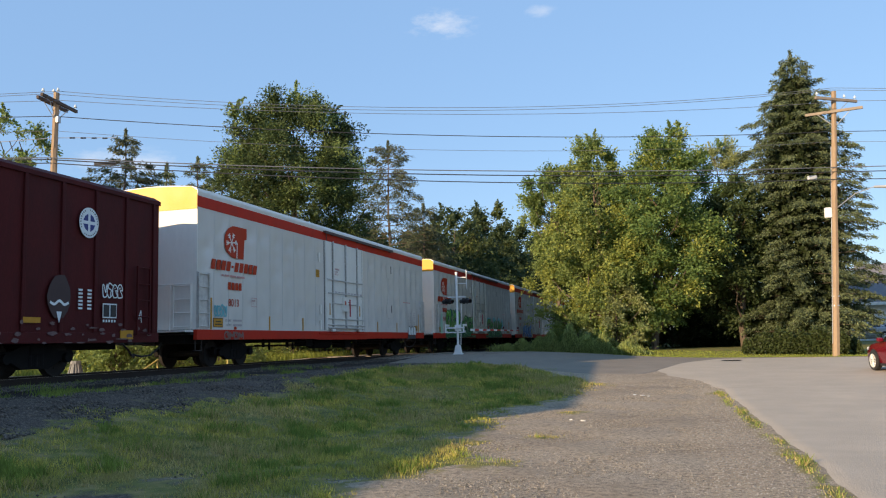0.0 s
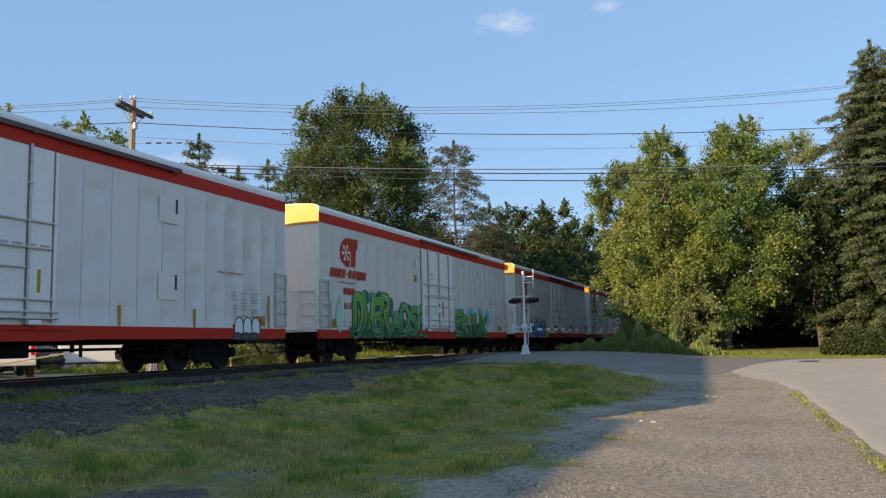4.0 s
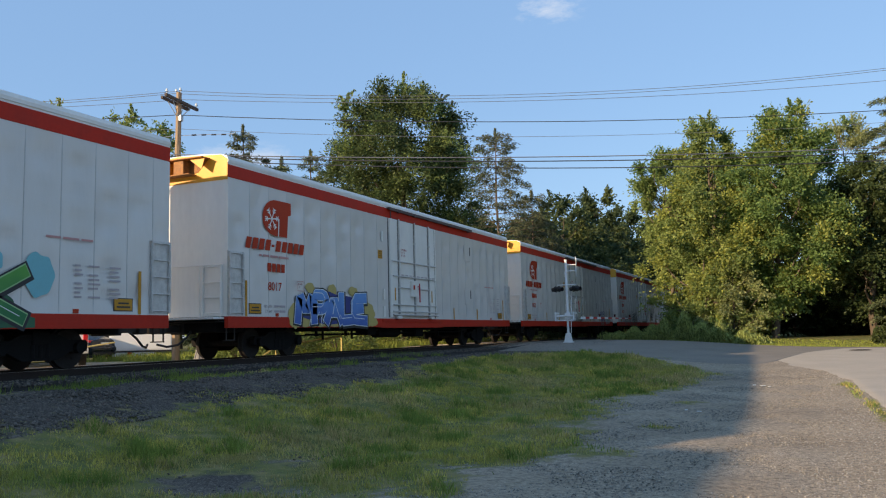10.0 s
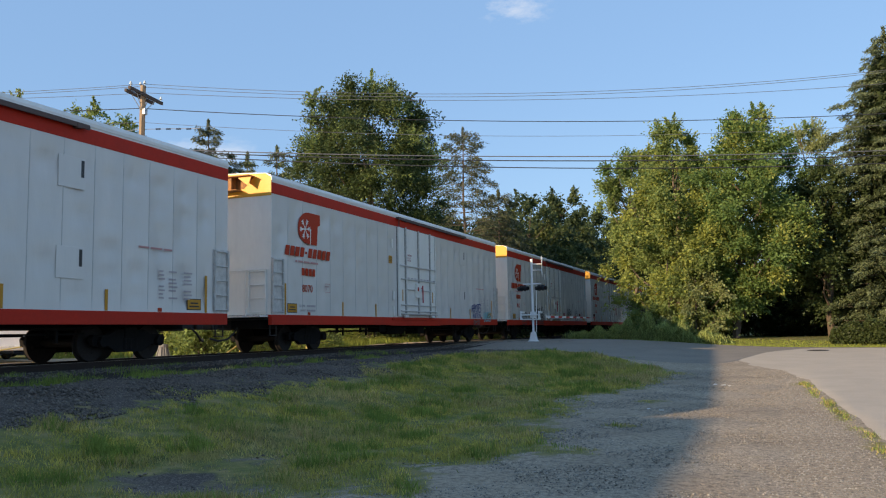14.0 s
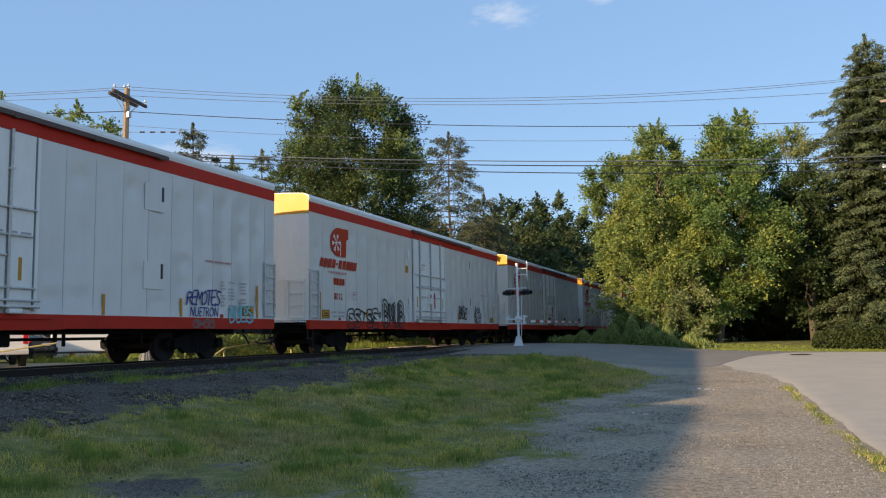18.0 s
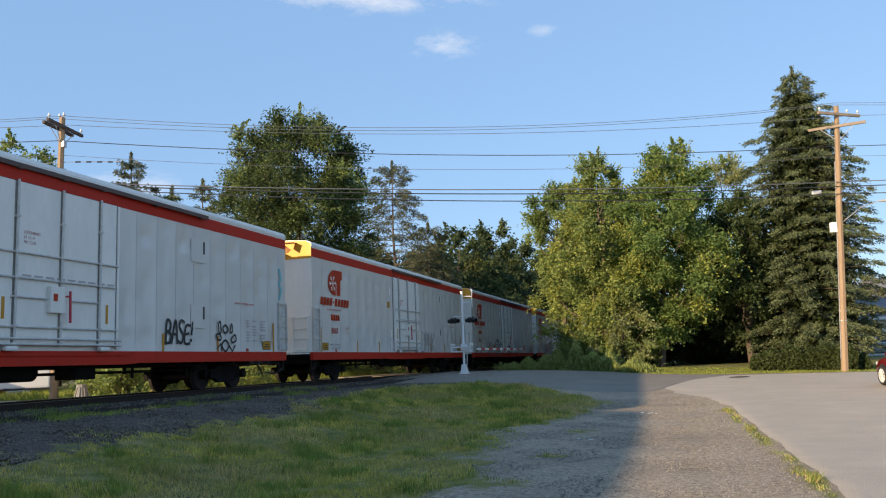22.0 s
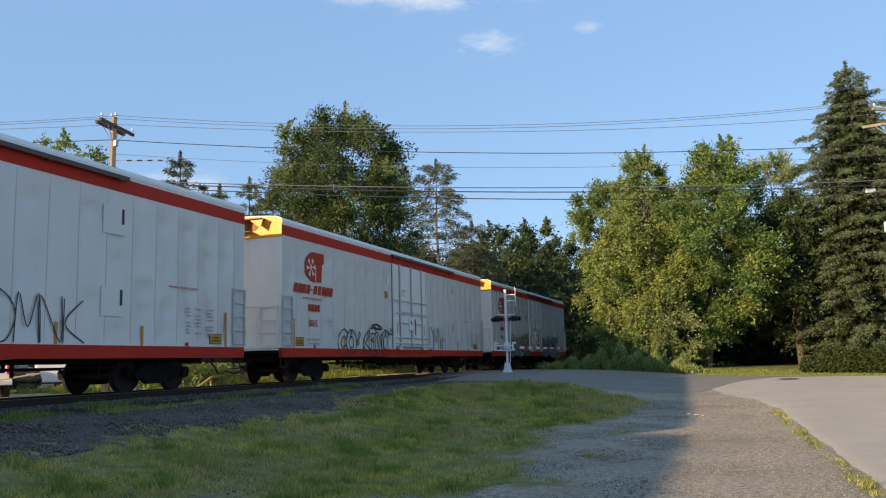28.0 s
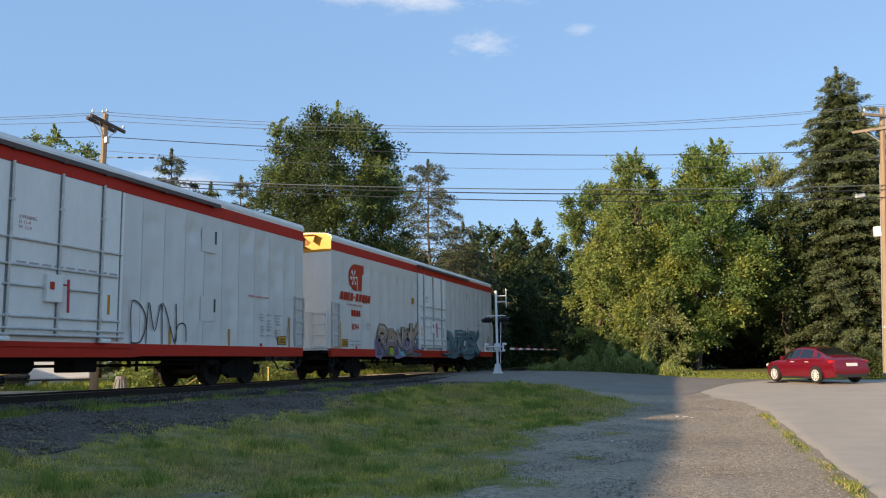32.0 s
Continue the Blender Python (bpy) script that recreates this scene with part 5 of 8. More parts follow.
def paint_cars():
    c = [k for k, _ in CARS]
    # first car: small teal tag and a pale tag on the far sill
    tag(c[0], 3, 0.9, 1.6, 1.52, 1.85, 4, P_CYAN, 0.05)
    arch = None
    for k in range(6):
        u, z, up = 19.0 + 0.41 * (k % 3) - (0.08 if k > 2 else 0), 0.98 if k < 3 else 0.80, 0.43 if k < 3 else 0.19
        pts = [(u, z)] + [(u + 0.2 - 0.2 * math.cos(math.pi * i / 10), z + up * (0.45 + 0.55 * math.sin(math.pi * i / 10))) for i in range(11)] + [(u + 0.4, z)]
        bm = bm_new()
        flat_poly(bm, pts, M_SPRAY, 0.001)
        a = part("graffiti_tag" if arch is None else "arch", bm, P_WHITE if k < 3 else P_DKGREY, arch or c[0])
        arch = arch or a
        bm = bm_new()
        stroke(bm, pts, 0.035, M_SPRAY, 0.003)
        part("outline", bm, P_BLACK, a if k == 0 else arch)
    scrawl(c[0], [[(19.2, 1.2), (19.21, 1.34)], [(19.5, 1.25), (19.68, 1.0), (19.9, 1.28)]], 0.03, P_BLACK)
    tag(c[0], 6, 1.5, 2.6, 0.84, 1.05, 4, P_BROWN, 0.06)
    # second car: two wide green pieces
    piece(c[1], 11, 2.45, 5.45, 0.86, 2.36, 4, P_FADE, P_GREENDEEP, P_PALEGREEN, 0.27,
          ((P_TEAL, ((2.6, 2.05, 0.30, 0.30), (3.4, 2.30, 0.34, 0.26), (4.55, 2.36, 0.34, 0.24), (5.5, 2.0, 0.36, 0.42))), (P_NAVYSOFT, ((4.4, 1.6, 0.5, 0.4), (3.3, 1.7, 0.35, 0.35)))), "DWER", 0.05)
    piece(c[1], 14, 5.65, 9.2, 0.90, 2.12, 5, P_FADE2, P_GREENDEEP, P_PALEGREEN, 0.22, ((P_TEAL, ((5.6, 2.05, 0.30, 0.26), (7.4, 1.95, 0.3, 0.26), (8.4, 1.85, 0.3, 0.25), (9.4, 1.4, 0.22, 0.25))),), "ADSE", 0.12)
    scrawl(c[1], [[(2.95, 1.75 - 0.04 * (k % 3)), (2.96, 1.35 + 0.1 * ((k * 5) % 3))] if k == 0 else [(2.2 + 0.28 * k, 1.78), (2.2 + 0.28 * k, 1.5 - 0.12 * ((k * 7) % 3))] for k in range(12)], 0.055, P_LIME, "paint_drips", "stuff").location.x = 0.022
    piece(c[1], 21, 12.9, 17.7, 0.90, 2.06, 5, P_FADE, P_GREENDEEP, P_PALEGREEN, 0.22,
          ((P_CYAN, ((13.3, 2.0, 0.55, 0.28), (13.9, 2.1, 0.4, 0.18), (15.3, 2.12, 0.5, 0.2), (16.9, 2.05, 0.4, 0.26), (18.1, 1.85, 0.35, 0.40))), (P_DKGREEN, ((14.3, 1.2, 1.1, 0.36), (16.5, 1.2, 1.3, 0.36)))), "ERIUK", 0.15)
    bm = bm_new()
    flat_poly(bm, blob_pts(1.33, 1.55, 0.26, 0.50, 14, random.Random(8), 0.1), M_SPRAY)
    flat_poly(bm, blob_pts(1.42, 2.12, 0.12, 0.2, 12, random.Random(9), 0.1), M_SPRAY, 0.001)
    part("mint_blotch", bm, P_MINT, c[1])
    # third car: blue piece on sand
    piece(c[2], 31, 3.15, 7.05, 0.86, 1.93, 5, P_FADEBLUE, P_SAND, P_WHITE, 0.32,
          ((P_SAND, ((2.95, 1.15, 0.32, 0.34), (3.75, 1.98, 0.24, 0.14), (5.0, 1.95, 0.24, 0.18), (6.3, 1.95, 0.30, 0.16), (7.3, 1.25, 0.42, 0.36), (7.6, 0.98, 0.32, 0.14))), (P_NAVY, ((5.0, 1.4, 1.9, 0.50),))), "MPALE", 0.0)
    scrawl(c[2], [[(7.02, 1.86), (7.06, 1.74), (7.0, 1.66)]], 0.12, P_NAVY)
    # fourth car: blue scrawl near the far end
    scrawl(c[3], word_runs("REMOTES", 17.5, 18.9, 1.44, 1.80, random.Random(41), 0.15, 0.15, 0.2), 0.045, P_NAVY)
    part("graffiti_tag", text_mesh("NUETRON", 0.36, P_NAVY, side_m(17.62, 1.14, 0.024), 0.14, 0.70), None, c[3])
    tag(c[3], 43, 19.3, 20.5, 1.0, 1.5, 4, P_CYAN, 0.05)
    tag(c[3], 44, 17.8, 18.7, 0.86, 1.08, 4, P_BROWN, 0.05)
    # fifth car: black outlined balloon letters
    bubble(c[4], "ESTSE", 2.75, 5.3, 0.86, 1.54, 51, 0.055, 0.17, P_BLACK)
    scrawl(c[4], [smooth_run([(5.36, 1.36), (5.44, 1.26), (5.52, 1.36), (5.44, 1.46)], 4, True)], 0.05, P_BLACK)
    bubble(c[4], "BMUB", 5.75, 7.8, 0.88, 1.88, 53, 0.055, 0.17, P_BLACK)
    scrawl(c[4], word_runs("BASE", 14.70, 15.85, 1.33, 1.88, random.Random(5), 0.1, 0.10, -0.1, True) + [[(15.98, 1.92), (15.93, 1.58)], [(15.9, 1.44), (15.91, 1.39)]], 0.075, P_BLACK)
    scrawl(c[4], [smooth_run(r, 4, True) for r in ([(17.3, 1.45), (17.2, 1.6), (17.4, 1.62), (17.45, 1.48)], [(17.55, 1.78), (17.7, 1.9), (17.85, 1.78), (17.7, 1.66)], [(17.5, 1.3), (17.7, 1.45), (17.9, 1.3), (17.7, 1.12)],
                                                   [(18.05, 1.5), (18.25, 1.62), (18.3, 1.45), (18.1, 1.38)], [(17.3, 1.85), (17.4, 2.0), (17.45, 1.7), (17.35, 1.66)], [(17.95, 1.7), (18.05, 1.95), (18.1, 1.72)])], 0.06, P_BLACK)
    scrawl(c[4], [[(17.25, 1.2), (17.45, 1.35), (17.5, 1.15)], [(17.9, 1.3), (18.1, 1.12), (18.25, 1.3)]], 0.06, P_BLACK)
    scrawl(c[4], [[(21.15, 3.9), (21.25, 3.6), (21.12, 3.4), (21.26, 3.2), (21.14, 2.9)]], 0.14, P_CYAN)
    # sixth car: thin pencil-like scrawl
    scrawl(c[5], word_runs("DMNK", 13.0, 15.4, 1.15, 2.1, random.Random(61), 0.0, 0.15, 0.1, True), 0.03, P_BLACK)
    # seventh car
    bubble(c[6], "CO", 3.95, 5.25, 0.90, 1.82, 71, 0.045, 0.24, P_BLACK)
    scrawl(c[6], [smooth_run([(5.42, 1.36), (5.5, 1.26), (5.58, 1.36), (5.5, 1.46)], 4, True), smooth_run([(5.52, 1.52), (5.58, 1.72), (5.70, 1.66), (5.58, 1.5)], 4, True)], 0.045, P_BLACK)
    bubble(c[6], "KENO", 5.95, 8.35, 0.90, 1.86, 72, 0.045, 0.20, P_BLACK)
    for grow in (1.0, 0.68):
        scrawl(c[6], [smooth_run([(7.26 - 0.5 * grow, 1.99), (7.2, 1.99 + 0.09 * grow), (7.26 + 0.5 * grow, 1.93), (7.3, 1.97 - 0.09 * grow)], 5, True)], 0.045, P_BLACK)
    scrawl(c[6], [smooth_run([(8.3, 1.7), (8.45, 1.98), (8.6, 1.9), (8.4, 1.72), (8.75, 1.92), (8.82, 1.8), (8.5, 1.68)], 4)], 0.05, P_BLACK)
    scrawl(c[6], word_runs("DMN", 13.15, 14.9, 1.13, 2.12, random.Random(73), 0.0, 0.12, 0.05, True) + [smooth_run([(14.85, 1.2), (14.95, 1.6), (15.25, 1.62), (15.3, 1.2)], 4)], 0.035, P_BLACK)
    # eighth car: dark colourful pieces
    piece(c[7], 81, 4.2, 8.8, 0.92, 2.14, 5, P_FADEPURPLE, P_GREY, P_SAND, 0.26, ((P_PURPLE, ((4.3, 1.2, 0.5, 0.45), (6.5, 1.2, 1.2, 0.5))), (P_CYAN, ((6.9, 1.15, 0.45, 0.3),)), (P_LIME, ((5.6, 1.2, 0.5, 0.3),))), "RANOK")
    piece(c[7], 82, 12.4, 18.5, 0.92, 2.2, 6, P_GREY, P_BLACK, P_CYAN, 0.26, ((P_GREY, ((13.8, 1.1, 1.2, 0.4), (16.6, 1.1, 1.3, 0.4))),), "SNTOSK", 0.1)


paint_cars()


M_CHIP = mat("chipped_pale_paint", (0.17, 0.11, 0.105), 0.85, var=0.4, scale=6, spec=0.1)


def boxcar(dh=0.0):
    car = thing("boxcar", T0, "oxide-red steel boxcar with a round white emblem", "rail car")
    L = 18.0
    end = -1.75
    y0 = end - L
    bm = bm_new()
    box(bm, -1.55, 1.55, y0, end, 0.98, 4.5 + dh, 0.02)
    part("body", bm, M_BOXCAR, car)
    bm = bm_new()
    prism(bm, [(-1.6, 4.4), (-1.6, 4.5), (-1.4, 4.62), (0, 4.74), (1.4, 4.62), (1.6, 4.5), (1.6, 4.4)], Matrix(((1, 0, 0, 0), (0, 0, 1, y0), (0, 1, 0, dh), (0, 0, 0, 1))), L)
    part("roof", bm, M_BOXCAR, car)
    bm = bm_new()
    box(bm, -1.58, 1.58, y0, end, 0.76, 1.0, 0.01)
    part("side_sill", bm, M_BOXCAR, car)
    b2 = bm_new()
    box(b2, 1.54, 1.6, -0.05, 0.05, 1.0, 4.42 + dh, 0.015)
    rib = finish(b2, "rib", M_BOXCAR)
    for k in range(16):
        r = part("rib", rib, None, car)
        r.location = (0, end - 0.25 - k * 1.12, 0)
    bm = bm_new()
    box(bm, -0.32, 0.32, y0 + 0.1, end - 0.1, 0.6, 0.98)
    part("underframe", bm, M_UNDER, car)
    t = part("truck", TRUCK_ME, None, car)
    t.matrix_basis = pose(0, end - 2.75 - 1.0, 0)
    t2 = part("truck", TRUCK_ME, None, car)
    t2.matrix_basis = pose(0, y0 + 3.0, 0)
    for q in (t, t2):
        for s in (-0.915, 0.915):
            w = part("wheelset", WHEELSET_ME, None, q)
            w.matrix_basis = pose(0, s, WHEEL_R)
    coupler(car, end, 1)
    dz = -0.028
    m = side_m(0, 0, 0.012)
    bm = bm_new()
    prism(bm, blob_pts(-4.55, 3.57, 0.33, 0.36, 28, random.Random(1), 0.0), m, 0.004)
    em = part("emblem", bm, P_WHITE, car, "round white emblem with a cross")
    bm = bm_new()
    for x, z in ((-0.1, 0.1), (0.1, 0.1), (-0.1, -0.1), (0.1, -0.1)):
        prism(bm, [(-4.55 + x * 0.4, 3.57 + z * 0.4), (-4.55 + x * 2.0, 3.57 + z * 0.4), (-4.55 + x * 1.4, 3.57 + z * 1.5), (-4.55 + x * 0.4, 3.57 + z * 2.1)], side_m(0, 0, 0.016), 0.004)
    part("cross", bm, P_NAVY, em)
    bm = bm_new()
    for k in range(30):
        a = 2 * math.pi * k / 30
        if k % 10 < 8:
            p = (-4.55 + 0.27 * math.cos(a), 3.57 + 0.29 * math.sin(a))
            stroke(bm, [p, (p[0] + 0.03 * math.cos(a), p[1] + 0.03 * math.sin(a))], 0.03, side_m(0, 0, 0.018), 0, False)
    part("emblem_lettering", bm, P_BLACK, em)
    bm = bm_new()
    box(bm, 1.60, 1.61, -4.0, -3.5, 1.35, 1.7)
    d = part("data_panel", bm, P_WHITE, car)
    bm = bm_new()
    for x in (-3.98, -3.73):
        box(bm, 1.606, 1.614, x, x + 0.21, 1.38, 1.67)
    part("panel_field", bm, P_BLACK, d)
    bm = bm_new()
    for k in range(6):
        for x in (-4.85, -4.55):
            stroke(bm, [(x, 1.98 - 0.085 * k), (x + 0.14, 1.98 - 0.085 * k)], 0.045, m, 0, False)
    for k in range(5):
        stroke(bm, [(-4.0 + 0.1 * k, 1.28), (-3.94 + 0.1 * k, 1.28)], 0.06, m, 0, False)
    part("data_lettering", bm, P_WHITE, car)
    for u0, u1, z0, z1 in ((-3.33, -2.84, 0.84, 1.06), (-6.48, -5.99, 1.2, 1.32)):
        bm = bm_new()
        box(bm, 1.59, 1.604, u0, u1, z0, z1)
        part("reflector_strip", bm, M_SAND, car)
    bm = bm_new()
    flat_poly(bm, blob_pts(-5.45, 1.80, 0.36, 0.50, 16, random.Random(4), 0.08), m)
    dk = part("painted_patch", bm, P_DARKPATCH, car, "dark painted patch with white curls")
    bm = bm_new()
    stroke(bm, smooth_run([(-5.72, 1.66), (-5.60, 1.62), (-5.45, 1.70), (-5.30, 1.62), (-5.18, 1.66)], 4), 0.06, m, 0.004)
    flat_poly(bm, [(-5.54, 1.46), (-5.45, 1.20), (-5.37, 1.46)], m, 0.004)
    part("curl", bm, P_WHITE, dk)
    tag(car, 91, -4.05, -3.3, 1.85, 2.2, 4, P_WHITE, 0.03)
    tag(car, 92, -2.75, -2.55, 1.25, 1.6, 1, P_WHITE, 0.025)
    bm, rnd = bm_new(), random.Random(77)
    for k in range(46):
        u, z = rnd.uniform(-9.5, -2.1), rnd.choice((0.80, 0.86, 0.95, 1.08, 1.2)) + rnd.uniform(-0.03, 0.03)
        flat_poly(bm, blob_pts(u, z, rnd.uniform(0.03, 0.16), rnd.uniform(0.015, 0.05), 9, rnd, 0.4), side_m(0, 0, 0.006), 0.0004 * (k % 7))
    part("worn_patches", bm, M_CHIP, car, "pale chipped paint along the sill", kind="stuff")
    bm = bm_new()
    ladder(bm, side_m(-2.75, 0.95, 0.0), 0.5, 1.75, 5)
    part("side_ladder", bm, M_BOXCAR, car)
    bm = bm_new()
    for x in (1.3, 0.9):
        tube(bm, (x, end + 0.1, 0.95), (x, end + 0.1, 2.7), 0.02, seg=6)
    part("end_handrail", bm, M_BOXCAR, car)
    return car


CARS.append((boxcar(), 0))
# two lower boxcars run ahead of it, out of view, and shade the ground
for _k in (1, 2):
    CARS.append((boxcar(-0.55), -19.75 * _k / PITCH))

# ---- trees ----
OVOID = ((0.0, 0.35), (0.08, 0.62), (0.3, 0.95), (0.55, 1.0), (0.78, 0.90), (0.92, 0.66), (1.0, 0.34))
BUSHY = ((0.0, 0.75), (0.25, 1.0), (0.6, 0.92), (0.85, 0.60), (1.0, 0.2))


def leaf_quads(pts, size, rs, flat=0.0, aspect=0.6, down=0.0, axis=None):
    """Small pointed leaf clumps at the points, turned at random or about an axis. Four corners each, a kite bent across its middle."""
    n = len(pts)
    a = rs.normal(size=(n, 3))
    a[:, 2] = a[:, 2] * (1 - flat) - down
    if axis is not None:
        a = a * 0.55 + axis
    a /= np.linalg.norm(a, axis=1)[:, None] + 1e-9
    b = rs.normal(size=(n, 3))
    b -= (b * a).sum(1)[:, None] * a
    b /= np.linalg.norm(b, axis=1)[:, None] + 1e-9
    c = np.cross(a, b)
    s = (size * rs.uniform(0.6, 1.35, n))[:, None]
    v = np.stack([pts - a * s * 0.5, pts + b * s * 0.5 * aspect + c * s * 0.10, pts + a * s * 0.5, pts - b * s * 0.5 * aspect + c * s * 0.10], 1).reshape(-1, 3)
    q = np.arange(n * 4).reshape(n, 4)
    return v, q


def limb(bm, a, b, r0, r1, rnd, bends=3, sway=0.12):
    """A tapered, slightly bent limb; returns its points."""
    a, b = Vector(a), Vector(b)
    d = (b - a).length
    pts = [a]
    for k in range(1, bends + 1):
        p = a.lerp(b, k / bends)
        if k < bends:
            p += Vector((rnd.uniform(-1, 1), rnd.uniform(-1, 1), rnd.uniform(-0.5, 0.5))) * d * sway / bends
        pts.append(p)
    for k in range(bends):
        f0, f1 = k / bends, (k + 1) / bends
        tube(bm, pts[k], pts[k + 1], r0 + (r1 - r0) * f0, r0 + (r1 - r0) * f1, seg=7, caps=False)
    return pts


def leafy_tree(name, label, place, height, radius, leaf, seed, count, size, prof=OVOID, clumps=70, clump=0.7, rise=0.5, second=None, amount=0.35, trunk=0.2, bark=None,
               group="", lean=(0.0, 0.0), spikes=0, low=0.0, ragged=0.16, limbs=36):
    """A broadleaf tree: trunk, limbs, and twigs of leaves gathered in clumps under an uneven envelope. low: height share where foliage begins."""
    rnd, rs = random.Random(seed), np.random.RandomState(seed)
    x, y = place
    t = thing(name, pose(x, y, gz(x, y) - 0.05), label, "tree" if height > 5.2 else "shrub", group)
    pf, pr = [p[0] for p in prof], [p[1] for p in prof]
    grid = np.linspace(0.0, 1.0, 200)
    wt = np.interp(grid, pf, pr) ** 1.3 + 0.02
    f = rs.choice(grid, clumps, p=wt / wt.sum())
    a = np.arange(clumps) * 2.39996 + rs.normal(size=clumps) * 0.35
    env = radius * np.interp(f, pf, pr) * (1 + ragged * np.sin(2 * a + 7 * f + seed) + 0.65 * ragged * np.sin(5 * a - 11 * f + 2 * seed))
    cr = clump * rs.uniform(0.6, 1.35, clumps)
    rho = np.maximum(env * np.sqrt(0.10 + 0.90 * rs.uniform(0, 1, clumps)) - 0.45 * cr, 0.0)
    z = height * (low + (1 - low) * f) - 0.35 * cr
    cen = np.stack([rho * np.cos(a) + lean[0] * f, rho * np.sin(a) + lean[1] * f, np.maximum(z, 0.35 * cr)], 1)
    bm = bm_new()
    limb(bm, (0, 0, 0), (lean[0], lean[1], height * 0.88), trunk, 0.03, rnd, 6, 0.10)
    for k in range(min(limbs, clumps)):
        c = cen[k]
        g = max(0.06 * height, c[2] - rho[k] * rnd.uniform(0.6, 1.0) - 0.3) / height
        limb(bm, (lean[0] * g, lean[1] * g, g * height), c, trunk * 0.36 * (1.15 - 0.75 * f[k]), 0.015, rnd, 3, 0.25)
    part("trunk", bm, bark or M_BARK, t, smooth=True)
    per = 12
    twigs = count // per
    pick = rs.choice(clumps, twigs, p=cr ** 2 / (cr ** 2).sum())
    c, r, ff = cen[pick], cr[pick], f[pick]
    out = c * np.array([1, 1, 0]) - np.outer(ff, np.array([lean[0], lean[1], 0]))
    d = rs.normal(size=(twigs, 3)) * 0.75 + out / (0.4 * radius + np.linalg.norm(out, axis=1))[:, None]
    d[:, 2] += rise * (0.5 + ff)
    d /= np.linalg.norm(d, axis=1)[:, None]
    reach = r * rs.uniform(0.5, 1.5, twigs)
    if spikes:
        # thin shoots that stand out of the crown's upper outline
        k = rs.choice(clumps, spikes, p=(f ** 3) / (f ** 3).sum())
        sd = np.stack([0.35 * rs.normal(size=spikes), 0.35 * rs.normal(size=spikes), np.ones(spikes)], 1)
        rep = 5
        c = np.concatenate([c, np.repeat(cen[k] + np.array([0, 0, 0.5]) * cr[k][:, None], rep, 0)])
        r = np.concatenate([r, np.full(spikes * rep, 0.10)])
        d = np.concatenate([d, np.repeat(sd / np.linalg.norm(sd, axis=1)[:, None], rep, 0)])
        reach = np.concatenate([reach, np.repeat(clump * rs.uniform(0.6, 1.25, spikes), rep)])
        pick = np.concatenate([pick, np.repeat(k, rep)])
    u = rs.uniform(0.05, 1.0, (len(d), per)) ** 0.8
    pts = c[:, None] + d[:, None] * (reach[:, None] * u)[:, :, None]
    pts += rs.normal(size=pts.shape) * (0.35 * size + 0.09 * r[:, None, None]) * (1.15 - 0.7 * u)[:, :, None]
    pts[:, :, 2] -= 0.16 * reach[:, None] * u ** 2
    axis = np.repeat(d + np.array([0, 0, -0.35]), per, 0)
    who = np.repeat(pick, per)
    pts = pts.reshape(-1, 3)
    ok = pts[:, 2] > 0.12
    pts, axis, who = pts[ok], axis[ok], who[ok]
    tone = rs.uniform(0, 1, clumps)
    sel = (tone[who] + rs.normal(size=len(who)) * 0.18 < amount) if second else np.zeros(len(who), bool)
    for nm, mask, material in (("crown", ~sel, leaf), ("yellowing_foliage", sel, second)):
        if mask.any():
            v, q = leaf_quads(pts[mask], size, rs, 0.2, 0.55, 0.0, axis[mask])
            part(nm, raw_mesh(nm, v, q, material), None, t)
    return t


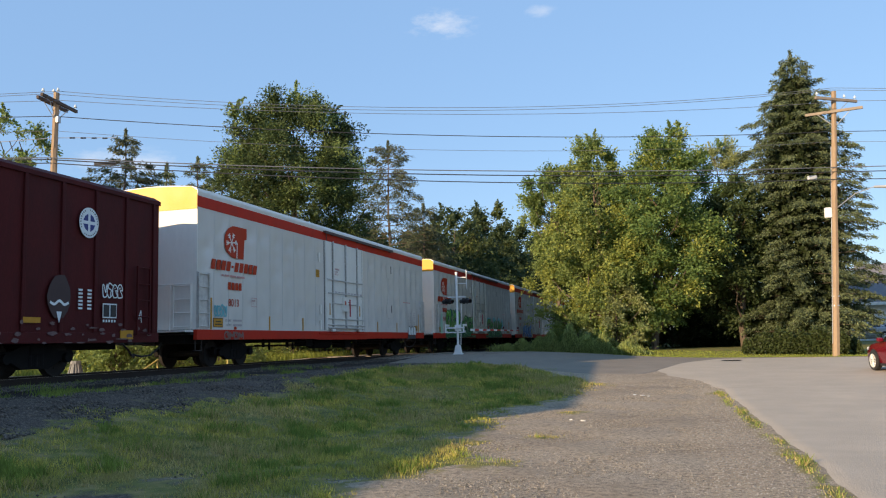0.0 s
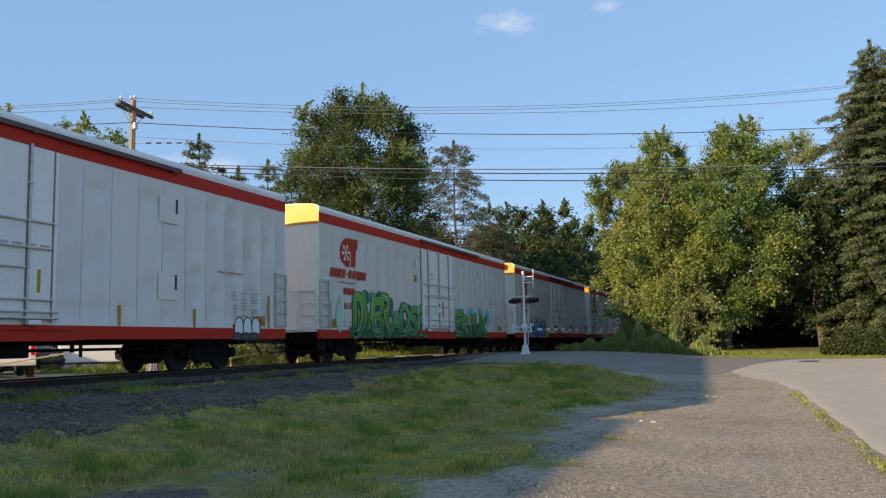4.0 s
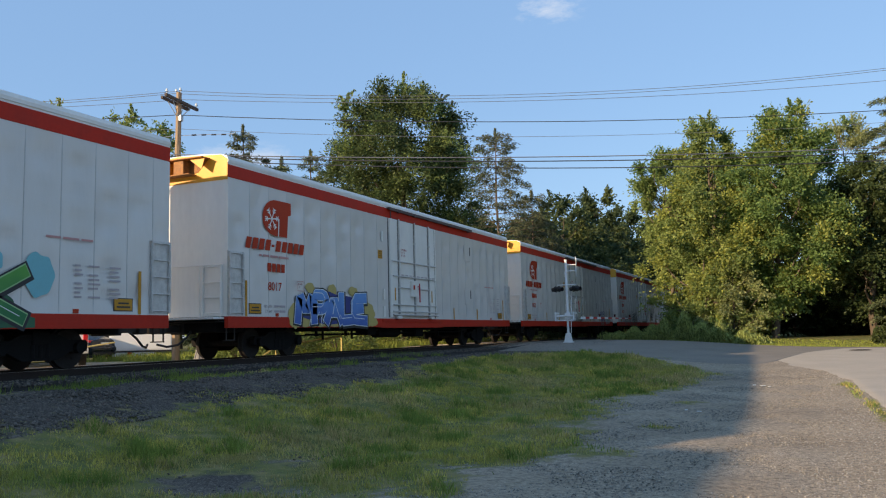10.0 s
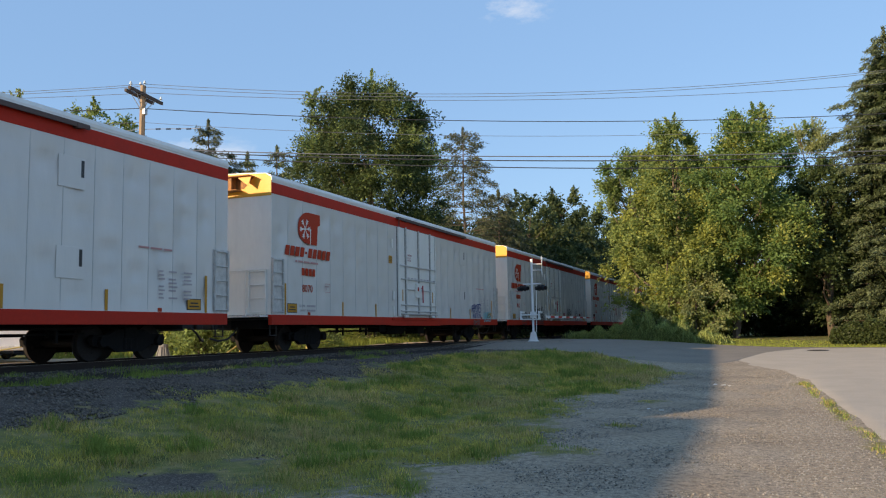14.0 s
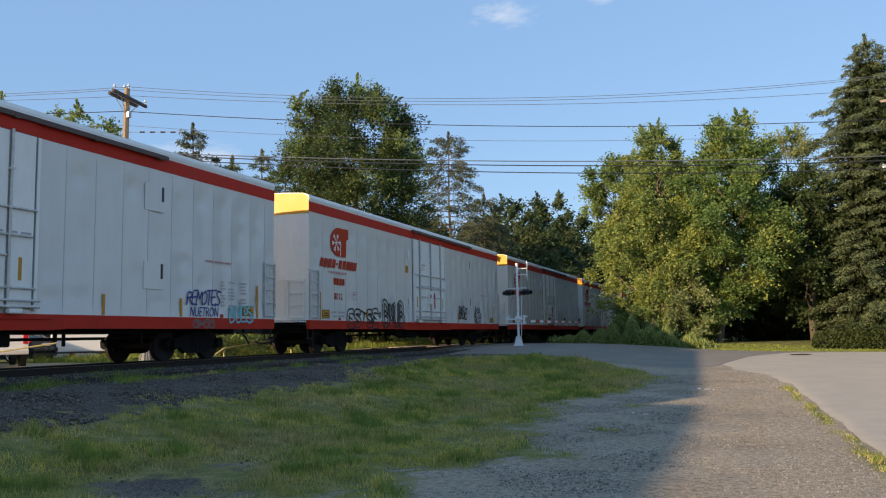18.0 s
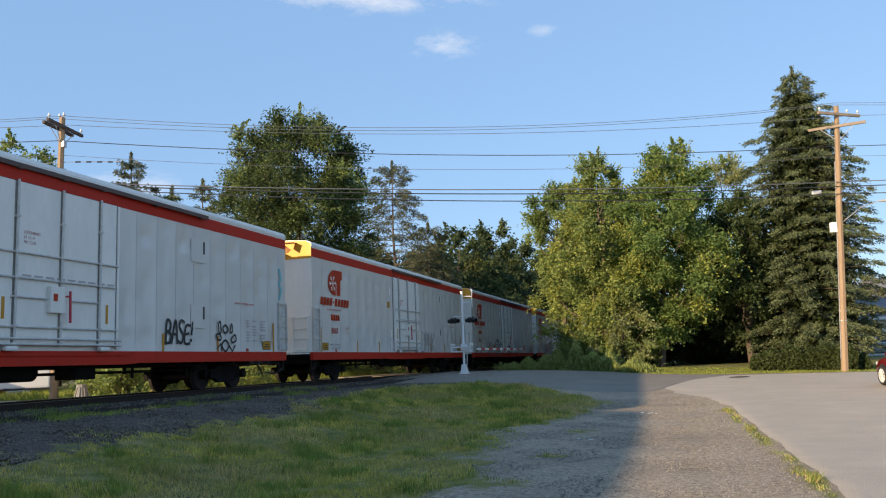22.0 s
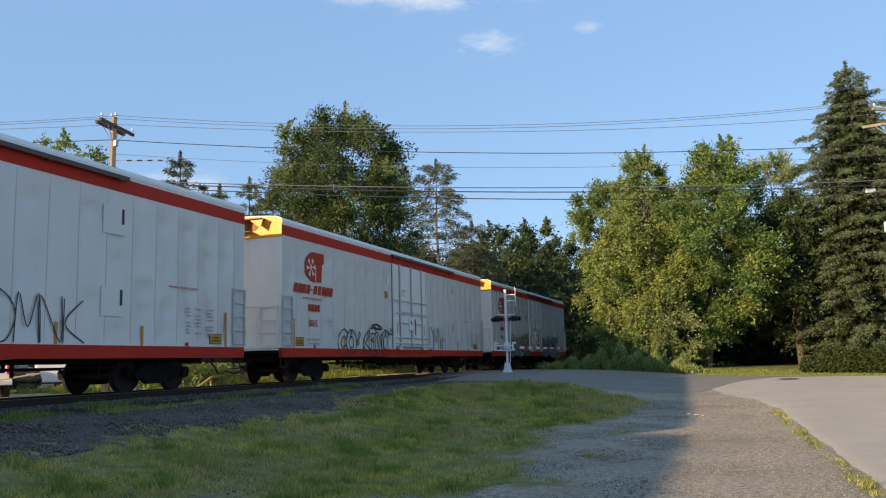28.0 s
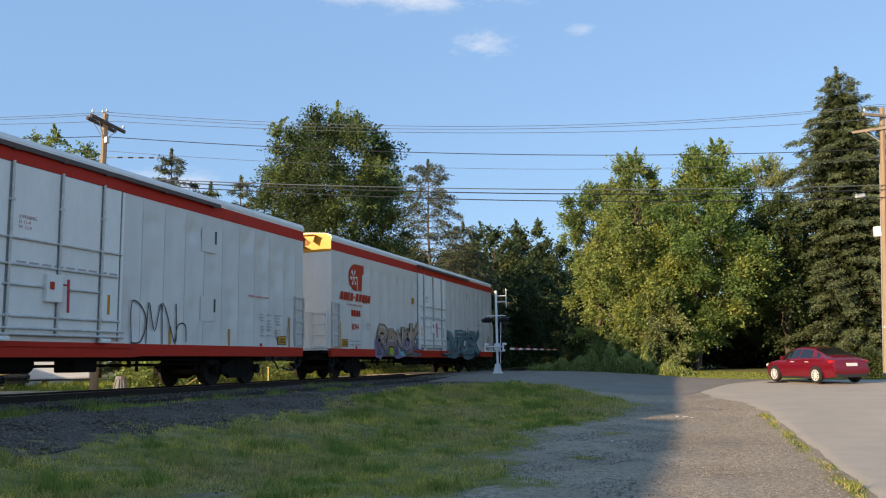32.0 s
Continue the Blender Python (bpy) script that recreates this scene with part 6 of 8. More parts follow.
def conifer(name, label, place, height, radius, prof, leaf, seed, whorls, boughs, droop, needle, sprays, per, thick=None, group="", bark=None, trunk=0.26, core=0, bare=0.04, tuft=0.16):
    """A conifer: whorls of boughs, each bearing flat sprays of needles; thick gives the share of sprays kept by height."""
    rnd, rs = random.Random(seed), np.random.RandomState(seed)
    x, y = place
    t = thing(name, pose(x, y, gz(x, y) - 0.05), label, "tree", group)
    pf, pr = [p[0] for p in prof], [p[1] for p in prof]
    bm = bm_new()
    limb(bm, (0, 0, 0), (0, 0, height), trunk, 0.02, rnd, 6, 0.03)
    pts, axes = [], []
    for k in range(whorls):
        f = bare + (0.985 - bare) * (k + rnd.uniform(-0.25, 0.25)) / whorls
        z0, reach = height * f, radius * float(np.interp(f, pf, pr))
        keep = float(np.interp(f, [q[0] for q in thick], [q[1] for q in thick])) if thick else 1.0
        number = max(4, int(boughs * (0.5 + 0.5 * (1 - f))))
        for j in range(number):
            a = 2 * math.pi * (j + rnd.uniform(-0.3, 0.3)) / number + 1.7 * k
            r = reach * rnd.uniform(0.68, 1.14) + 0.10
            fall = droop * r * rnd.uniform(0.7, 1.3) - (0.55 * r if f > 0.86 else 0.16 * r)
            cs, sn = math.cos(a), math.sin(a)
            s, e = Vector((0, 0, z0)), Vector((r * cs, r * sn, z0 - fall))
            tube(bm, s, e, 0.03 * (1 - f) + 0.012, 0.006, seg=4, caps=False)
            n = int((3 + sprays * r) * keep)
            if n < 1:
                continue
            u = rs.uniform(0.12, 1.0, n) ** 0.62
            side = rs.uniform(-1, 1, n) * 0.30 * r * np.clip(1.15 - u, 0.12, 0.7) * np.sqrt(u)
            cz = z0 - fall * u + 0.10 * r * np.sin(3.1 * u) - 0.10 * np.abs(side)
            base = np.stack([r * u * cs - sn * side, r * u * sn + cs * side, cz], 1)
            way = np.stack([cs - sn * np.sign(side) * 0.7, sn + cs * np.sign(side) * 0.7, np.full(n, -0.45)], 1)
            v = rs.uniform(-0.5, 1.0, (n, per))
            p = base[:, None] + way[:, None] * (v * tuft)[:, :, None] + rs.normal(size=(n, per, 3)) * np.array([tuft * 0.42, tuft * 0.42, tuft * 0.30])
            p[:, :, 2] -= np.abs(rs.normal(size=(n, per))) * tuft * 0.55
            pts.append(p.reshape(-1, 3))
            axes.append(np.repeat(way, per, 0) + np.array([0, 0, -0.25]))
    part("trunk", bm, bark or M_BARK, t, smooth=True)
    pts, axes = np.concatenate(pts), np.concatenate(axes)
    # darker leaves in the core: the crown's inner shade put into colour
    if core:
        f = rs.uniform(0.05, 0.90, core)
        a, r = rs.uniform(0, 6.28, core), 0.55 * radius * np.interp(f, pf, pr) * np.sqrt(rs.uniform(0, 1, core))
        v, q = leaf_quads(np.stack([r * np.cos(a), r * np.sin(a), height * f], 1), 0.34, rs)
        part("inner_foliage", raw_mesh("inner_foliage", v, q, M_LEAF_SHADE), None, t)
    u = rs.uniform(0, 1, 260)
    pts = np.concatenate([pts, np.stack([rs.normal(size=260) * 0.09 * (1.5 - u), rs.normal(size=260) * 0.09 * (1.5 - u), height * (0.93 + 0.08 * u)], 1)])
    axes = np.concatenate([axes, np.tile(np.array([[0, 0, 1.0]]), (260, 1))])
    v, q = leaf_quads(pts, needle, rs, 0.2, 0.30, 0.0, axes)
    part("crown", raw_mesh("crown", v, q, leaf), None, t)
    return t


def polar(az, dist):
    a = radians(az)
    return dist * math.sin(a), dist * math.cos(a)


def plant_trees():
    leafy_tree("maple_tree", "tall broad maple with dense dark green leaves", polar(-26.2, 50), 15.7, 5.2, M_LEAF_MAPLE, 11, 165000, 0.16,
               ((0, 0.4), (0.12, 0.8), (0.35, 1.0), (0.62, 1.0), (0.8, 0.94), (0.92, 0.78), (1, 0.52)), 300, 1.05, 0.7, M_LEAF_GREEN, 0.14, 0.3, spikes=60, low=0.05, ragged=0.10, limbs=24)
    sparse = ((0, 0.5), (0.25, 0.85), (0.5, 0.9), (0.66, 0.62), (0.8, 0.58), (0.9, 0.42), (1, 0.06))
    conifer("pine_tree", "sparse half-bare pine with greyish needles", polar(-19.6, 64), 16.6, 4.1, sparse, M_PINE, 21, 30, 9, 0.10, 0.20, 9, 9, ((0.2, 0.10), (0.5, 0.22), (0.66, 0.6), (0.78, 1.0)), bark=M_BARKLIGHT, trunk=0.2, bare=0.15, tuft=0.22)
    conifer("pine_tree", "sparse half-bare pine with greyish needles", polar(-17.2, 70), 12.6, 3.6, sparse, M_PINE, 22, 24, 9, 0.14, 0.22, 9, 9, ((0.2, 0.7), (0.8, 0.9)), bark=M_BARKLIGHT, trunk=0.16, bare=0.12, tuft=0.24)
    far = "background trees behind the train"
    for k, (az, d, h, r) in enumerate(((-15.0, 86, 14.4, 4.2), (-12.9, 101, 17.0, 4.6), (-10.6, 128, 18.6, 5.0), (-17.5, 80, 11.6, 4.2), (-21.5, 76, 11.4, 4.0), (-13.8, 94, 12.4, 4.6), (-11.8, 116, 14.5, 4.8), (-9.0, 150, 19.0, 5.4), (-24.0, 66, 9.0, 4.4), (-29.0, 60, 9.0, 4.4))):
        leafy_tree("background_tree", "dark dense broadleaf tree beyond the railway", polar(az, d), h, r * 1.15, M_LEAF_FAR, 30 + k, 30000, 0.0036 * d, OVOID, 110, 1.35, 0.6, M_LEAF_FARPALE, 0.2, group=far, spikes=14)
    for k, (az, d, h, r) in enumerate(((-37.2, 62, 16.0, 3.6), (-34.6, 68, 15.0, 1.7), (-32.6, 68, 15.6, 2.6), (-38.4, 66, 12.6, 3.0), (-35.9, 66, 12.5, 3.2), (-33.6, 72, 13.6, 3.2), (-31.0, 66, 14.6, 3.6))):
        conifer("conifer", "hazy conifer beyond the railway", polar(az, d), h + 0.4, 1.3 * r, ((0, 1), (0.5, 0.8), (0.8, 0.5), (1, 0.05)), M_PINE if k == 0 else M_NEEDLE, 50 + k, 22, 9, 0.12, 0.24, 11, 8, group="conifers beyond the railway", tuft=0.24)
    for k, (az, d, h, r) in enumerate(((-44.6, 58, 16.0, 4.0), (-48.3, 62, 16.9, 3.6), (-52.5, 62, 15.6, 4.2), (-41.2, 66, 13.6, 2.8))):
        leafy_tree("roadside_tree", "rounded green tree behind the railway yard", polar(az, d), h, r, M_LEAF_GREEN, 70 + k, 16000, 0.20, OVOID, 60, 0.8, 0.6, M_LEAF_YELLOW, 0.25, group="trees behind the yard", spikes=12, low=0.15)
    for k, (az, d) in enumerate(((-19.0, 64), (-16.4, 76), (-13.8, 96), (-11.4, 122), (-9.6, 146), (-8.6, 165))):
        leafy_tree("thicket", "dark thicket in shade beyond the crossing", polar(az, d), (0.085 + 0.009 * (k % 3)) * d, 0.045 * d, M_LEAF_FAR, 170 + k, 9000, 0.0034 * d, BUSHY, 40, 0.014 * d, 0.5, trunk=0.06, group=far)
    # wood set close to block sky from the far cars; leaf colour includes shade
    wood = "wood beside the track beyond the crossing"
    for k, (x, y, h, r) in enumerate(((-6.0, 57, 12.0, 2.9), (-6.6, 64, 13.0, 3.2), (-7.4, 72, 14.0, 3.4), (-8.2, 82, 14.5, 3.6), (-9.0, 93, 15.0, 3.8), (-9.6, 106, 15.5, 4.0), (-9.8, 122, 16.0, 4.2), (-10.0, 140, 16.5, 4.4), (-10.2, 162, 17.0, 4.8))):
        leafy_tree("woodland_tree", "tall tree close to the track beyond the crossing, shade put into its dark leaves", (x, y), h, r, M_LEAF_SHADE, 200 + k, 19000, 0.0034 * y, BUSHY, 80, 1.1, 0.5, group=wood, low=0.42)
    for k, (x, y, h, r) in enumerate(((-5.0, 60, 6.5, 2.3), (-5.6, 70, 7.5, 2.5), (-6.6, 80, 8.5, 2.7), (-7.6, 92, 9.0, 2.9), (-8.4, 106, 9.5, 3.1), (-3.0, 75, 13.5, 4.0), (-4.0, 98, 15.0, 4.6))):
        leafy_tree("woodland_tree", "bushy tree in the wood beside the track, shade put into its dark leaves", (x, y), h, r, M_LEAF_SHADE, 220 + k, 14000, 0.0034 * y, BUSHY, 60, 1.1, 0.5, group=wood)
    lit = "trees beside the street"
    leafy_tree("ash_tree", "sunlit ash with yellowing leaves and open crown", polar(-5.2, 50), 12.5, 4.0, M_LEAF_GREEN, 81, 84000, 0.16,
               ((0, 0.55), (0.2, 0.95), (0.5, 1.0), (0.75, 0.80), (0.9, 0.52), (1, 0.24)), 190, 0.85, 0.8, M_LEAF_YELLOW, 0.36, 0.2, M_BARKLIGHT, lit, spikes=34, ragged=0.2)
    leafy_tree("ash_tree", "slender ash with an open pale green crown", polar(-8.1, 53), 11.6, 2.7, M_LEAF_GREEN, 82, 27000, 0.16,
               ((0, 0.3), (0.35, 0.5), (0.6, 1.0), (0.8, 0.9), (0.95, 0.45), (1, 0.2)), 44, 0.7, 0.6, M_LEAF_FRESH, 0.4, 0.14, M_BARKLIGHT, lit, spikes=10, low=0.46, ragged=0.25)
    leafy_tree("box_elder_tree", "dense green tree with a leaning bare trunk", polar(-1.8, 50), 12.8, 4.1, M_LEAF_FRESH, 83, 96000, 0.16,
               ((0, 0.5), (0.22, 0.95), (0.45, 1.0), (0.7, 0.82), (0.9, 0.56), (1, 0.32)), 220, 0.85, 0.8, M_LEAF_YELLOW, 0.18, 0.24, M_BARKLIGHT, lit, (1.3, 0), 40, 0.14, 0.2)
    leafy_tree("poplar_tree", "pale silvery tree behind denser crowns", polar(2.9, 56), 13.0, 2.6, M_LEAF_PALE, 84, 42000, 0.14, OVOID, 90, 0.8, 1.0, M_LEAF_FRESH, 0.3, 0.16, M_BARKLIGHT, lit, spikes=16, low=0.1)
    leafy_tree("shade_tree", "dark green tree under taller crowns", polar(3.9, 51), 9.8, 2.3, M_LEAF_MAPLE, 85, 34000, 0.18, OVOID, 70, 0.8, 0.4, group=lit, low=0.2)
    for k, (az, d, h, r, lf, am) in enumerate(((-5.9, 47.8, 5.0, 2.0, M_LEAF_YELLOW, 0.4), (-4.2, 47.4, 4.6, 1.9, M_LEAF_PALE, 0.4))):
        leafy_tree("shrub", "bushy yellow-green shrub at the trees' foot", polar(az, d), h, r, lf, 86 + k, 14000, 0.13, BUSHY, 50, 0.5, 0.5, M_LEAF_GREEN, am, 0.06, group=lit)
    for k, (az, d, h, r) in enumerate(((-7.6, 47.0, 0.7, 0.9), (-6.8, 46.6, 1.2, 1.1), (-5.7, 46.2, 1.3, 1.1))):
        leafy_tree("shrub", "ragged green shrub among tall weeds", polar(az, d), h, r, M_LEAF_GREEN, 140 + k, 6000, 0.10, BUSHY, 24, 0.3, 1.0, M_LEAF_FRESH, 0.5, 0.04, group=lit)
    # shrubs added as dark filling; their leaf colour stands in for deep shade
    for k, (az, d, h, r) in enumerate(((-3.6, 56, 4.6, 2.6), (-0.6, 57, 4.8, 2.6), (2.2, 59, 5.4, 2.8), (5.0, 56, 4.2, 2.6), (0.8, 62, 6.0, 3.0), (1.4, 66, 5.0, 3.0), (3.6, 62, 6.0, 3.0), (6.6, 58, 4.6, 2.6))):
        leafy_tree("shrub", "added shrub under the trees, deep shade put into its leaf colour", polar(az, d), h, r, M_LEAF_SHADE, 150 + k, 14000, 0.2, BUSHY, 40, 0.8, 0.5, trunk=0.06, group=lit)
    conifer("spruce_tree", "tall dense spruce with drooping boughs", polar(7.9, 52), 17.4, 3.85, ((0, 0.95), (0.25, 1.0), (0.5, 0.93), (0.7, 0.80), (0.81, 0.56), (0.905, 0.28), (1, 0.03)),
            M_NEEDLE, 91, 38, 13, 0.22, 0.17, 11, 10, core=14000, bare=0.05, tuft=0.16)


plant_trees()


def hedge():
    rs = np.random.RandomState(3)
    t = thing("hedge", T0, "low loose olive-green yew hedge beside the lawn", "hedge")
    a, b = np.array(polar(3.8, 43.4)), np.array(polar(10.6, 41.6))
    n = 24000
    f, h, w = rs.uniform(0, 1, n), rs.uniform(0, 1, n) ** 0.6, rs.normal(size=n)
    x, y = a[0] + (b[0] - a[0]) * f, a[1] + (b[1] - a[1]) * f
    d = rs.uniform(-0.6, 0.6, n)
    d = np.sign(d) * np.abs(d) ** 0.6
    tall = np.full(n, 0.25)
    for c, wide, top in ((0.08, 0.09, 0.62), (0.20, 0.11, 0.86), (0.36, 0.13, 0.98), (0.53, 0.11, 0.84), (0.68, 0.13, 1.0), (0.84, 0.11, 0.86), (0.94, 0.07, 0.6)):
        tall = np.maximum(tall, top * np.sqrt(np.clip(1 - ((f - c) / wide) ** 2, 0, 1)))
    tall *= 1.0 + 0.14 * np.abs(rs.normal(size=n)) + 0.06 * np.sin(f * 61)
    z = ground_z(x, y + d) + tall * h + rs.normal(size=n) * 0.03
    v, q = leaf_quads(np.stack([x, y + d * (1.15 - 0.4 * h), z], 1), 0.13, rs, 0.2)
    part("foliage", raw_mesh("foliage", v, q, M_HEDGE), None, t)
    bm = bm_new()
    rnd = random.Random(2)
    for k in range(14):
        f = (k + 0.5) / 14
        px, py = a[0] + (b[0] - a[0]) * f, a[1] + (b[1] - a[1]) * f
        for s in range(3):
            limb(bm, (px, py, gz(px, py) - 0.03), (px + rnd.uniform(-0.3, 0.3), py + rnd.uniform(-0.3, 0.3), gz(px, py) + 0.8), 0.03, 0.01, rnd, 2)
    part("stems", bm, M_BARK, t)


hedge()


def tall_weeds():
    """The unmown strip beside the crossing, under the trees."""
    rs = np.random.RandomState(8)
    n = 40000
    f = rs.uniform(0, 1, n)
    x = -10.4 + 8.0 * f + rs.normal(size=n) * 0.3
    y = road_far(x) + 0.5 + np.abs(rs.normal(size=n)) * 1.5
    lump = 0.6 + 0.4 * np.sin(x * 2.7 + y) * np.sin(x * 1.3 - 0.7 * y) + 0.25 * np.sin(x * 6.1)
    h = (0.45 + 0.85 * np.exp(-((x + 5.9) / 2.2) ** 2)) * np.clip(lump, 0.15, 1.3)
    z = ground_z(x, y) + h * rs.uniform(0, 1, n) ** 0.8
    v, q = leaf_quads(np.stack([x, y, z], 1), 0.30, rs, 0.0, 0.11, 0.0, np.tile(np.array([[0, 0, 1.1]]), (n, 1)))
    tagged(new("tall_weeds", raw_mesh("tall_weeds", v, q, M_WEED)), "unmown green weeds beside the crossing", "weeds", kind="stuff")


M_WEED = leaf_mat("weed_leaves", (0.30, 0.35, 0.11), 0.5)
tall_weeds()

# ---- poles, wires, crossing signal ----
POLE_L, POLE_R = (-21.86, 24.72), (6.34, 38.99)


def cable(bm, a, b, sag, r=0.012, n=14):
    a, b = Vector(a), Vector(b)
    sweep(bm, [a.lerp(b, k / n) - Vector((0, 0, sag * 4 * (k / n) * (1 - k / n))) for k in range(n + 1)], r, 5)


def insulator(m, parent):
    bm = bm_new()
    tube(bm, (0, 0, 0), (0, 0, 0.10), 0.012, seg=6)
    tube(bm, (0, 0, 0.08), (0, 0, 0.13), 0.06, 0.05, seg=10)
    tube(bm, (0, 0, 0.13), (0, 0, 0.19), 0.045, 0.03, seg=10)
    bm.transform(m)
    part("insulator", bm, M_INSUL, parent, "glass insulator", True)


def utility_pole(place, height, lean, arms, label, extra):
    x, y = place
    z = gz(x, y) - 0.05
    t = thing("utility_pole", pose(x, y, z), label, "utility pole", "utility poles")
    bm = bm_new()
    rnd = random.Random(int(abs(x) * 10))
    limb(bm, (0, 0, 0), (lean[0], lean[1], height), 0.155, 0.105, rnd, 5, 0.01)
    tube(bm, (lean[0], lean[1], height), (lean[0], lean[1], height + 0.02), 0.105, 0.05, seg=7)
    part("pole", bm, M_WOOD, t, smooth=True)
    for hz, ang, length, material, pins, off in arms:
        m = pose(lean[0] * hz / height, lean[1] * hz / height, hz, 0, 0, ang) @ Matrix.Translation((0, off, 0))
        bm = bm_new()
        box(bm, -length / 2, length / 2, -0.05, 0.05, -0.06, 0.06, 0.012)
        bm.transform(m)
        arm = part("crossarm", bm, material, t)
        bm = bm_new()
        for s in (-1, 1):
            tube(bm, m @ Vector((s * length * 0.28, 0, -0.06)), m @ Vector((0, -off, -0.65)), 0.015, seg=5)
        part("brace", bm, M_GALV, arm)
        for f in pins:
            insulator(m @ Matrix.Translation((f * length, 0, 0.06)), arm)
    extra(t, lean)
    return t


def left_extra(t, lean):
    insulator(pose(0.12, 0.0, 10.45), t)
    insulator(pose(-0.12, 0.05, 10.45), t)
    bm = bm_new()
    box(bm, 0.10, 0.22, -0.08, 0.08, 9.3, 9.55, 0.02)
    tube(bm, (0, 0, 8.75), (2.0, 0.9, 8.78), 0.012, seg=5)
    tube(bm, (0, 0, 8.75), (-2.0, -0.9, 8.55), 0.012, seg=5)
    part("bracket", bm, M_GALV, t)
    for k in range(4):
        part("clamp", tube(bm_new(), (0.5 + 0.35 * k, 0.22 + 0.16 * k, 8.755), (0.66 + 0.35 * k, 0.30 + 0.16 * k, 8.76), 0.03, seg=8), M_WIRE, t)
    for k in range(3):
        part("jumper", tube(bm_new(), (-1.7 + 0.3 * k, -0.76 + 0.13 * k, 8.60), (-1.6 + 0.3 * k, -0.7 + 0.13 * k, 8.25), 0.018, seg=6), M_WIRE, t)


def right_extra(t, lean):
    def lx(z):
        return lean[0] * z / 11.65

    bm = bm_new()
    box(bm, lx(6.3) - 0.42, lx(6.3) - 0.12, -0.16, 0.10, 6.05, 6.50, 0.06)
    part("meter_box", bm, M_SIGWHITE, t, "pale grey cable box")
    bm = bm_new()
    box(bm, lx(7.8) - 1.1, lx(7.8) - 0.7, -0.15, 0.1, 7.78, 7.96, 0.04)
    part("splice_case", bm, M_GALV, t)
    for z in (2.6, 2.2):
        bm = bm_new()
        tube(bm, (lx(z), 0, z), (lx(z), 0, z + 0.05), 0.165, seg=10)
        part("pole_band", bm, M_GALV, t)
    bm = bm_new()
    tube(bm, (lx(0.6) - 0.15, -0.06, 0.6), (lx(9.2) - 0.13, -0.06, 9.2), 0.018, seg=6)
    part("conduit", bm, M_GALV, t)
    bm = bm_new()
    sweep(bm, [(lx(6.4), 0, 6.4), (lx(6.4) + 0.8, -0.3, 7.0), (lx(6.4) + 1.5, -0.6, 7.2)], 0.02, 6)
    tube(bm, (lx(6.4) + 1.5, -0.6, 7.2), (lx(6.4) + 2.3, -0.9, 7.1), 0.05, 0.08, seg=8)
    part("street_light", bm, M_GALV, t)


utility_pole(POLE_L, 10.45, (0.05, 0.0), ((10.05, 100, 2.3, M_ARMDARK, (-0.46, 0.46), -0.14), (10.03, 100, 1.9, M_ARMDARK, (), 0.14)), "brown timber utility pole with dark crossarms behind the track", left_extra)
utility_pole(POLE_R, 11.65, (0.72, -0.1), ((11.25, 35, 2.3, M_ARM, (-0.46, 0.2, 0.46), -0.14), (10.72, -14, 2.3, M_ARM, (), -0.14)), "weathered timber utility pole with two pale crossarms", right_extra)


def wires():
    lz = dict(a=11.23, b=11.10, c=10.71, d=10.26, e=9.71, f=8.66, g=8.60, h=8.47)
    rz = dict(a=12.36, b=12.23, c=11.60, d=10.36, e=9.91, f=8.73, g=8.53, h=8.20)
    sag = dict(a=0.76, b=0.78, c=0.56, d=0.48, e=0.58, f=0.32, g=0.36, h=0.42)
    rad = dict(a=0.010, b=0.010, c=0.010, d=0.016, e=0.008, f=0.020, g=0.022, h=0.020)
    off = dict(a=(0.10, 0.1), b=(-0.10, -0.1), c=(0.6, -0.3), d=(0, 0), e=(0, 0), f=(0.05, -0.12), g=(-0.05, -0.14), h=(0, -0.12))
    dx, dy = POLE_R[0] - POLE_L[0], POLE_R[1] - POLE_L[1]
    for k in lz:
        material = M_WIRE if k in "dgh" else M_WIREGREY
        ox, oy = off[k]
        l, r = (POLE_L[0] + ox, POLE_L[1] + oy, lz[k]), (POLE_R[0] + 0.62 + ox, POLE_R[1] + oy, rz[k])
        t = thing("overhead_cable", T0, "black overhead cable slung between utility poles" if k in "dgh" else "thin grey overhead wire slung between utility poles", "cable", "overhead cables")
        bm = bm_new()
        cable(bm, l, r, sag[k], rad[k], 18)
        part("span", bm, material, t)
        bm = bm_new()
        cable(bm, l, (l[0] - dx, l[1] - dy * 0.9, lz[k] + 0.6), sag[k], rad[k])
        part("span", bm, material, t)
        bm = bm_new()
        cable(bm, r, (r[0] + dx, r[1] + dy * 0.2, rz[k] + 0.2), sag[k], rad[k])
        part("span", bm, material, t)
    t = thing("cable_splice", T0, "grey splice case hanging on the cable", "cable")
    bm = bm_new()
    f = 0.045
    p = Vector((POLE_L[0] + dx * f, POLE_L[1] + dy * f, 8.50))
    tube(bm, p, p + Vector((dx, dy, 0)).normalized() * 0.75, 0.075, seg=10)
    part("case", bm, M_WIREGREY, t)


wires()


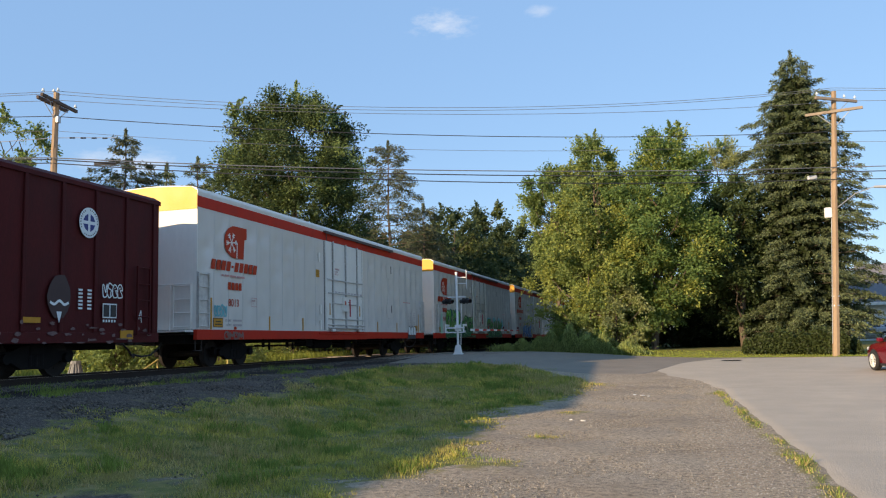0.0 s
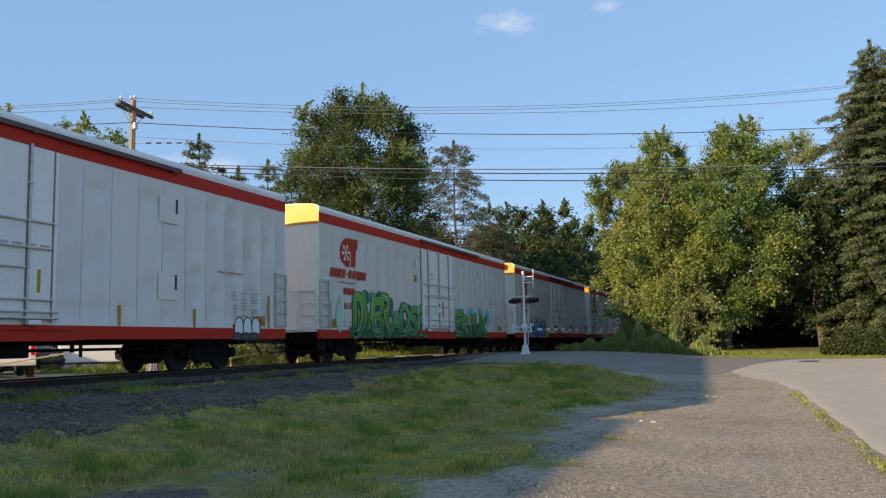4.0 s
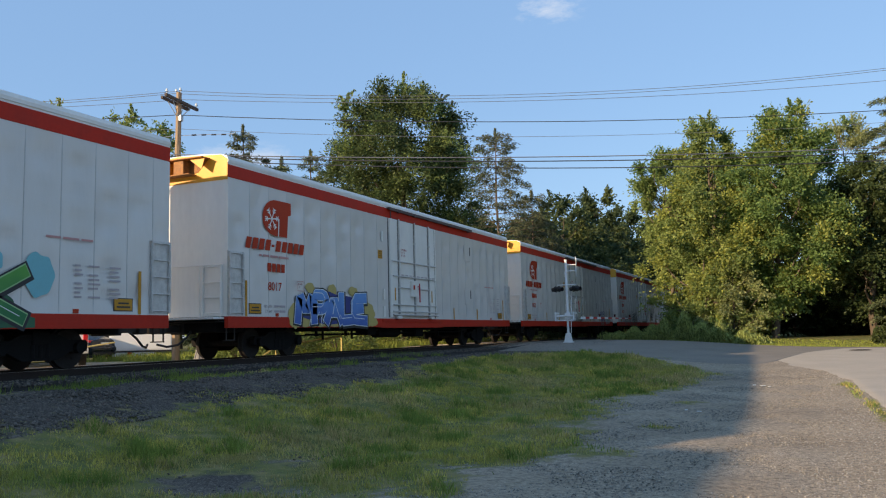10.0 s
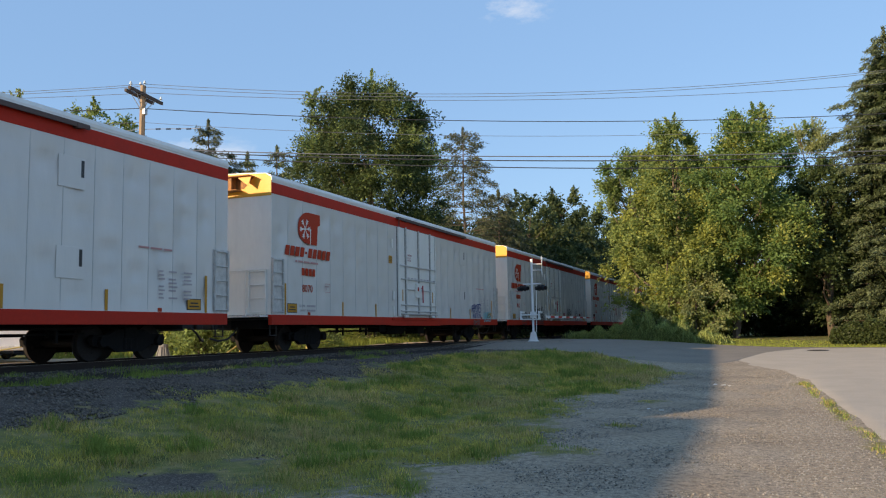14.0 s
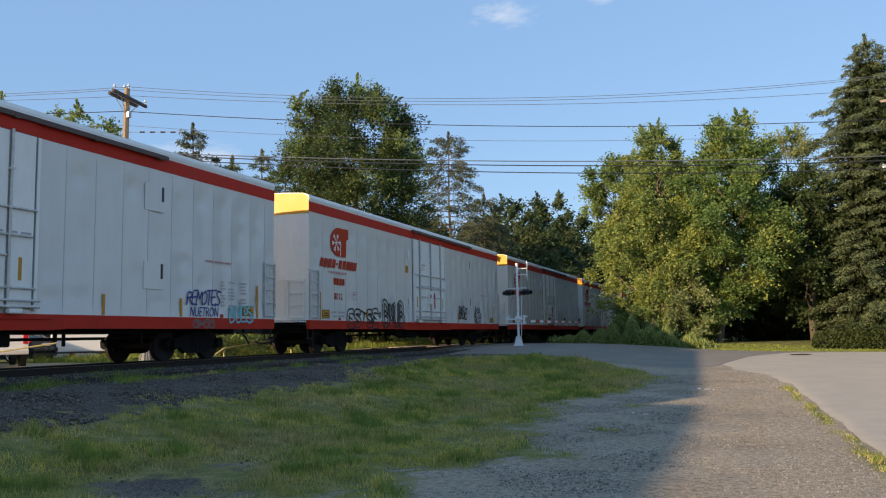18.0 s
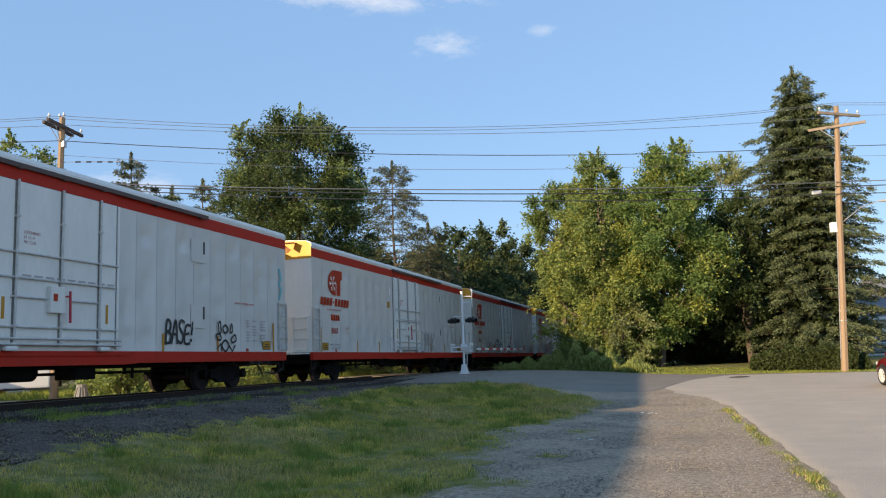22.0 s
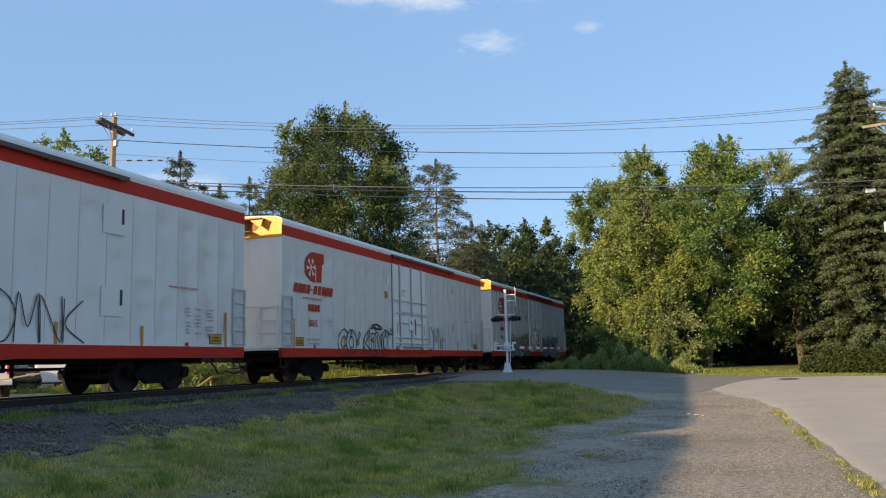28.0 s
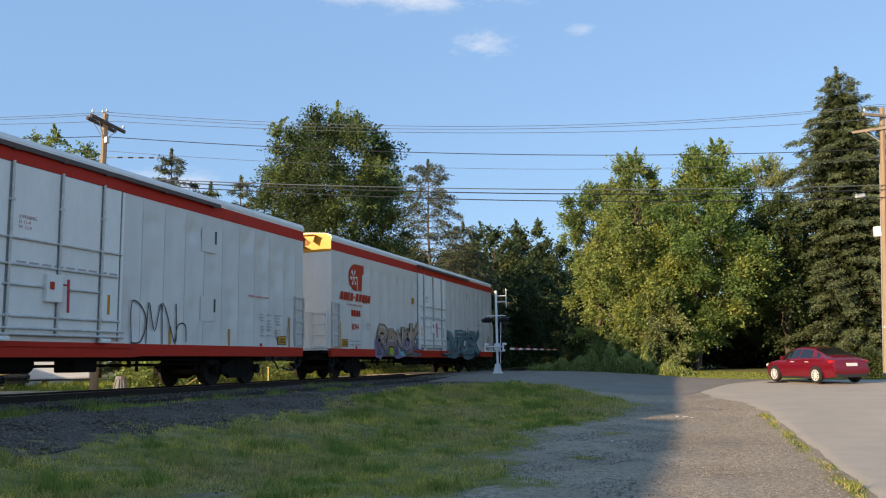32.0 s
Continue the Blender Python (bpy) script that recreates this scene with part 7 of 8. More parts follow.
def crossing_signal():
    x, y = -10.60, 39.5
    z = gz(x, y) + 0.02
    t = thing("crossing_signal", pose(x, y, z), "white level-crossing mast with lamps and a lowered striped gate", "crossing signal")
    bm = bm_new()
    box(bm, -0.22, 0.22, -0.22, 0.22, -0.12, 0.05, 0.02)
    prism(bm, [(-0.18, 0.05), (0.18, 0.05), (0.09, 0.46), (-0.09, 0.46)], Matrix(((1, 0, 0, 0), (0, 0, 1, -0.15), (0, 1, 0, 0), (0, 0, 0, 1))), 0.3)
    part("base", bm, M_SIGWHITE, t)
    bm = bm_new()
    tube(bm, (0, 0, 0.4), (0, 0, 4.0), 0.058, seg=14)
    tube(bm, (0, 0, 4.0), (0, 0, 4.06), 0.072, seg=14)
    part("mast", bm, M_SIGWHITE, t, smooth=True)
    for s in (-1, 1):
        bm = bm_new()
        box(bm, -0.012, 0.012, -0.6, 0.6, -0.10, 0.10, 0.004)
        bm.transform(pose(0.48, 0.15, 3.68, s * 42, 0, 12))
        part("crossbuck_board", bm, M_SIGWHITE, t)
    bm = bm_new()
    tube(bm, (0, 0, 3.80), (0.48, 0.15, 3.80), 0.022, seg=8)
    tube(bm, (0, 0, 3.50), (0.48, 0.15, 3.50), 0.022, seg=8)
    part("bracket", bm, M_SIGWHITE, t)
    bm = bm_new()
    tube(bm, (-0.46, 0, 2.82), (0.46, 0, 2.82), 0.028, seg=8)
    part("lamp_arm", bm, M_SIGWHITE, t)
    for sx in (-0.46, 0.44):
        for face in (-1, 1):
            m = pose(sx, 0, 2.62, 0, 0, 62) @ Matrix.Translation((0, face * 0.10, 0))
            lamp = part("lamp_shield", tube(bm_new(), m @ Vector((0, 0, 0)), m @ Vector((0, face * 0.02, 0)), 0.15, seg=24), M_SIGBLACK, t, "round black lamp shield")
            part("lamp_housing", tube(bm_new(), m @ Vector((0, -face * 0.08, 0)), m @ Vector((0, face * 0.06, 0)), 0.10, seg=18), M_SIGBLACK, lamp)
            part("hood", tube(bm_new(), m @ Vector((0, face * 0.06, 0)), m @ Vector((0, face * 0.22, -0.02)), 0.10, 0.105, seg=18, caps=False), M_SIGBLACK, lamp)
            part("lens", tube(bm_new(), m @ Vector((0, face * 0.055, 0)), m @ Vector((0, face * 0.07, 0)), 0.09, seg=18), M_LENS, lamp, "dark red lens")
    bm = bm_new()
    box(bm, -0.12, 0.16, -0.14, 0.14, 1.14, 1.46, 0.03)
    part("gate_mechanism", bm, M_SIGWHITE, t)
    bm = bm_new()
    for sx in (-0.50, 0.40):
        box(bm, sx - 0.035, sx + 0.035, -0.45, -0.1, 1.06, 1.16, 0.02)
        box(bm, sx - 0.035, sx + 0.035, -0.45, 0.2, 1.38, 1.48, 0.02)
        box(bm, sx - 0.035, sx + 0.035, -0.42, -0.34, 1.06, 1.46, 0.02)
    tube(bm, (-0.50, -0.2, 1.3), (0.40, -0.2, 1.3), 0.035, seg=8)
    tube(bm, (-0.50, -0.2, 1.08), (0.40, -0.2, 1.08), 0.028, seg=8)
    part("counterweight", bm, M_SIGWHITE, t)
    bm = bm_new()
    tube(bm, (0.12, 0.1, 0.45), (0.2, 0.1, 2.75), 0.018, seg=6)
    part("cable_conduit", bm, M_SIGWHITE, t)
    # the lowered arm reaches across the street
    d = Vector((0.10, 0.995, 0)).normalized()
    side = Vector((d.y, -d.x, 0))
    for k in range(14):
        a, b = 0.6 + k * 0.6, 0.6 + (k + 1) * 0.6
        h = 0.052 - 0.0015 * k
        bm = bm_new()
        box(bm, -0.02, 0.02, a, b, -h, h)
        m = Matrix(((side.x, d.x, 0, 0.45), (side.y, d.y, 0, 0), (0, 0, 1, 1.20 - 0.0), (0, 0, 0, 1)))
        bm.transform(m)
        part("gate_stripe", bm, M_SIGRED if k % 2 else M_SIGWHITE, t, "red stripe of the gate arm" if k % 2 else "white stripe of the gate arm")
    for a in (3.4, 6.0, 8.8):
        bm = bm_new()
        p = Vector((0.45, 0, 1.27)) + d * a
        tube(bm, p, p + Vector((0, 0, 0.14)), 0.045, seg=10)
        part("gate_lamp", bm, M_LENS, t)


M_LENS = flat_mat("dark_red_lens", (0.10, 0.01, 0.01), 0.2)
crossing_signal()

# ---- vehicles, house, yard beyond the track ----
M_CARRED = mat("red_car_paint", (0.16, 0.006, 0.016), 0.15, 0.2, var=0.05, scale=2, bump=0.0, spec=0.8)
M_CARWHITE = mat("white_car_paint", (0.75, 0.76, 0.77), 0.25, 0.0, var=0.03, bump=0.0)
M_CARBLUE = mat("grey_blue_car_paint", (0.16, 0.19, 0.30), 0.25, 0.3, var=0.04, bump=0.0)
M_CARDARK = mat("dark_car_paint", (0.02, 0.025, 0.035), 0.25, 0.3, var=0.04, bump=0.0)
M_CARSILVER = mat("silver_car_paint", (0.42, 0.44, 0.47), 0.28, 0.5, var=0.04, bump=0.0)
M_TYRE = mat("rubber_tyre", (0.018, 0.018, 0.018), 0.85, var=0.2)
M_RIM = mat("alloy_rim", (0.74, 0.73, 0.70), 0.3, 0.3, var=0.05, bump=0.0)
M_CARGLASS = mat("dark_car_glass", (0.010, 0.012, 0.014), 0.06, 0.0, var=0.05, bump=0.0, spec=0.8)
M_TAIL = flat_mat("red_tail_lamp", (0.55, 0.015, 0.02), 0.15)
M_HEADL = flat_mat("clear_head_lamp", (0.65, 0.66, 0.68), 0.1)
M_TRIM = flat_mat("black_trim", (0.02, 0.02, 0.022), 0.5)
M_PLATE = flat_mat("pale_plate", (0.7, 0.7, 0.68), 0.4)


def wheel_meshes():
    tyre = bm_new()
    prof = [(0.20, -0.09), (0.29, -0.10), (0.315, -0.07), (0.32, 0.0), (0.315, 0.07), (0.29, 0.10), (0.20, 0.09)]
    rings = []
    for k in range(28):
        a = 6.28318 * k / 28
        rings.append([tyre.verts.new((x, r * math.cos(a), r * math.sin(a))) for r, x in prof])
    for k in range(28):
        for j in range(len(prof) - 1):
            tyre.faces.new((rings[k][j], rings[(k + 1) % 28][j], rings[(k + 1) % 28][j + 1], rings[k][j + 1]))
    rim = bm_new()
    sweep(rim, [(-0.082, 0.212 * math.cos(k * 0.2618), 0.212 * math.sin(k * 0.2618)) for k in range(25)], 0.02, 6)
    tube(rim, (-0.095, 0, 0), (-0.06, 0, 0), 0.05, seg=14)
    for k in range(10):
        a = 6.28318 * k / 10
        tube(rim, (-0.090, 0.03 * math.cos(a), 0.03 * math.sin(a)), (-0.084, 0.20 * math.cos(a), 0.20 * math.sin(a)), 0.024, 0.020, seg=6)
    hub = bm_new()
    tube(hub, (-0.068, 0, 0), (0.08, 0, 0), 0.20, seg=20)
    return finish(tyre, "tyre", M_TYRE, True), finish(rim, "rim", M_RIM), finish(hub, "brake_drum", M_TRIM)


TYRE_ME, RIM_ME, DRUM_ME = wheel_meshes()
# stations along a sedan: place, half width, roof half width, belt height, top height, underside
SEDAN = ((-2.28, 0.62, 0.50, 0.62, 0.70, 0.36), (-2.22, 0.78, 0.60, 0.86, 0.93, 0.28), (-2.02, 0.85, 0.66, 0.96, 1.03, 0.24), (-1.75, 0.88, 0.66, 0.99, 1.08, 0.22), (-1.35, 0.90, 0.62, 0.99, 1.22, 0.20),
         (-0.85, 0.91, 0.58, 0.97, 1.39, 0.19), (-0.35, 0.91, 0.57, 0.96, 1.45, 0.18), (0.05, 0.91, 0.57, 0.95, 1.45, 0.18), (0.45, 0.91, 0.57, 0.93, 1.38, 0.18), (0.90, 0.91, 0.60, 0.91, 1.16, 0.18), (1.25, 0.90, 0.68, 0.89, 0.97, 0.19),
         (1.65, 0.88, 0.68, 0.83, 0.90, 0.20), (2.00, 0.82, 0.62, 0.72, 0.79, 0.22), (2.20, 0.68, 0.50, 0.54, 0.62, 0.26), (2.27, 0.55, 0.42, 0.44, 0.48, 0.32))


def sedan(name, m, paint, label, detailed=True):
    t = thing(name, m, label, "car")
    bm = bm_new()
    rings = []
    for y, w, wr, belt, top, lo in SEDAN:
        half = [(0, top + 0.012), (wr * 0.6, top + 0.006), (wr, top - 0.035), (w * 0.95, belt), (w, belt - 0.14), (w + 0.005, 0.58), (w - 0.01, 0.42), (w - 0.06, lo)]
        ring = [(-x, z) for x, z in half[::-1]] + half[1:]
        rings.append([bm.verts.new((x, y, z)) for x, z in ring])
    for a, b in zip(rings, rings[1:]):
        for k in range(len(a) - 1):
            bm.faces.new((a[k], a[k + 1], b[k + 1], b[k]))
        bm.faces.new((a[0], b[0], b[-1], a[-1]))
    bm.faces.new(rings[0])
    bm.faces.new(rings[-1][::-1])
    part("body", bm, paint, t, smooth=True)

    def at(y, low):
        ys = [k[0] for k in SEDAN]
        w, wr, belt, top = (float(np.interp(y, ys, [k[i] for k in SEDAN])) for i in (1, 2, 3, 4))
        return (w * 0.95, belt) if low else (wr, top - 0.035)

    for s in (-1, 1):
        for nm, y0, y1 in (("window", -0.16, 0.78), ("window", -1.02, -0.24), ("quarter_window", -1.48, -1.10)):
            bm = bm_new()
            ys = [y0 + (y1 - y0) * k / 4 for k in range(5)]
            low, high = [], []
            for y in ys:
                (xa, za), (xb, zb) = at(y, True), at(y, False)
                low.append(bm.verts.new((s * (xa + (xb - xa) * 0.08 + 0.012), y, za + (zb - za) * 0.08)))
                top = 0.90
                high.append(bm.verts.new((s * (xa + (xb - xa) * top + 0.012), y, za + (zb - za) * top)))
            for k in range(4):
                bm.faces.new((low[k], low[k + 1], high[k + 1], high[k]))
            r = bmesh.ops.extrude_face_region(bm, geom=bm.faces[:])
            for g in r["geom"]:
                if isinstance(g, bmesh.types.BMVert):
                    g.co.x -= s * 0.03
            part(nm, bm, M_CARGLASS, t)
    for nm, rows in (("windscreen", ((0.50, 1.365, 0.53), (1.16, 1.035, 0.62))), ("rear_window", ((-0.93, 1.372, 0.52), (-1.66, 1.115, 0.58)))):
        bm = bm_new()
        (ya, za, wa), (yb, zb, wb) = rows
        prism(bm, [(0, 0)] * 0 + [(-1, 0), (1, 0), (1, 1), (-1, 1)], T0, 0.01)
        for v in bm.verts:
            f = v.co.y
            w = wa + (wb - wa) * f
            z_off = 0.02 if v.co.z > 0.005 else -0.02
            v.co = Vector((v.co.x * w, ya + (yb - ya) * f, za + (zb - za) * f + z_off))
        part(nm, bm, M_CARGLASS, t)
    for sx in (-1, 1):
        for y in (-1.32, 1.33):
            bm = bm_new()
            pts = [(0.37 * math.cos(k * math.pi / 12) + y, 0.33 + 0.37 * math.sin(k * math.pi / 12)) for k in range(-2, 15)]
            prism(bm, pts, Matrix(((0, 0, 1, sx * 0.908 - 0.005), (1, 0, 0, 0), (0, 1, 0, 0), (0, 0, 0, 1))), 0.01)
            part("wheel_arch", bm, M_TRIM, t)
            w = part("tyre", TYRE_ME, None, t)
            w.matrix_basis = pose(sx * 0.865, y, 0.32, 0, 0, 0 if sx < 0 else 180)
            part("rim", RIM_ME, None, w)
            part("brake_drum", DRUM_ME, None, w)
        part("tail_lamp", box(bm_new(), sx * 0.70 - 0.16, sx * 0.70 + 0.15, -2.20, -1.98, 0.80, 0.91, 0.04), M_TAIL, t)
        part("head_lamp", box(bm_new(), sx * 0.62 - 0.16, sx * 0.62 + 0.16, 1.86, 2.12, 0.64, 0.76, 0.04), M_HEADL, t)
        mir = part("mirror", box(bm_new(), min(sx * 0.88, sx * 1.06), max(sx * 0.88, sx * 1.06), 0.60, 0.74, 0.95, 1.08, 0.04), paint, t)
        for y in (0.12, -0.78):
            part("door_handle", box(bm_new(), sx * 0.915 - 0.02, sx * 0.915 + 0.02, y - 0.1, y + 0.1, 0.83, 0.86, 0.01), M_RIM, t)
        part("side_skirt", box(bm_new(), sx * 0.86 - 0.03, sx * 0.86 + 0.03, -0.95, 0.95, 0.17, 0.25, 0.01), M_TRIM, t)
    part("rear_bumper", box(bm_new(), -0.80, 0.80, -2.31, -2.0, 0.40, 0.62, 0.07), paint, t)
    part("diffuser", box(bm_new(), -0.70, 0.70, -2.28, -2.0, 0.24, 0.40, 0.03), M_TRIM, t)
    part("number_plate", box(bm_new(), -0.24, 0.24, -2.30, -2.22, 0.68, 0.80, 0.005), M_PLATE, t)
    for ob in t.children:
        ob.matrix_basis = Matrix.Scale(0.95, 4) @ ob.matrix_basis
    return t


def sedan_at(fx, fy, heading):
    """The pose that puts the near front wheel at a place on the road."""
    h = radians(heading)
    ox, oy = -0.82, 1.26
    x, y = fx - (ox * math.cos(h) - oy * math.sin(h)), fy - (ox * math.sin(h) + oy * math.cos(h))
    return pose(x, y, gz(x, y) + 0.035, 0.6, 0, heading)


RED_ROWS = ((0, 5.80, 28.8, 12), (26.6, 5.80, 28.8, 12), (27.4, 5.60, 29.7, 12), (28.2, 5.25, 31.1, 13), (29.0, 4.90, 32.4, 15), (29.8, 4.50, 33.1, 17), (30.6, 3.72, 33.9, 20), (31.4, 2.82, 35.4, 25), (32.0, 1.92, 36.7, 32))
RED_CAR = sedan("red_sedan", sedan_at(*RED_ROWS[0][1:]), M_CARRED, "dark red metallic sedan turning into the crossing street")
_x, _y = polar(11.0, 66)
sedan("parked_sedan", pose(_x, _y, gz(_x, _y) + 0.05, 0, 0, 75), M_CARSILVER, "silver sedan parked beside a pale house")
_x, _y = polar(-54.6, 33)
sedan("parked_sedan", pose(_x, _y, gz(_x, _y) + 0.02, 0, 0, 60), M_CARWHITE, "white sedan parked in the yard behind the track")
_x, _y = polar(-51.0, 37)
sedan("parked_sedan", pose(_x, _y, gz(_x, _y) + 0.02, 0, 0, 75), M_CARBLUE, "grey-blue sedan parked in the yard behind the track")
_x, _y = polar(-48.2, 39)
sedan("parked_sedan", pose(_x, _y, gz(_x, _y) + 0.02, 0, 0, 95), M_CARDARK, "dark sedan parked in the yard behind the track")


def pickup():
    x, y = polar(-48.9, 32)
    t = thing("pickup_truck", pose(x, y, gz(x, y) + 0.02, 0, 0, 52), "white pickup truck seen from its tailgate", "truck")
    part("bed", box(bm_new(), -0.95, 0.95, -2.7, -0.6, 0.55, 1.12, 0.05), M_CARWHITE, t)
    part("cab", box(bm_new(), -0.92, 0.92, -0.6, 1.1, 0.5, 1.78, 0.16), M_CARWHITE, t)
    part("bonnet", box(bm_new(), -0.92, 0.92, 1.0, 2.6, 0.5, 1.1, 0.12), M_CARWHITE, t)
    part("rear_window", box(bm_new(), -0.7, 0.7, -0.63, -0.58, 1.2, 1.62, 0.02), M_CARGLASS, t)
    for s in (-1, 1):
        part("tail_lamp", box(bm_new(), s * 0.86 - 0.07, s * 0.86 + 0.07, -2.74, -2.66, 0.75, 1.1, 0.02), M_TAIL, t)
        for yy in (-1.8, 1.7):
            w = part("tyre", TYRE_ME, None, t)
            w.matrix_basis = pose(s * 0.85, yy, 0.34, 0, 0, 0 if s < 0 else 180) @ Matrix.Scale(1.08, 4)
            part("rim", RIM_ME, None, w)
    part("bumper", box(bm_new(), -0.95, 0.95, -2.82, -2.7, 0.42, 0.58, 0.03), M_RIM, t)


pickup()
M_SIDING = mat("pale_siding", (0.66, 0.68, 0.70), 0.6, var=0.05, scale=0.6, grain=5, bump=0.05)
M_CREAM = mat("cream_siding", (0.72, 0.62, 0.44), 0.6, var=0.05, scale=0.6, bump=0.05)
M_GREYWALL = mat("grey_block_wall", (0.50, 0.50, 0.51), 0.8, var=0.1, scale=0.8, dirt=0.2)
M_SHINGLE = mat("grey_shingles", (0.16, 0.16, 0.17), 0.9, var=0.25, scale=4, grain=30, bump=0.4)
M_PANE = mat("window_glass", (0.05, 0.06, 0.07), 0.08, var=0.1, bump=0.0, spec=0.8)
M_WHITEPAINT = mat("white_trim_paint", (0.78, 0.78, 0.76), 0.5, var=0.04)


def window(parent, x0, x1, z0, z1, y, n=2):
    """A framed window on a wall that faces -y."""
    fr = part("window", frame_bars(x0, x1, z0, z1, y, n), M_WHITEPAINT, parent)
    w = (x1 - x0) / n
    for k in range(n):
        part("pane", box(bm_new(), x0 + k * w + 0.04, x0 + (k + 1) * w - 0.04, y - 0.015, y + 0.005, z0 + 0.05, z1 - 0.05), M_PANE, fr)
    return fr


def frame_bars(x0, x1, z0, z1, y, n):
    bm = bm_new()
    box(bm, x0 - 0.05, x1 + 0.05, y - 0.05, y - 0.002, z0 - 0.06, z0 + 0.04)
    box(bm, x0 - 0.05, x1 + 0.05, y - 0.05, y - 0.002, z1 - 0.04, z1 + 0.06)
    for k in range(n + 1):
        x = x0 + (x1 - x0) * k / n
        box(bm, x - 0.04, x + 0.04, y - 0.045, y - 0.002, z0, z1)
    return bm


def house():
    x, y = polar(14.8, 74)
    t = thing("house", pose(x, y, gz(x, y) - 0.05, 0, 0, -12), "single-storey pale house with a grey shingle roof", "house")
    part("wall", box(bm_new(), -7.5, 8, 0, 8, 0, 3.0), M_SIDING, t)
    bm = bm_new()
    prism(bm, [(-0.6, 2.9), (8.6, 2.9), (8.6, 3.05), (4.0, 4.9), (-0.6, 3.05)], Matrix(((0, 0, 1, -8.1), (1, 0, 0, 0), (0, 1, 0, 0), (0, 0, 0, 1))), 16.7)
    part("roof", bm, M_SHINGLE, t)
    part("eaves_board", box(bm_new(), -8.1, 8.6, -0.63, -0.57, 2.82, 3.06), M_WHITEPAINT, t)
    window(t, -5.6, -4.2, 1.3, 2.6, 0)
    window(t, -1.5, 0.6, 1.3, 2.6, 0)
    window(t, 3.5, 5.0, 1.3, 2.6, 0)
    x, y = polar(13.6, 104)
    t = thing("house", pose(x, y, gz(x, y) - 0.05, 0, 0, -12), "two-storey cream house behind trees", "house")
    part("wall", box(bm_new(), -5, 7, 0, 8, 0, 6.0), M_CREAM, t)
    bm = bm_new()
    prism(bm, [(-0.6, 5.9), (8.6, 5.9), (4.0, 8.6)], Matrix(((0, 0, 1, -5.5), (1, 0, 0, 0), (0, 1, 0, 0), (0, 0, 0, 1))), 13)
    part("roof", bm, M_SHINGLE, t)
    window(t, -3.8, -2.6, 3.8, 5.2, 0)
    window(t, 0.2, 1.6, 3.8, 5.2, 0)


house()


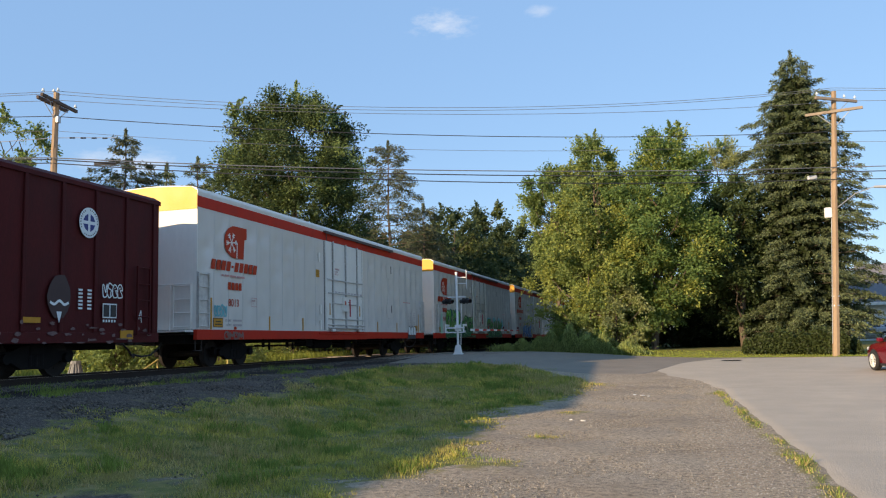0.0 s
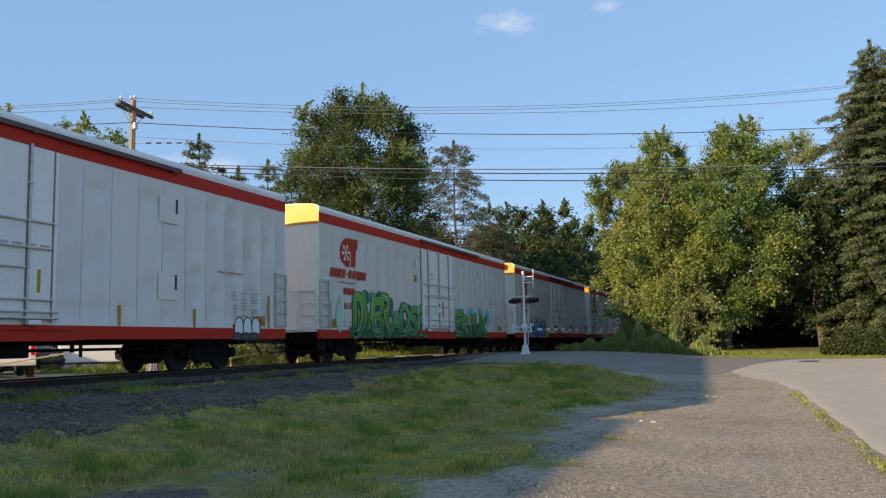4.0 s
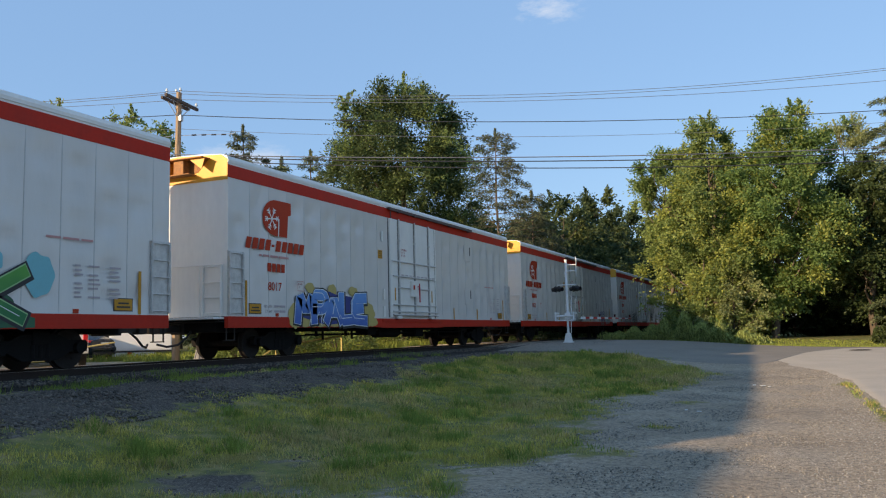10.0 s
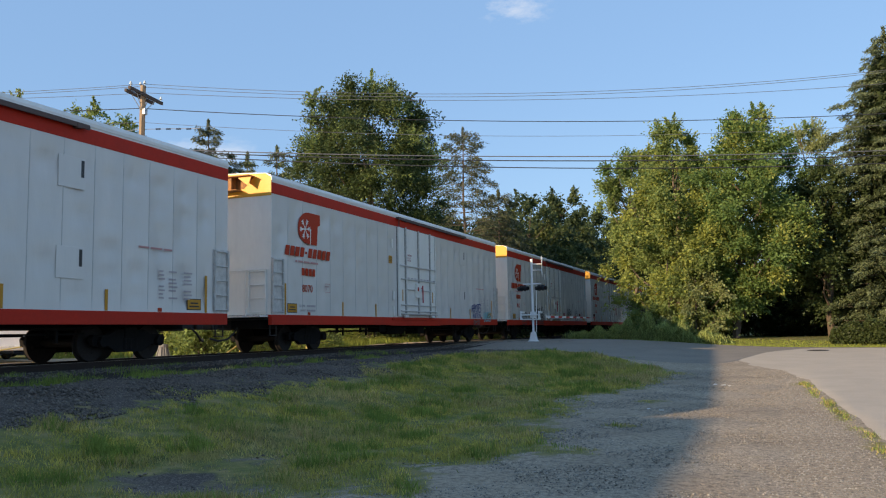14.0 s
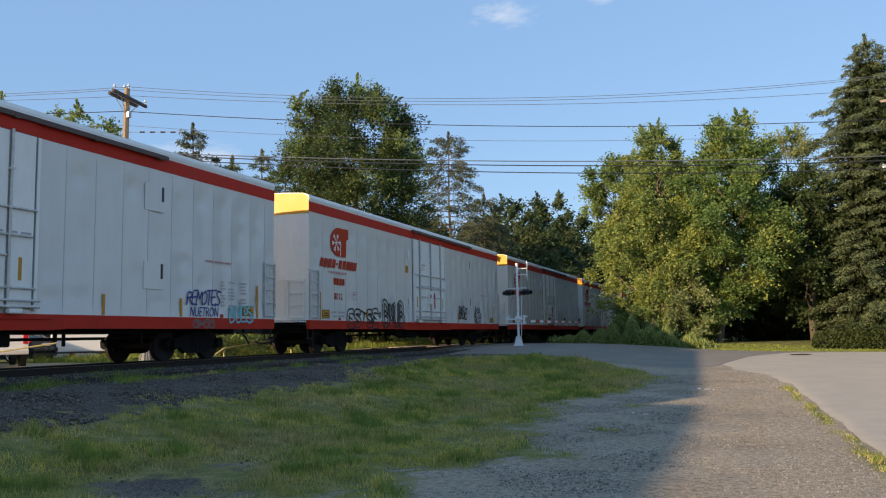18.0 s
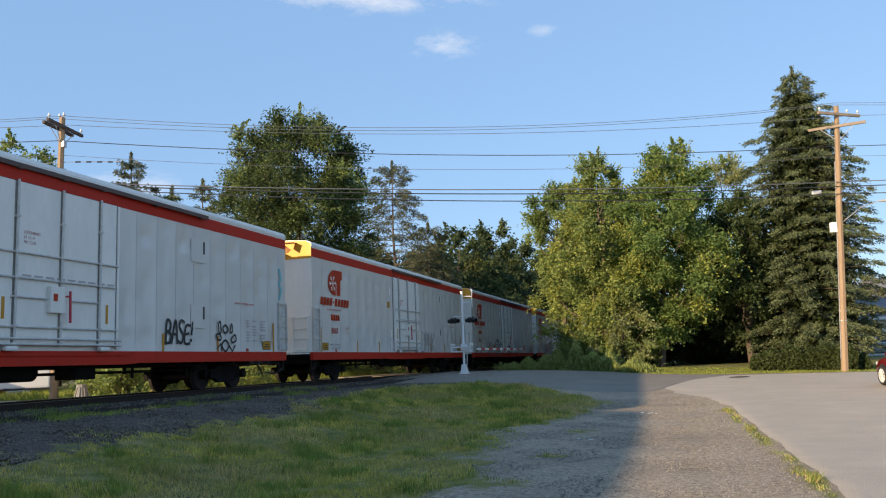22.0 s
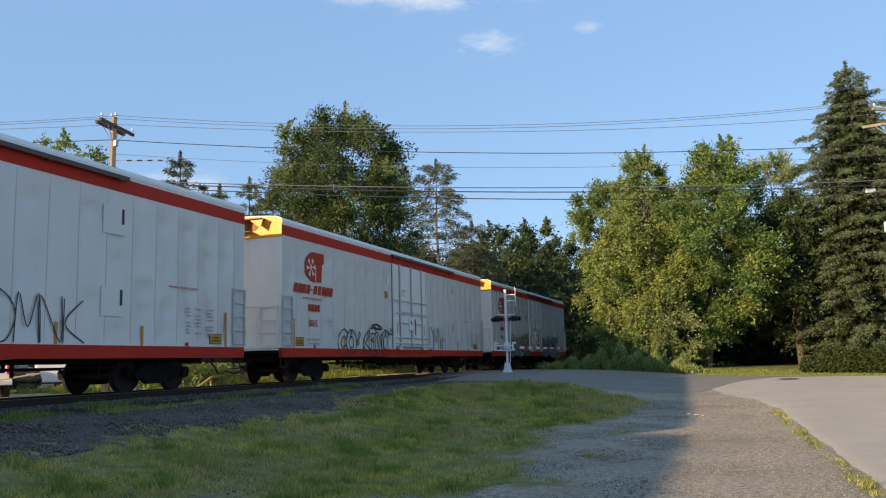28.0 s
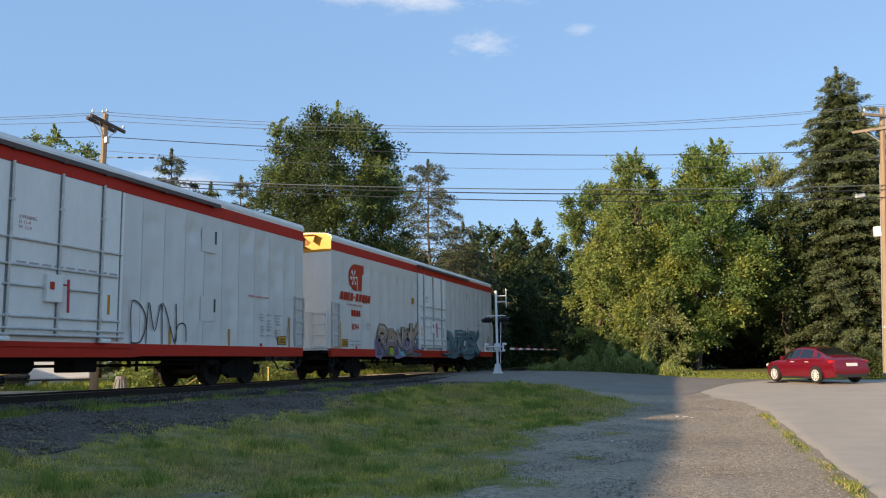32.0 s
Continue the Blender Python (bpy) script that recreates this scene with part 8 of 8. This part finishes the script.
def yard():
    x, y = polar(-54.5, 46)
    t = thing("workshop_building", pose(x, y, gz(x, y) - 0.05, 0, 0, 52), "low grey workshop with a cream end bay", "building")
    part("wall", box(bm_new(), -11, 9.5, 0, 9, 0, 3.4), M_GREYWALL, t)
    part("roof", box(bm_new(), -11.4, 9.9, -0.5, 9.4, 3.4, 3.65, 0.04), M_SHINGLE, t)
    part("bay_wall", box(bm_new(), -3.6, -0.6, -1.6, 0, 0, 3.1), M_CREAM, t)
    window(t, -2.9, -1.4, 1.1, 2.2, -1.6, 3)
    for k in range(2):
        part("door", box(bm_new(), 4.2 + 1.9 * k, 5.3 + 1.9 * k, -0.05, 0.0, 0, 2.3, 0.01), M_CARDARK, t)
    for az, d, lab in ((-44.3, 39.0, "orange traffic cone with a white collar"),):
        x, y = polar(az, d)
        c = thing("traffic_cone", pose(x, y, gz(x, y)), lab, "cone")
        part("base", box(bm_new(), -0.19, 0.19, -0.19, 0.19, 0, 0.04, 0.01), M_CONE, c)
        part("cone", tube(bm_new(), (0, 0, 0.04), (0, 0, 0.72), 0.14, 0.03, seg=18), M_CONE, c, smooth=True)
        part("collar", tube(bm_new(), (0, 0, 0.42), (0, 0, 0.54), 0.085, 0.066, seg=18), M_SIGWHITE, c)
    # yellow pipe barriers
    a, b = polar(-53.0, 26.5), polar(-45.2, 27.0)
    g = thing("pipe_barrier", T0, "yellow painted pipe barrier beside the yard", "barrier", "pipe barriers")
    part("rail", sweep(bm_new(), [(a[0], a[1], 0.98), (b[0], b[1], 1.52)], 0.022, 8), M_PIPE, g)
    part("post", sweep(bm_new(), [(a[0], a[1], 0.6), (a[0], a[1], 1.02)], 0.032, 8), M_PIPE, g)
    a, b, c = polar(-36.6, 27.5), polar(-35.0, 28.0), polar(-30.6, 31)
    g = thing("pipe_barrier", T0, "yellow painted pipe barrier beside the yard", "barrier", "pipe barriers")
    part("rail", sweep(bm_new(), [(a[0], a[1], 0.72), (b[0], b[1], 1.25), (c[0], c[1], 1.55)], 0.028, 8), M_PIPE, g)
    part("post", sweep(bm_new(), [(b[0], b[1], 0.6), (b[0], b[1], 1.25)], 0.032, 8), M_PIPE, g)
    part("post", sweep(bm_new(), [(c[0], c[1], 0.6), (c[0], c[1], 1.55)], 0.032, 8), M_PIPE, g)
    x, y = polar(-39.9, 30)
    p = thing("pedestal_cabinet", pose(x, y, gz(x, y) - 0.03), "grey flared cast pedestal beside the track", "cabinet")
    part("foot", box(bm_new(), -0.27, 0.27, -0.27, 0.27, 0.0, 0.06, 0.02), M_DULLGREY, p)
    part("cabinet", tube(bm_new(), (0, 0, 0.06), (0, 0, 0.46), 0.25, 0.15, seg=8), M_DULLGREY, p)
    part("cap", tube(bm_new(), (0, 0, 0.46), (0, 0, 0.56), 0.17, 0.16, seg=8), M_DULLGREY, p)
    for k in range(8):
        a = 0.7854 * k + 0.39
        part("fin", tube(bm_new(), (0.26 * math.cos(a), 0.26 * math.sin(a), 0.05), (0.15 * math.cos(a), 0.15 * math.sin(a), 0.47), 0.018, seg=5), M_DULLGREY, p)
    x, y = polar(-42.7, 38)
    p = thing("cargo_trailer", pose(x, y, gz(x, y) - 0.02, 0, 0, 43), "white enclosed trailer parked behind the track", "trailer")
    part("body", box(bm_new(), -1.9, 0.72, 0, 3.6, 0.35, 2.3, 0.12), M_CARWHITE, p)
    part("bumper", box(bm_new(), -1.88, 0.7, -0.06, 0.0, 0.34, 0.42, 0.02), M_TRIM, p)
    for s in (-1, 1):
        w = part("tyre", TYRE_ME, None, p)
        w.matrix_basis = pose(s * 1.34 - 0.59, 1.8, 0.33, 0, 0, 0 if s < 0 else 180)
        part("rim", RIM_ME, None, w)
    # a low timber stack and pale stones by the far rail
    rnd = random.Random(6)
    for k in range(7):
        x, y = polar(-50.5 + 1.3 * k, 23.5 + 0.25 * k)
        s = thing("old_sleeper", pose(x, y, gz(x, y) + 0.08, 0, 0, 20 + rnd.uniform(-20, 20)), "old grey railway sleeper lying beside the track", "sleeper", "old sleepers beside the track")
        part("beam", box(bm_new(), -1.2, 1.2, -0.11, 0.11, -0.09, 0.09, 0.02), M_TIE, s)
    x, y = -12.9, 9.0
    bm = bm_new()
    box(bm, -0.16, 0.16, -0.11, 0.11, -0.05, 0.05, 0.02)
    w = thing("timber_block", pose(x, y, 0.92, 0, 0, 70), "short pale yellow timber block beside the rail", "timber")
    part("block", bm, M_OCHRE, w)
    # shrubs along the yard
    for k, (az, d, h, r) in enumerate(((-37.6, 31, 2.0, 1.2), (-39.0, 33, 2.4, 1.2), (-35.8, 33, 1.8, 1.3), (-33.5, 36, 2.2, 1.6), (-31.0, 40, 2.4, 2.0), (-28.0, 46, 2.6, 2.2), (-24.5, 50, 2.8, 2.4), (-21.0, 54, 3.2, 2.6), (-58.5, 29, 1.3, 1.2))):
        leafy_tree("shrub", "leafy shrub behind the track", polar(az, d), h, r, M_LEAF_GREEN, 120 + k, 4000, 0.13, BUSHY, 24, 0.5, 0.5, M_LEAF_YELLOW if k % 2 else None, 0.4, 0.04, group="shrubs behind the track")


M_DULLGREY = mat("dull_grey_casting", (0.20, 0.20, 0.20), 0.8, 0.0, var=0.2)
M_OCHRE = mat("weathered_ochre_timber", (0.30, 0.21, 0.08), 0.8, var=0.3, scale=6)
M_CONE = flat_mat("orange_plastic", (0.75, 0.09, 0.025), 0.5)
M_PIPE = flat_mat("yellow_pipe_paint", (0.60, 0.49, 0.18), 0.5)
yard()

# ---- grass, stones ----
def blades(name, label, x, y, h, w, material, seed, lean=0.35):
    rs = np.random.RandomState(seed)
    n = len(x)
    z = ground_z(x, y) - 0.01
    a = rs.uniform(0, 6.28, n)
    dx, dy = np.cos(a) * w, np.sin(a) * w
    lx, ly = rs.normal(size=n) * lean * h, rs.normal(size=n) * lean * h
    v = np.stack([np.stack([x - dx, y - dy, z], 1), np.stack([x + dx, y + dy, z], 1), np.stack([x + lx + dx * 0.25, y + ly + dy * 0.25, z + h], 1),
                  np.stack([x + lx - dx * 0.25, y + ly - dy * 0.25, z + h], 1)], 1).reshape(-1, 3)
    return tagged(new(name, raw_mesh(name, v, np.arange(n * 4).reshape(n, 4), material)), label, "grass", kind="stuff")


def sow():
    rs = np.random.RandomState(17)
    n = 620000
    # closer sowing near the camera, where single blades show
    y = 4.5 + 29.5 * rs.uniform(0, 1, n) ** 1.5
    x = -13.0 + 15.0 * rs.uniform(0, 1, n)
    m = grass_mask(x, y)
    clump = 0.5 + 0.5 * np.sin(x * 3.1 + 1.3 * np.sin(y * 2.3)) * np.sin(y * 2.7 + 1.1 * np.sin(x * 1.9)) + 0.25 * np.sin(x * 9.7 + y * 3) * np.sin(y * 8.3)
    keep = rs.uniform(0, 1, n) < np.clip((m - 0.12) * 1.25, 0, 1) * (0.45 + 0.55 * clump)
    x, y, m, clump = x[keep], y[keep], m[keep], clump[keep]
    tall = 0.55 + 0.9 * np.clip(clump, 0, 1) ** 2 + 0.5 * sm((y - 20) / 8) * (x < -3)
    h = 0.062 * tall * rs.uniform(0.4, 1.6, len(x)) * np.clip(m + 0.2, 0, 1)
    w = (0.0028 + 0.0003 * y) * rs.uniform(0.8, 1.6, len(x))
    dry = (np.sin(x * 1.7 + 0.6 * y) + np.sin(y * 1.3 - x) + rs.normal(size=len(x)) * 0.9 > 0.75) | ((y > 21.5) & (x > -3.4) & (rs.uniform(0, 1, len(x)) < 0.75)) | ((x > -2.3) & (rs.uniform(0, 1, len(x)) < 0.45))
    dry |= np.exp(-(((x + 6.2) / 1.4) ** 2 + ((y - 8.4) / 1.3) ** 2)) * (m < 0.9) > rs.uniform(0.1, 0.9, len(x))
    dry = np.where(x > 0.3, rs.uniform(0, 1, len(x)) < 0.6, dry)
    dark = ((clump > 0.8) | (x > 0.3)) & ~dry
    for k, (sel, material, label) in enumerate(((~dry & ~dark, M_GRASS, "short patchy green turf"), (dry, M_GRASSDRY, "dry yellow grass blades in the turf"), (dark, M_GRASSDEEP, "deeper green clumps in the turf"))):
        blades("grass", label, x[sel], y[sel], h[sel] * (1.3 if k == 2 else 1.0), w[sel], material, 40 + k)
    n = 40000
    x = rs.uniform(-11, 30, n)
    y = road_far(x) + 6 * rs.uniform(0, 1, n) ** 1.5
    keep = grass_mask(x, y) > 0.4
    blades("grass", "mown sunlit verge beyond the street", x[keep], y[keep], 0.042 * rs.uniform(0.5, 1.6, keep.sum()), 0.02 * rs.uniform(0.7, 1.5, keep.sum()), M_GRASSLIT, 44)
    n = 30000
    x = -18.2 - 9 * rs.uniform(0, 1, n)
    y = 18 + 40 * rs.uniform(0, 1, n)
    keep = grass_mask(x, y) > 0.4
    blades("grass", "rough grass behind the track", x[keep], y[keep], 0.22 * rs.uniform(0.4, 1.6, keep.sum()), 0.018 * rs.uniform(0.7, 1.5, keep.sum()), M_GRASSLIT, 45)


def weed_tufts():
    """Taller tufts along the foot of the ballast."""
    rs = np.random.RandomState(31)
    c = 46
    cx, cy = -11.3 - 1.9 * rs.uniform(0, 1, c), 4.5 + 27 * rs.uniform(0, 1, c) ** 1.2
    r, tall = rs.uniform(0.10, 0.34, c), rs.uniform(0.06, 0.17, c)
    k = rs.randint(0, c, 7000)
    x, y = cx[k] + rs.normal(size=len(k)) * r[k] * 0.5, cy[k] + rs.normal(size=len(k)) * r[k]
    return x, y, tall[k] * rs.uniform(0.3, 1.2, len(k))


M_GRASSDEEP = blade_mat("deep_green_blades", (0.24, 0.30, 0.065), (0.13, 0.21, 0.045))
M_GRASSLIT = blade_mat("verge_blades", (0.26, 0.29, 0.065), (0.16, 0.22, 0.045))
sow()
_x, _y, _h = weed_tufts()
blades("weeds", "green weed tufts in the ballast", _x, _y, _h + np.where(_x < -12.2, np.clip(np.interp(_x, (-13.6, -12.0), (0.86, 0.80)) - ground_z(_x, _y), 0, 0.12), 0.0), np.full(len(_x), 0.007), M_GRASSDEEP, 47)


def pebbles(name, label, x, y, size, material, seed, lift=0.0):
    """Low-poly stones, each a squashed irregular octahedron."""
    rs = np.random.RandomState(seed)
    n = len(x)
    z = ground_z(x, y) + lift
    base = np.array([(1, 0, 0), (0, 1, 0), (-1, 0, 0), (0, -1, 0), (0, 0, 0.75), (0, 0, -0.6)], float)
    v = base[None] * rs.uniform(0.6, 1.25, (n, 6, 1)) * size[:, None, None]
    a = rs.uniform(0, 6.28, n)
    c, s = np.cos(a)[:, None], np.sin(a)[:, None]
    tilt = rs.normal(size=n)[:, None] * 0.3
    vx, vy, vz = v[:, :, 0] * c - v[:, :, 1] * s, v[:, :, 0] * s + v[:, :, 1] * c, v[:, :, 2] + v[:, :, 0] * tilt
    v = np.stack([vx + x[:, None], vy + y[:, None], vz + z[:, None]], 2).reshape(-1, 3)
    f = np.array([(0, 1, 4), (1, 2, 4), (2, 3, 4), (3, 0, 4), (1, 0, 5), (2, 1, 5), (3, 2, 5), (0, 3, 5)])
    q = (np.arange(n)[:, None, None] * 6 + f[None]).reshape(-1, 3)
    return tagged(new(name, raw_mesh(name, v, q, material)), label, "stones", kind="stuff")


def scatter():
    rs = np.random.RandomState(23)
    n = 80000
    y = 6.0 + 20 * rs.uniform(0, 1, n) ** 1.6
    x = rs.uniform(-5.0, 1.3, n)
    keep = (grass_mask(x, y) < 0.45) & (x < np.interp(y, (8, 12.6, 16.5, 22.7), (1.40, 1.29, 1.12, 0.80)) + 0.16 * np.abs(rs.normal(size=n)) ** 1.5)
    x, y = x[keep], y[keep]
    pebbles("gravel", "loose pale pebbles on the gravel shoulder", x, y, 0.003 + 0.014 * rs.uniform(0, 1, len(x)) ** 5 + 0.00020 * y, M_PEBBLE, 1)
    n = 26000
    y = 3.0 + 40 * rs.uniform(0, 1, n) ** 1.5
    x = -8.8 - 4.8 * rs.uniform(0, 1, n) ** 1.5
    keep = grass_mask(x, y) < 0.5
    x, y = x[keep], y[keep]
    top = np.interp(x, (-13.6, -13.4, -12.7, -12.0, -11.0, -9.9), (0.86, 0.87, 0.85, 0.82, 0.73, 0.55))
    pebbles("ballast", "crushed dark ballast stones beside the rails", x, y, 0.018 + 0.022 * rs.uniform(0, 1, len(x)), M_STONE, 2, np.where(x < -12.2, np.clip(top - ground_z(x, y), 0, 0.15), 0.004))
    n = 900
    y = 6.0 + 12 * rs.uniform(0, 1, n) ** 1.4
    x = rs.uniform(-7.4, -4.0, n)
    keep = grass_mask(x, y) < 0.5
    pebbles("gravel", "dark stones on bare soil in the turf", x[keep], y[keep], 0.012 + 0.02 * rs.uniform(0, 1, keep.sum()), M_STONE, 3)


scatter()


def litter():
    """Scraps of pale rubbish on the gravel and a dark iron cover in the street."""
    rnd = random.Random(12)
    for x, y, w in LITTER:
        bm = bm_new()
        pts = blob_pts(0, 0, w, 0.6 * w, 9, rnd, 0.3)
        prism(bm, pts, pose(0, 0, 0), 0.012)
        bmesh.ops.bevel(bm, geom=bm.edges[:], offset=0.003, segments=1, affect="EDGES")
        part("scrap", bm, M_SIGWHITE, thing("litter", pose(x, y, gz(x, y) + 0.012, rnd.uniform(-8, 8), rnd.uniform(-8, 8), rnd.uniform(0, 180)), "crumpled white scrap lying on the gravel", "litter", "litter on the gravel"))
    x, y = COVER
    t = thing("manhole_cover", pose(x, y, gz(x, y) + 0.02), "round dark iron cover set in the street", "manhole")
    part("ring", tube(bm_new(), (0, 0, 0), (0, 0, 0.014), 0.40, 0.39, seg=28), M_STEEL, t)
    part("lid", tube(bm_new(), (0, 0, 0.014), (0, 0, 0.020), 0.33, 0.32, seg=28), M_UNDER, t)


LITTER, COVER = ((-1.0, 21.1, 0.09), (-1.2, 21.3, 0.06), (-0.85, 20.9, 0.05), (-1.85, 15.7, 0.05), (-2.1, 15.9, 0.04)), (1.92, 36.2)
litter()

# ---- what moves ----
def motions():
    times = [t for t, _ in TRAIN]
    for car, index in CARS:
        walk(car, [(t, pose(TRACK_X, s + index * PITCH, RAIL_Z)) for t, s in TRAIN])
        for truck in car.children:
            if not truck.name.startswith("truck"):
                continue
            for k, wheels in enumerate(truck.children):
                y = wheels.location.y
                rows = []
                for i in range(0, 321):
                    t = i / 10
                    s = float(np.interp(t, times, [v for _, v in TRAIN]))
                    rows.append((t, pose(0, y, WHEEL_R, -math.degrees((s - 20.73) / WHEEL_R) + 17 * k)))
                walk(wheels, rows)
    walk(RED_CAR, [(t, sedan_at(fx, fy, h)) for t, fx, fy, h in RED_ROWS])


motions()
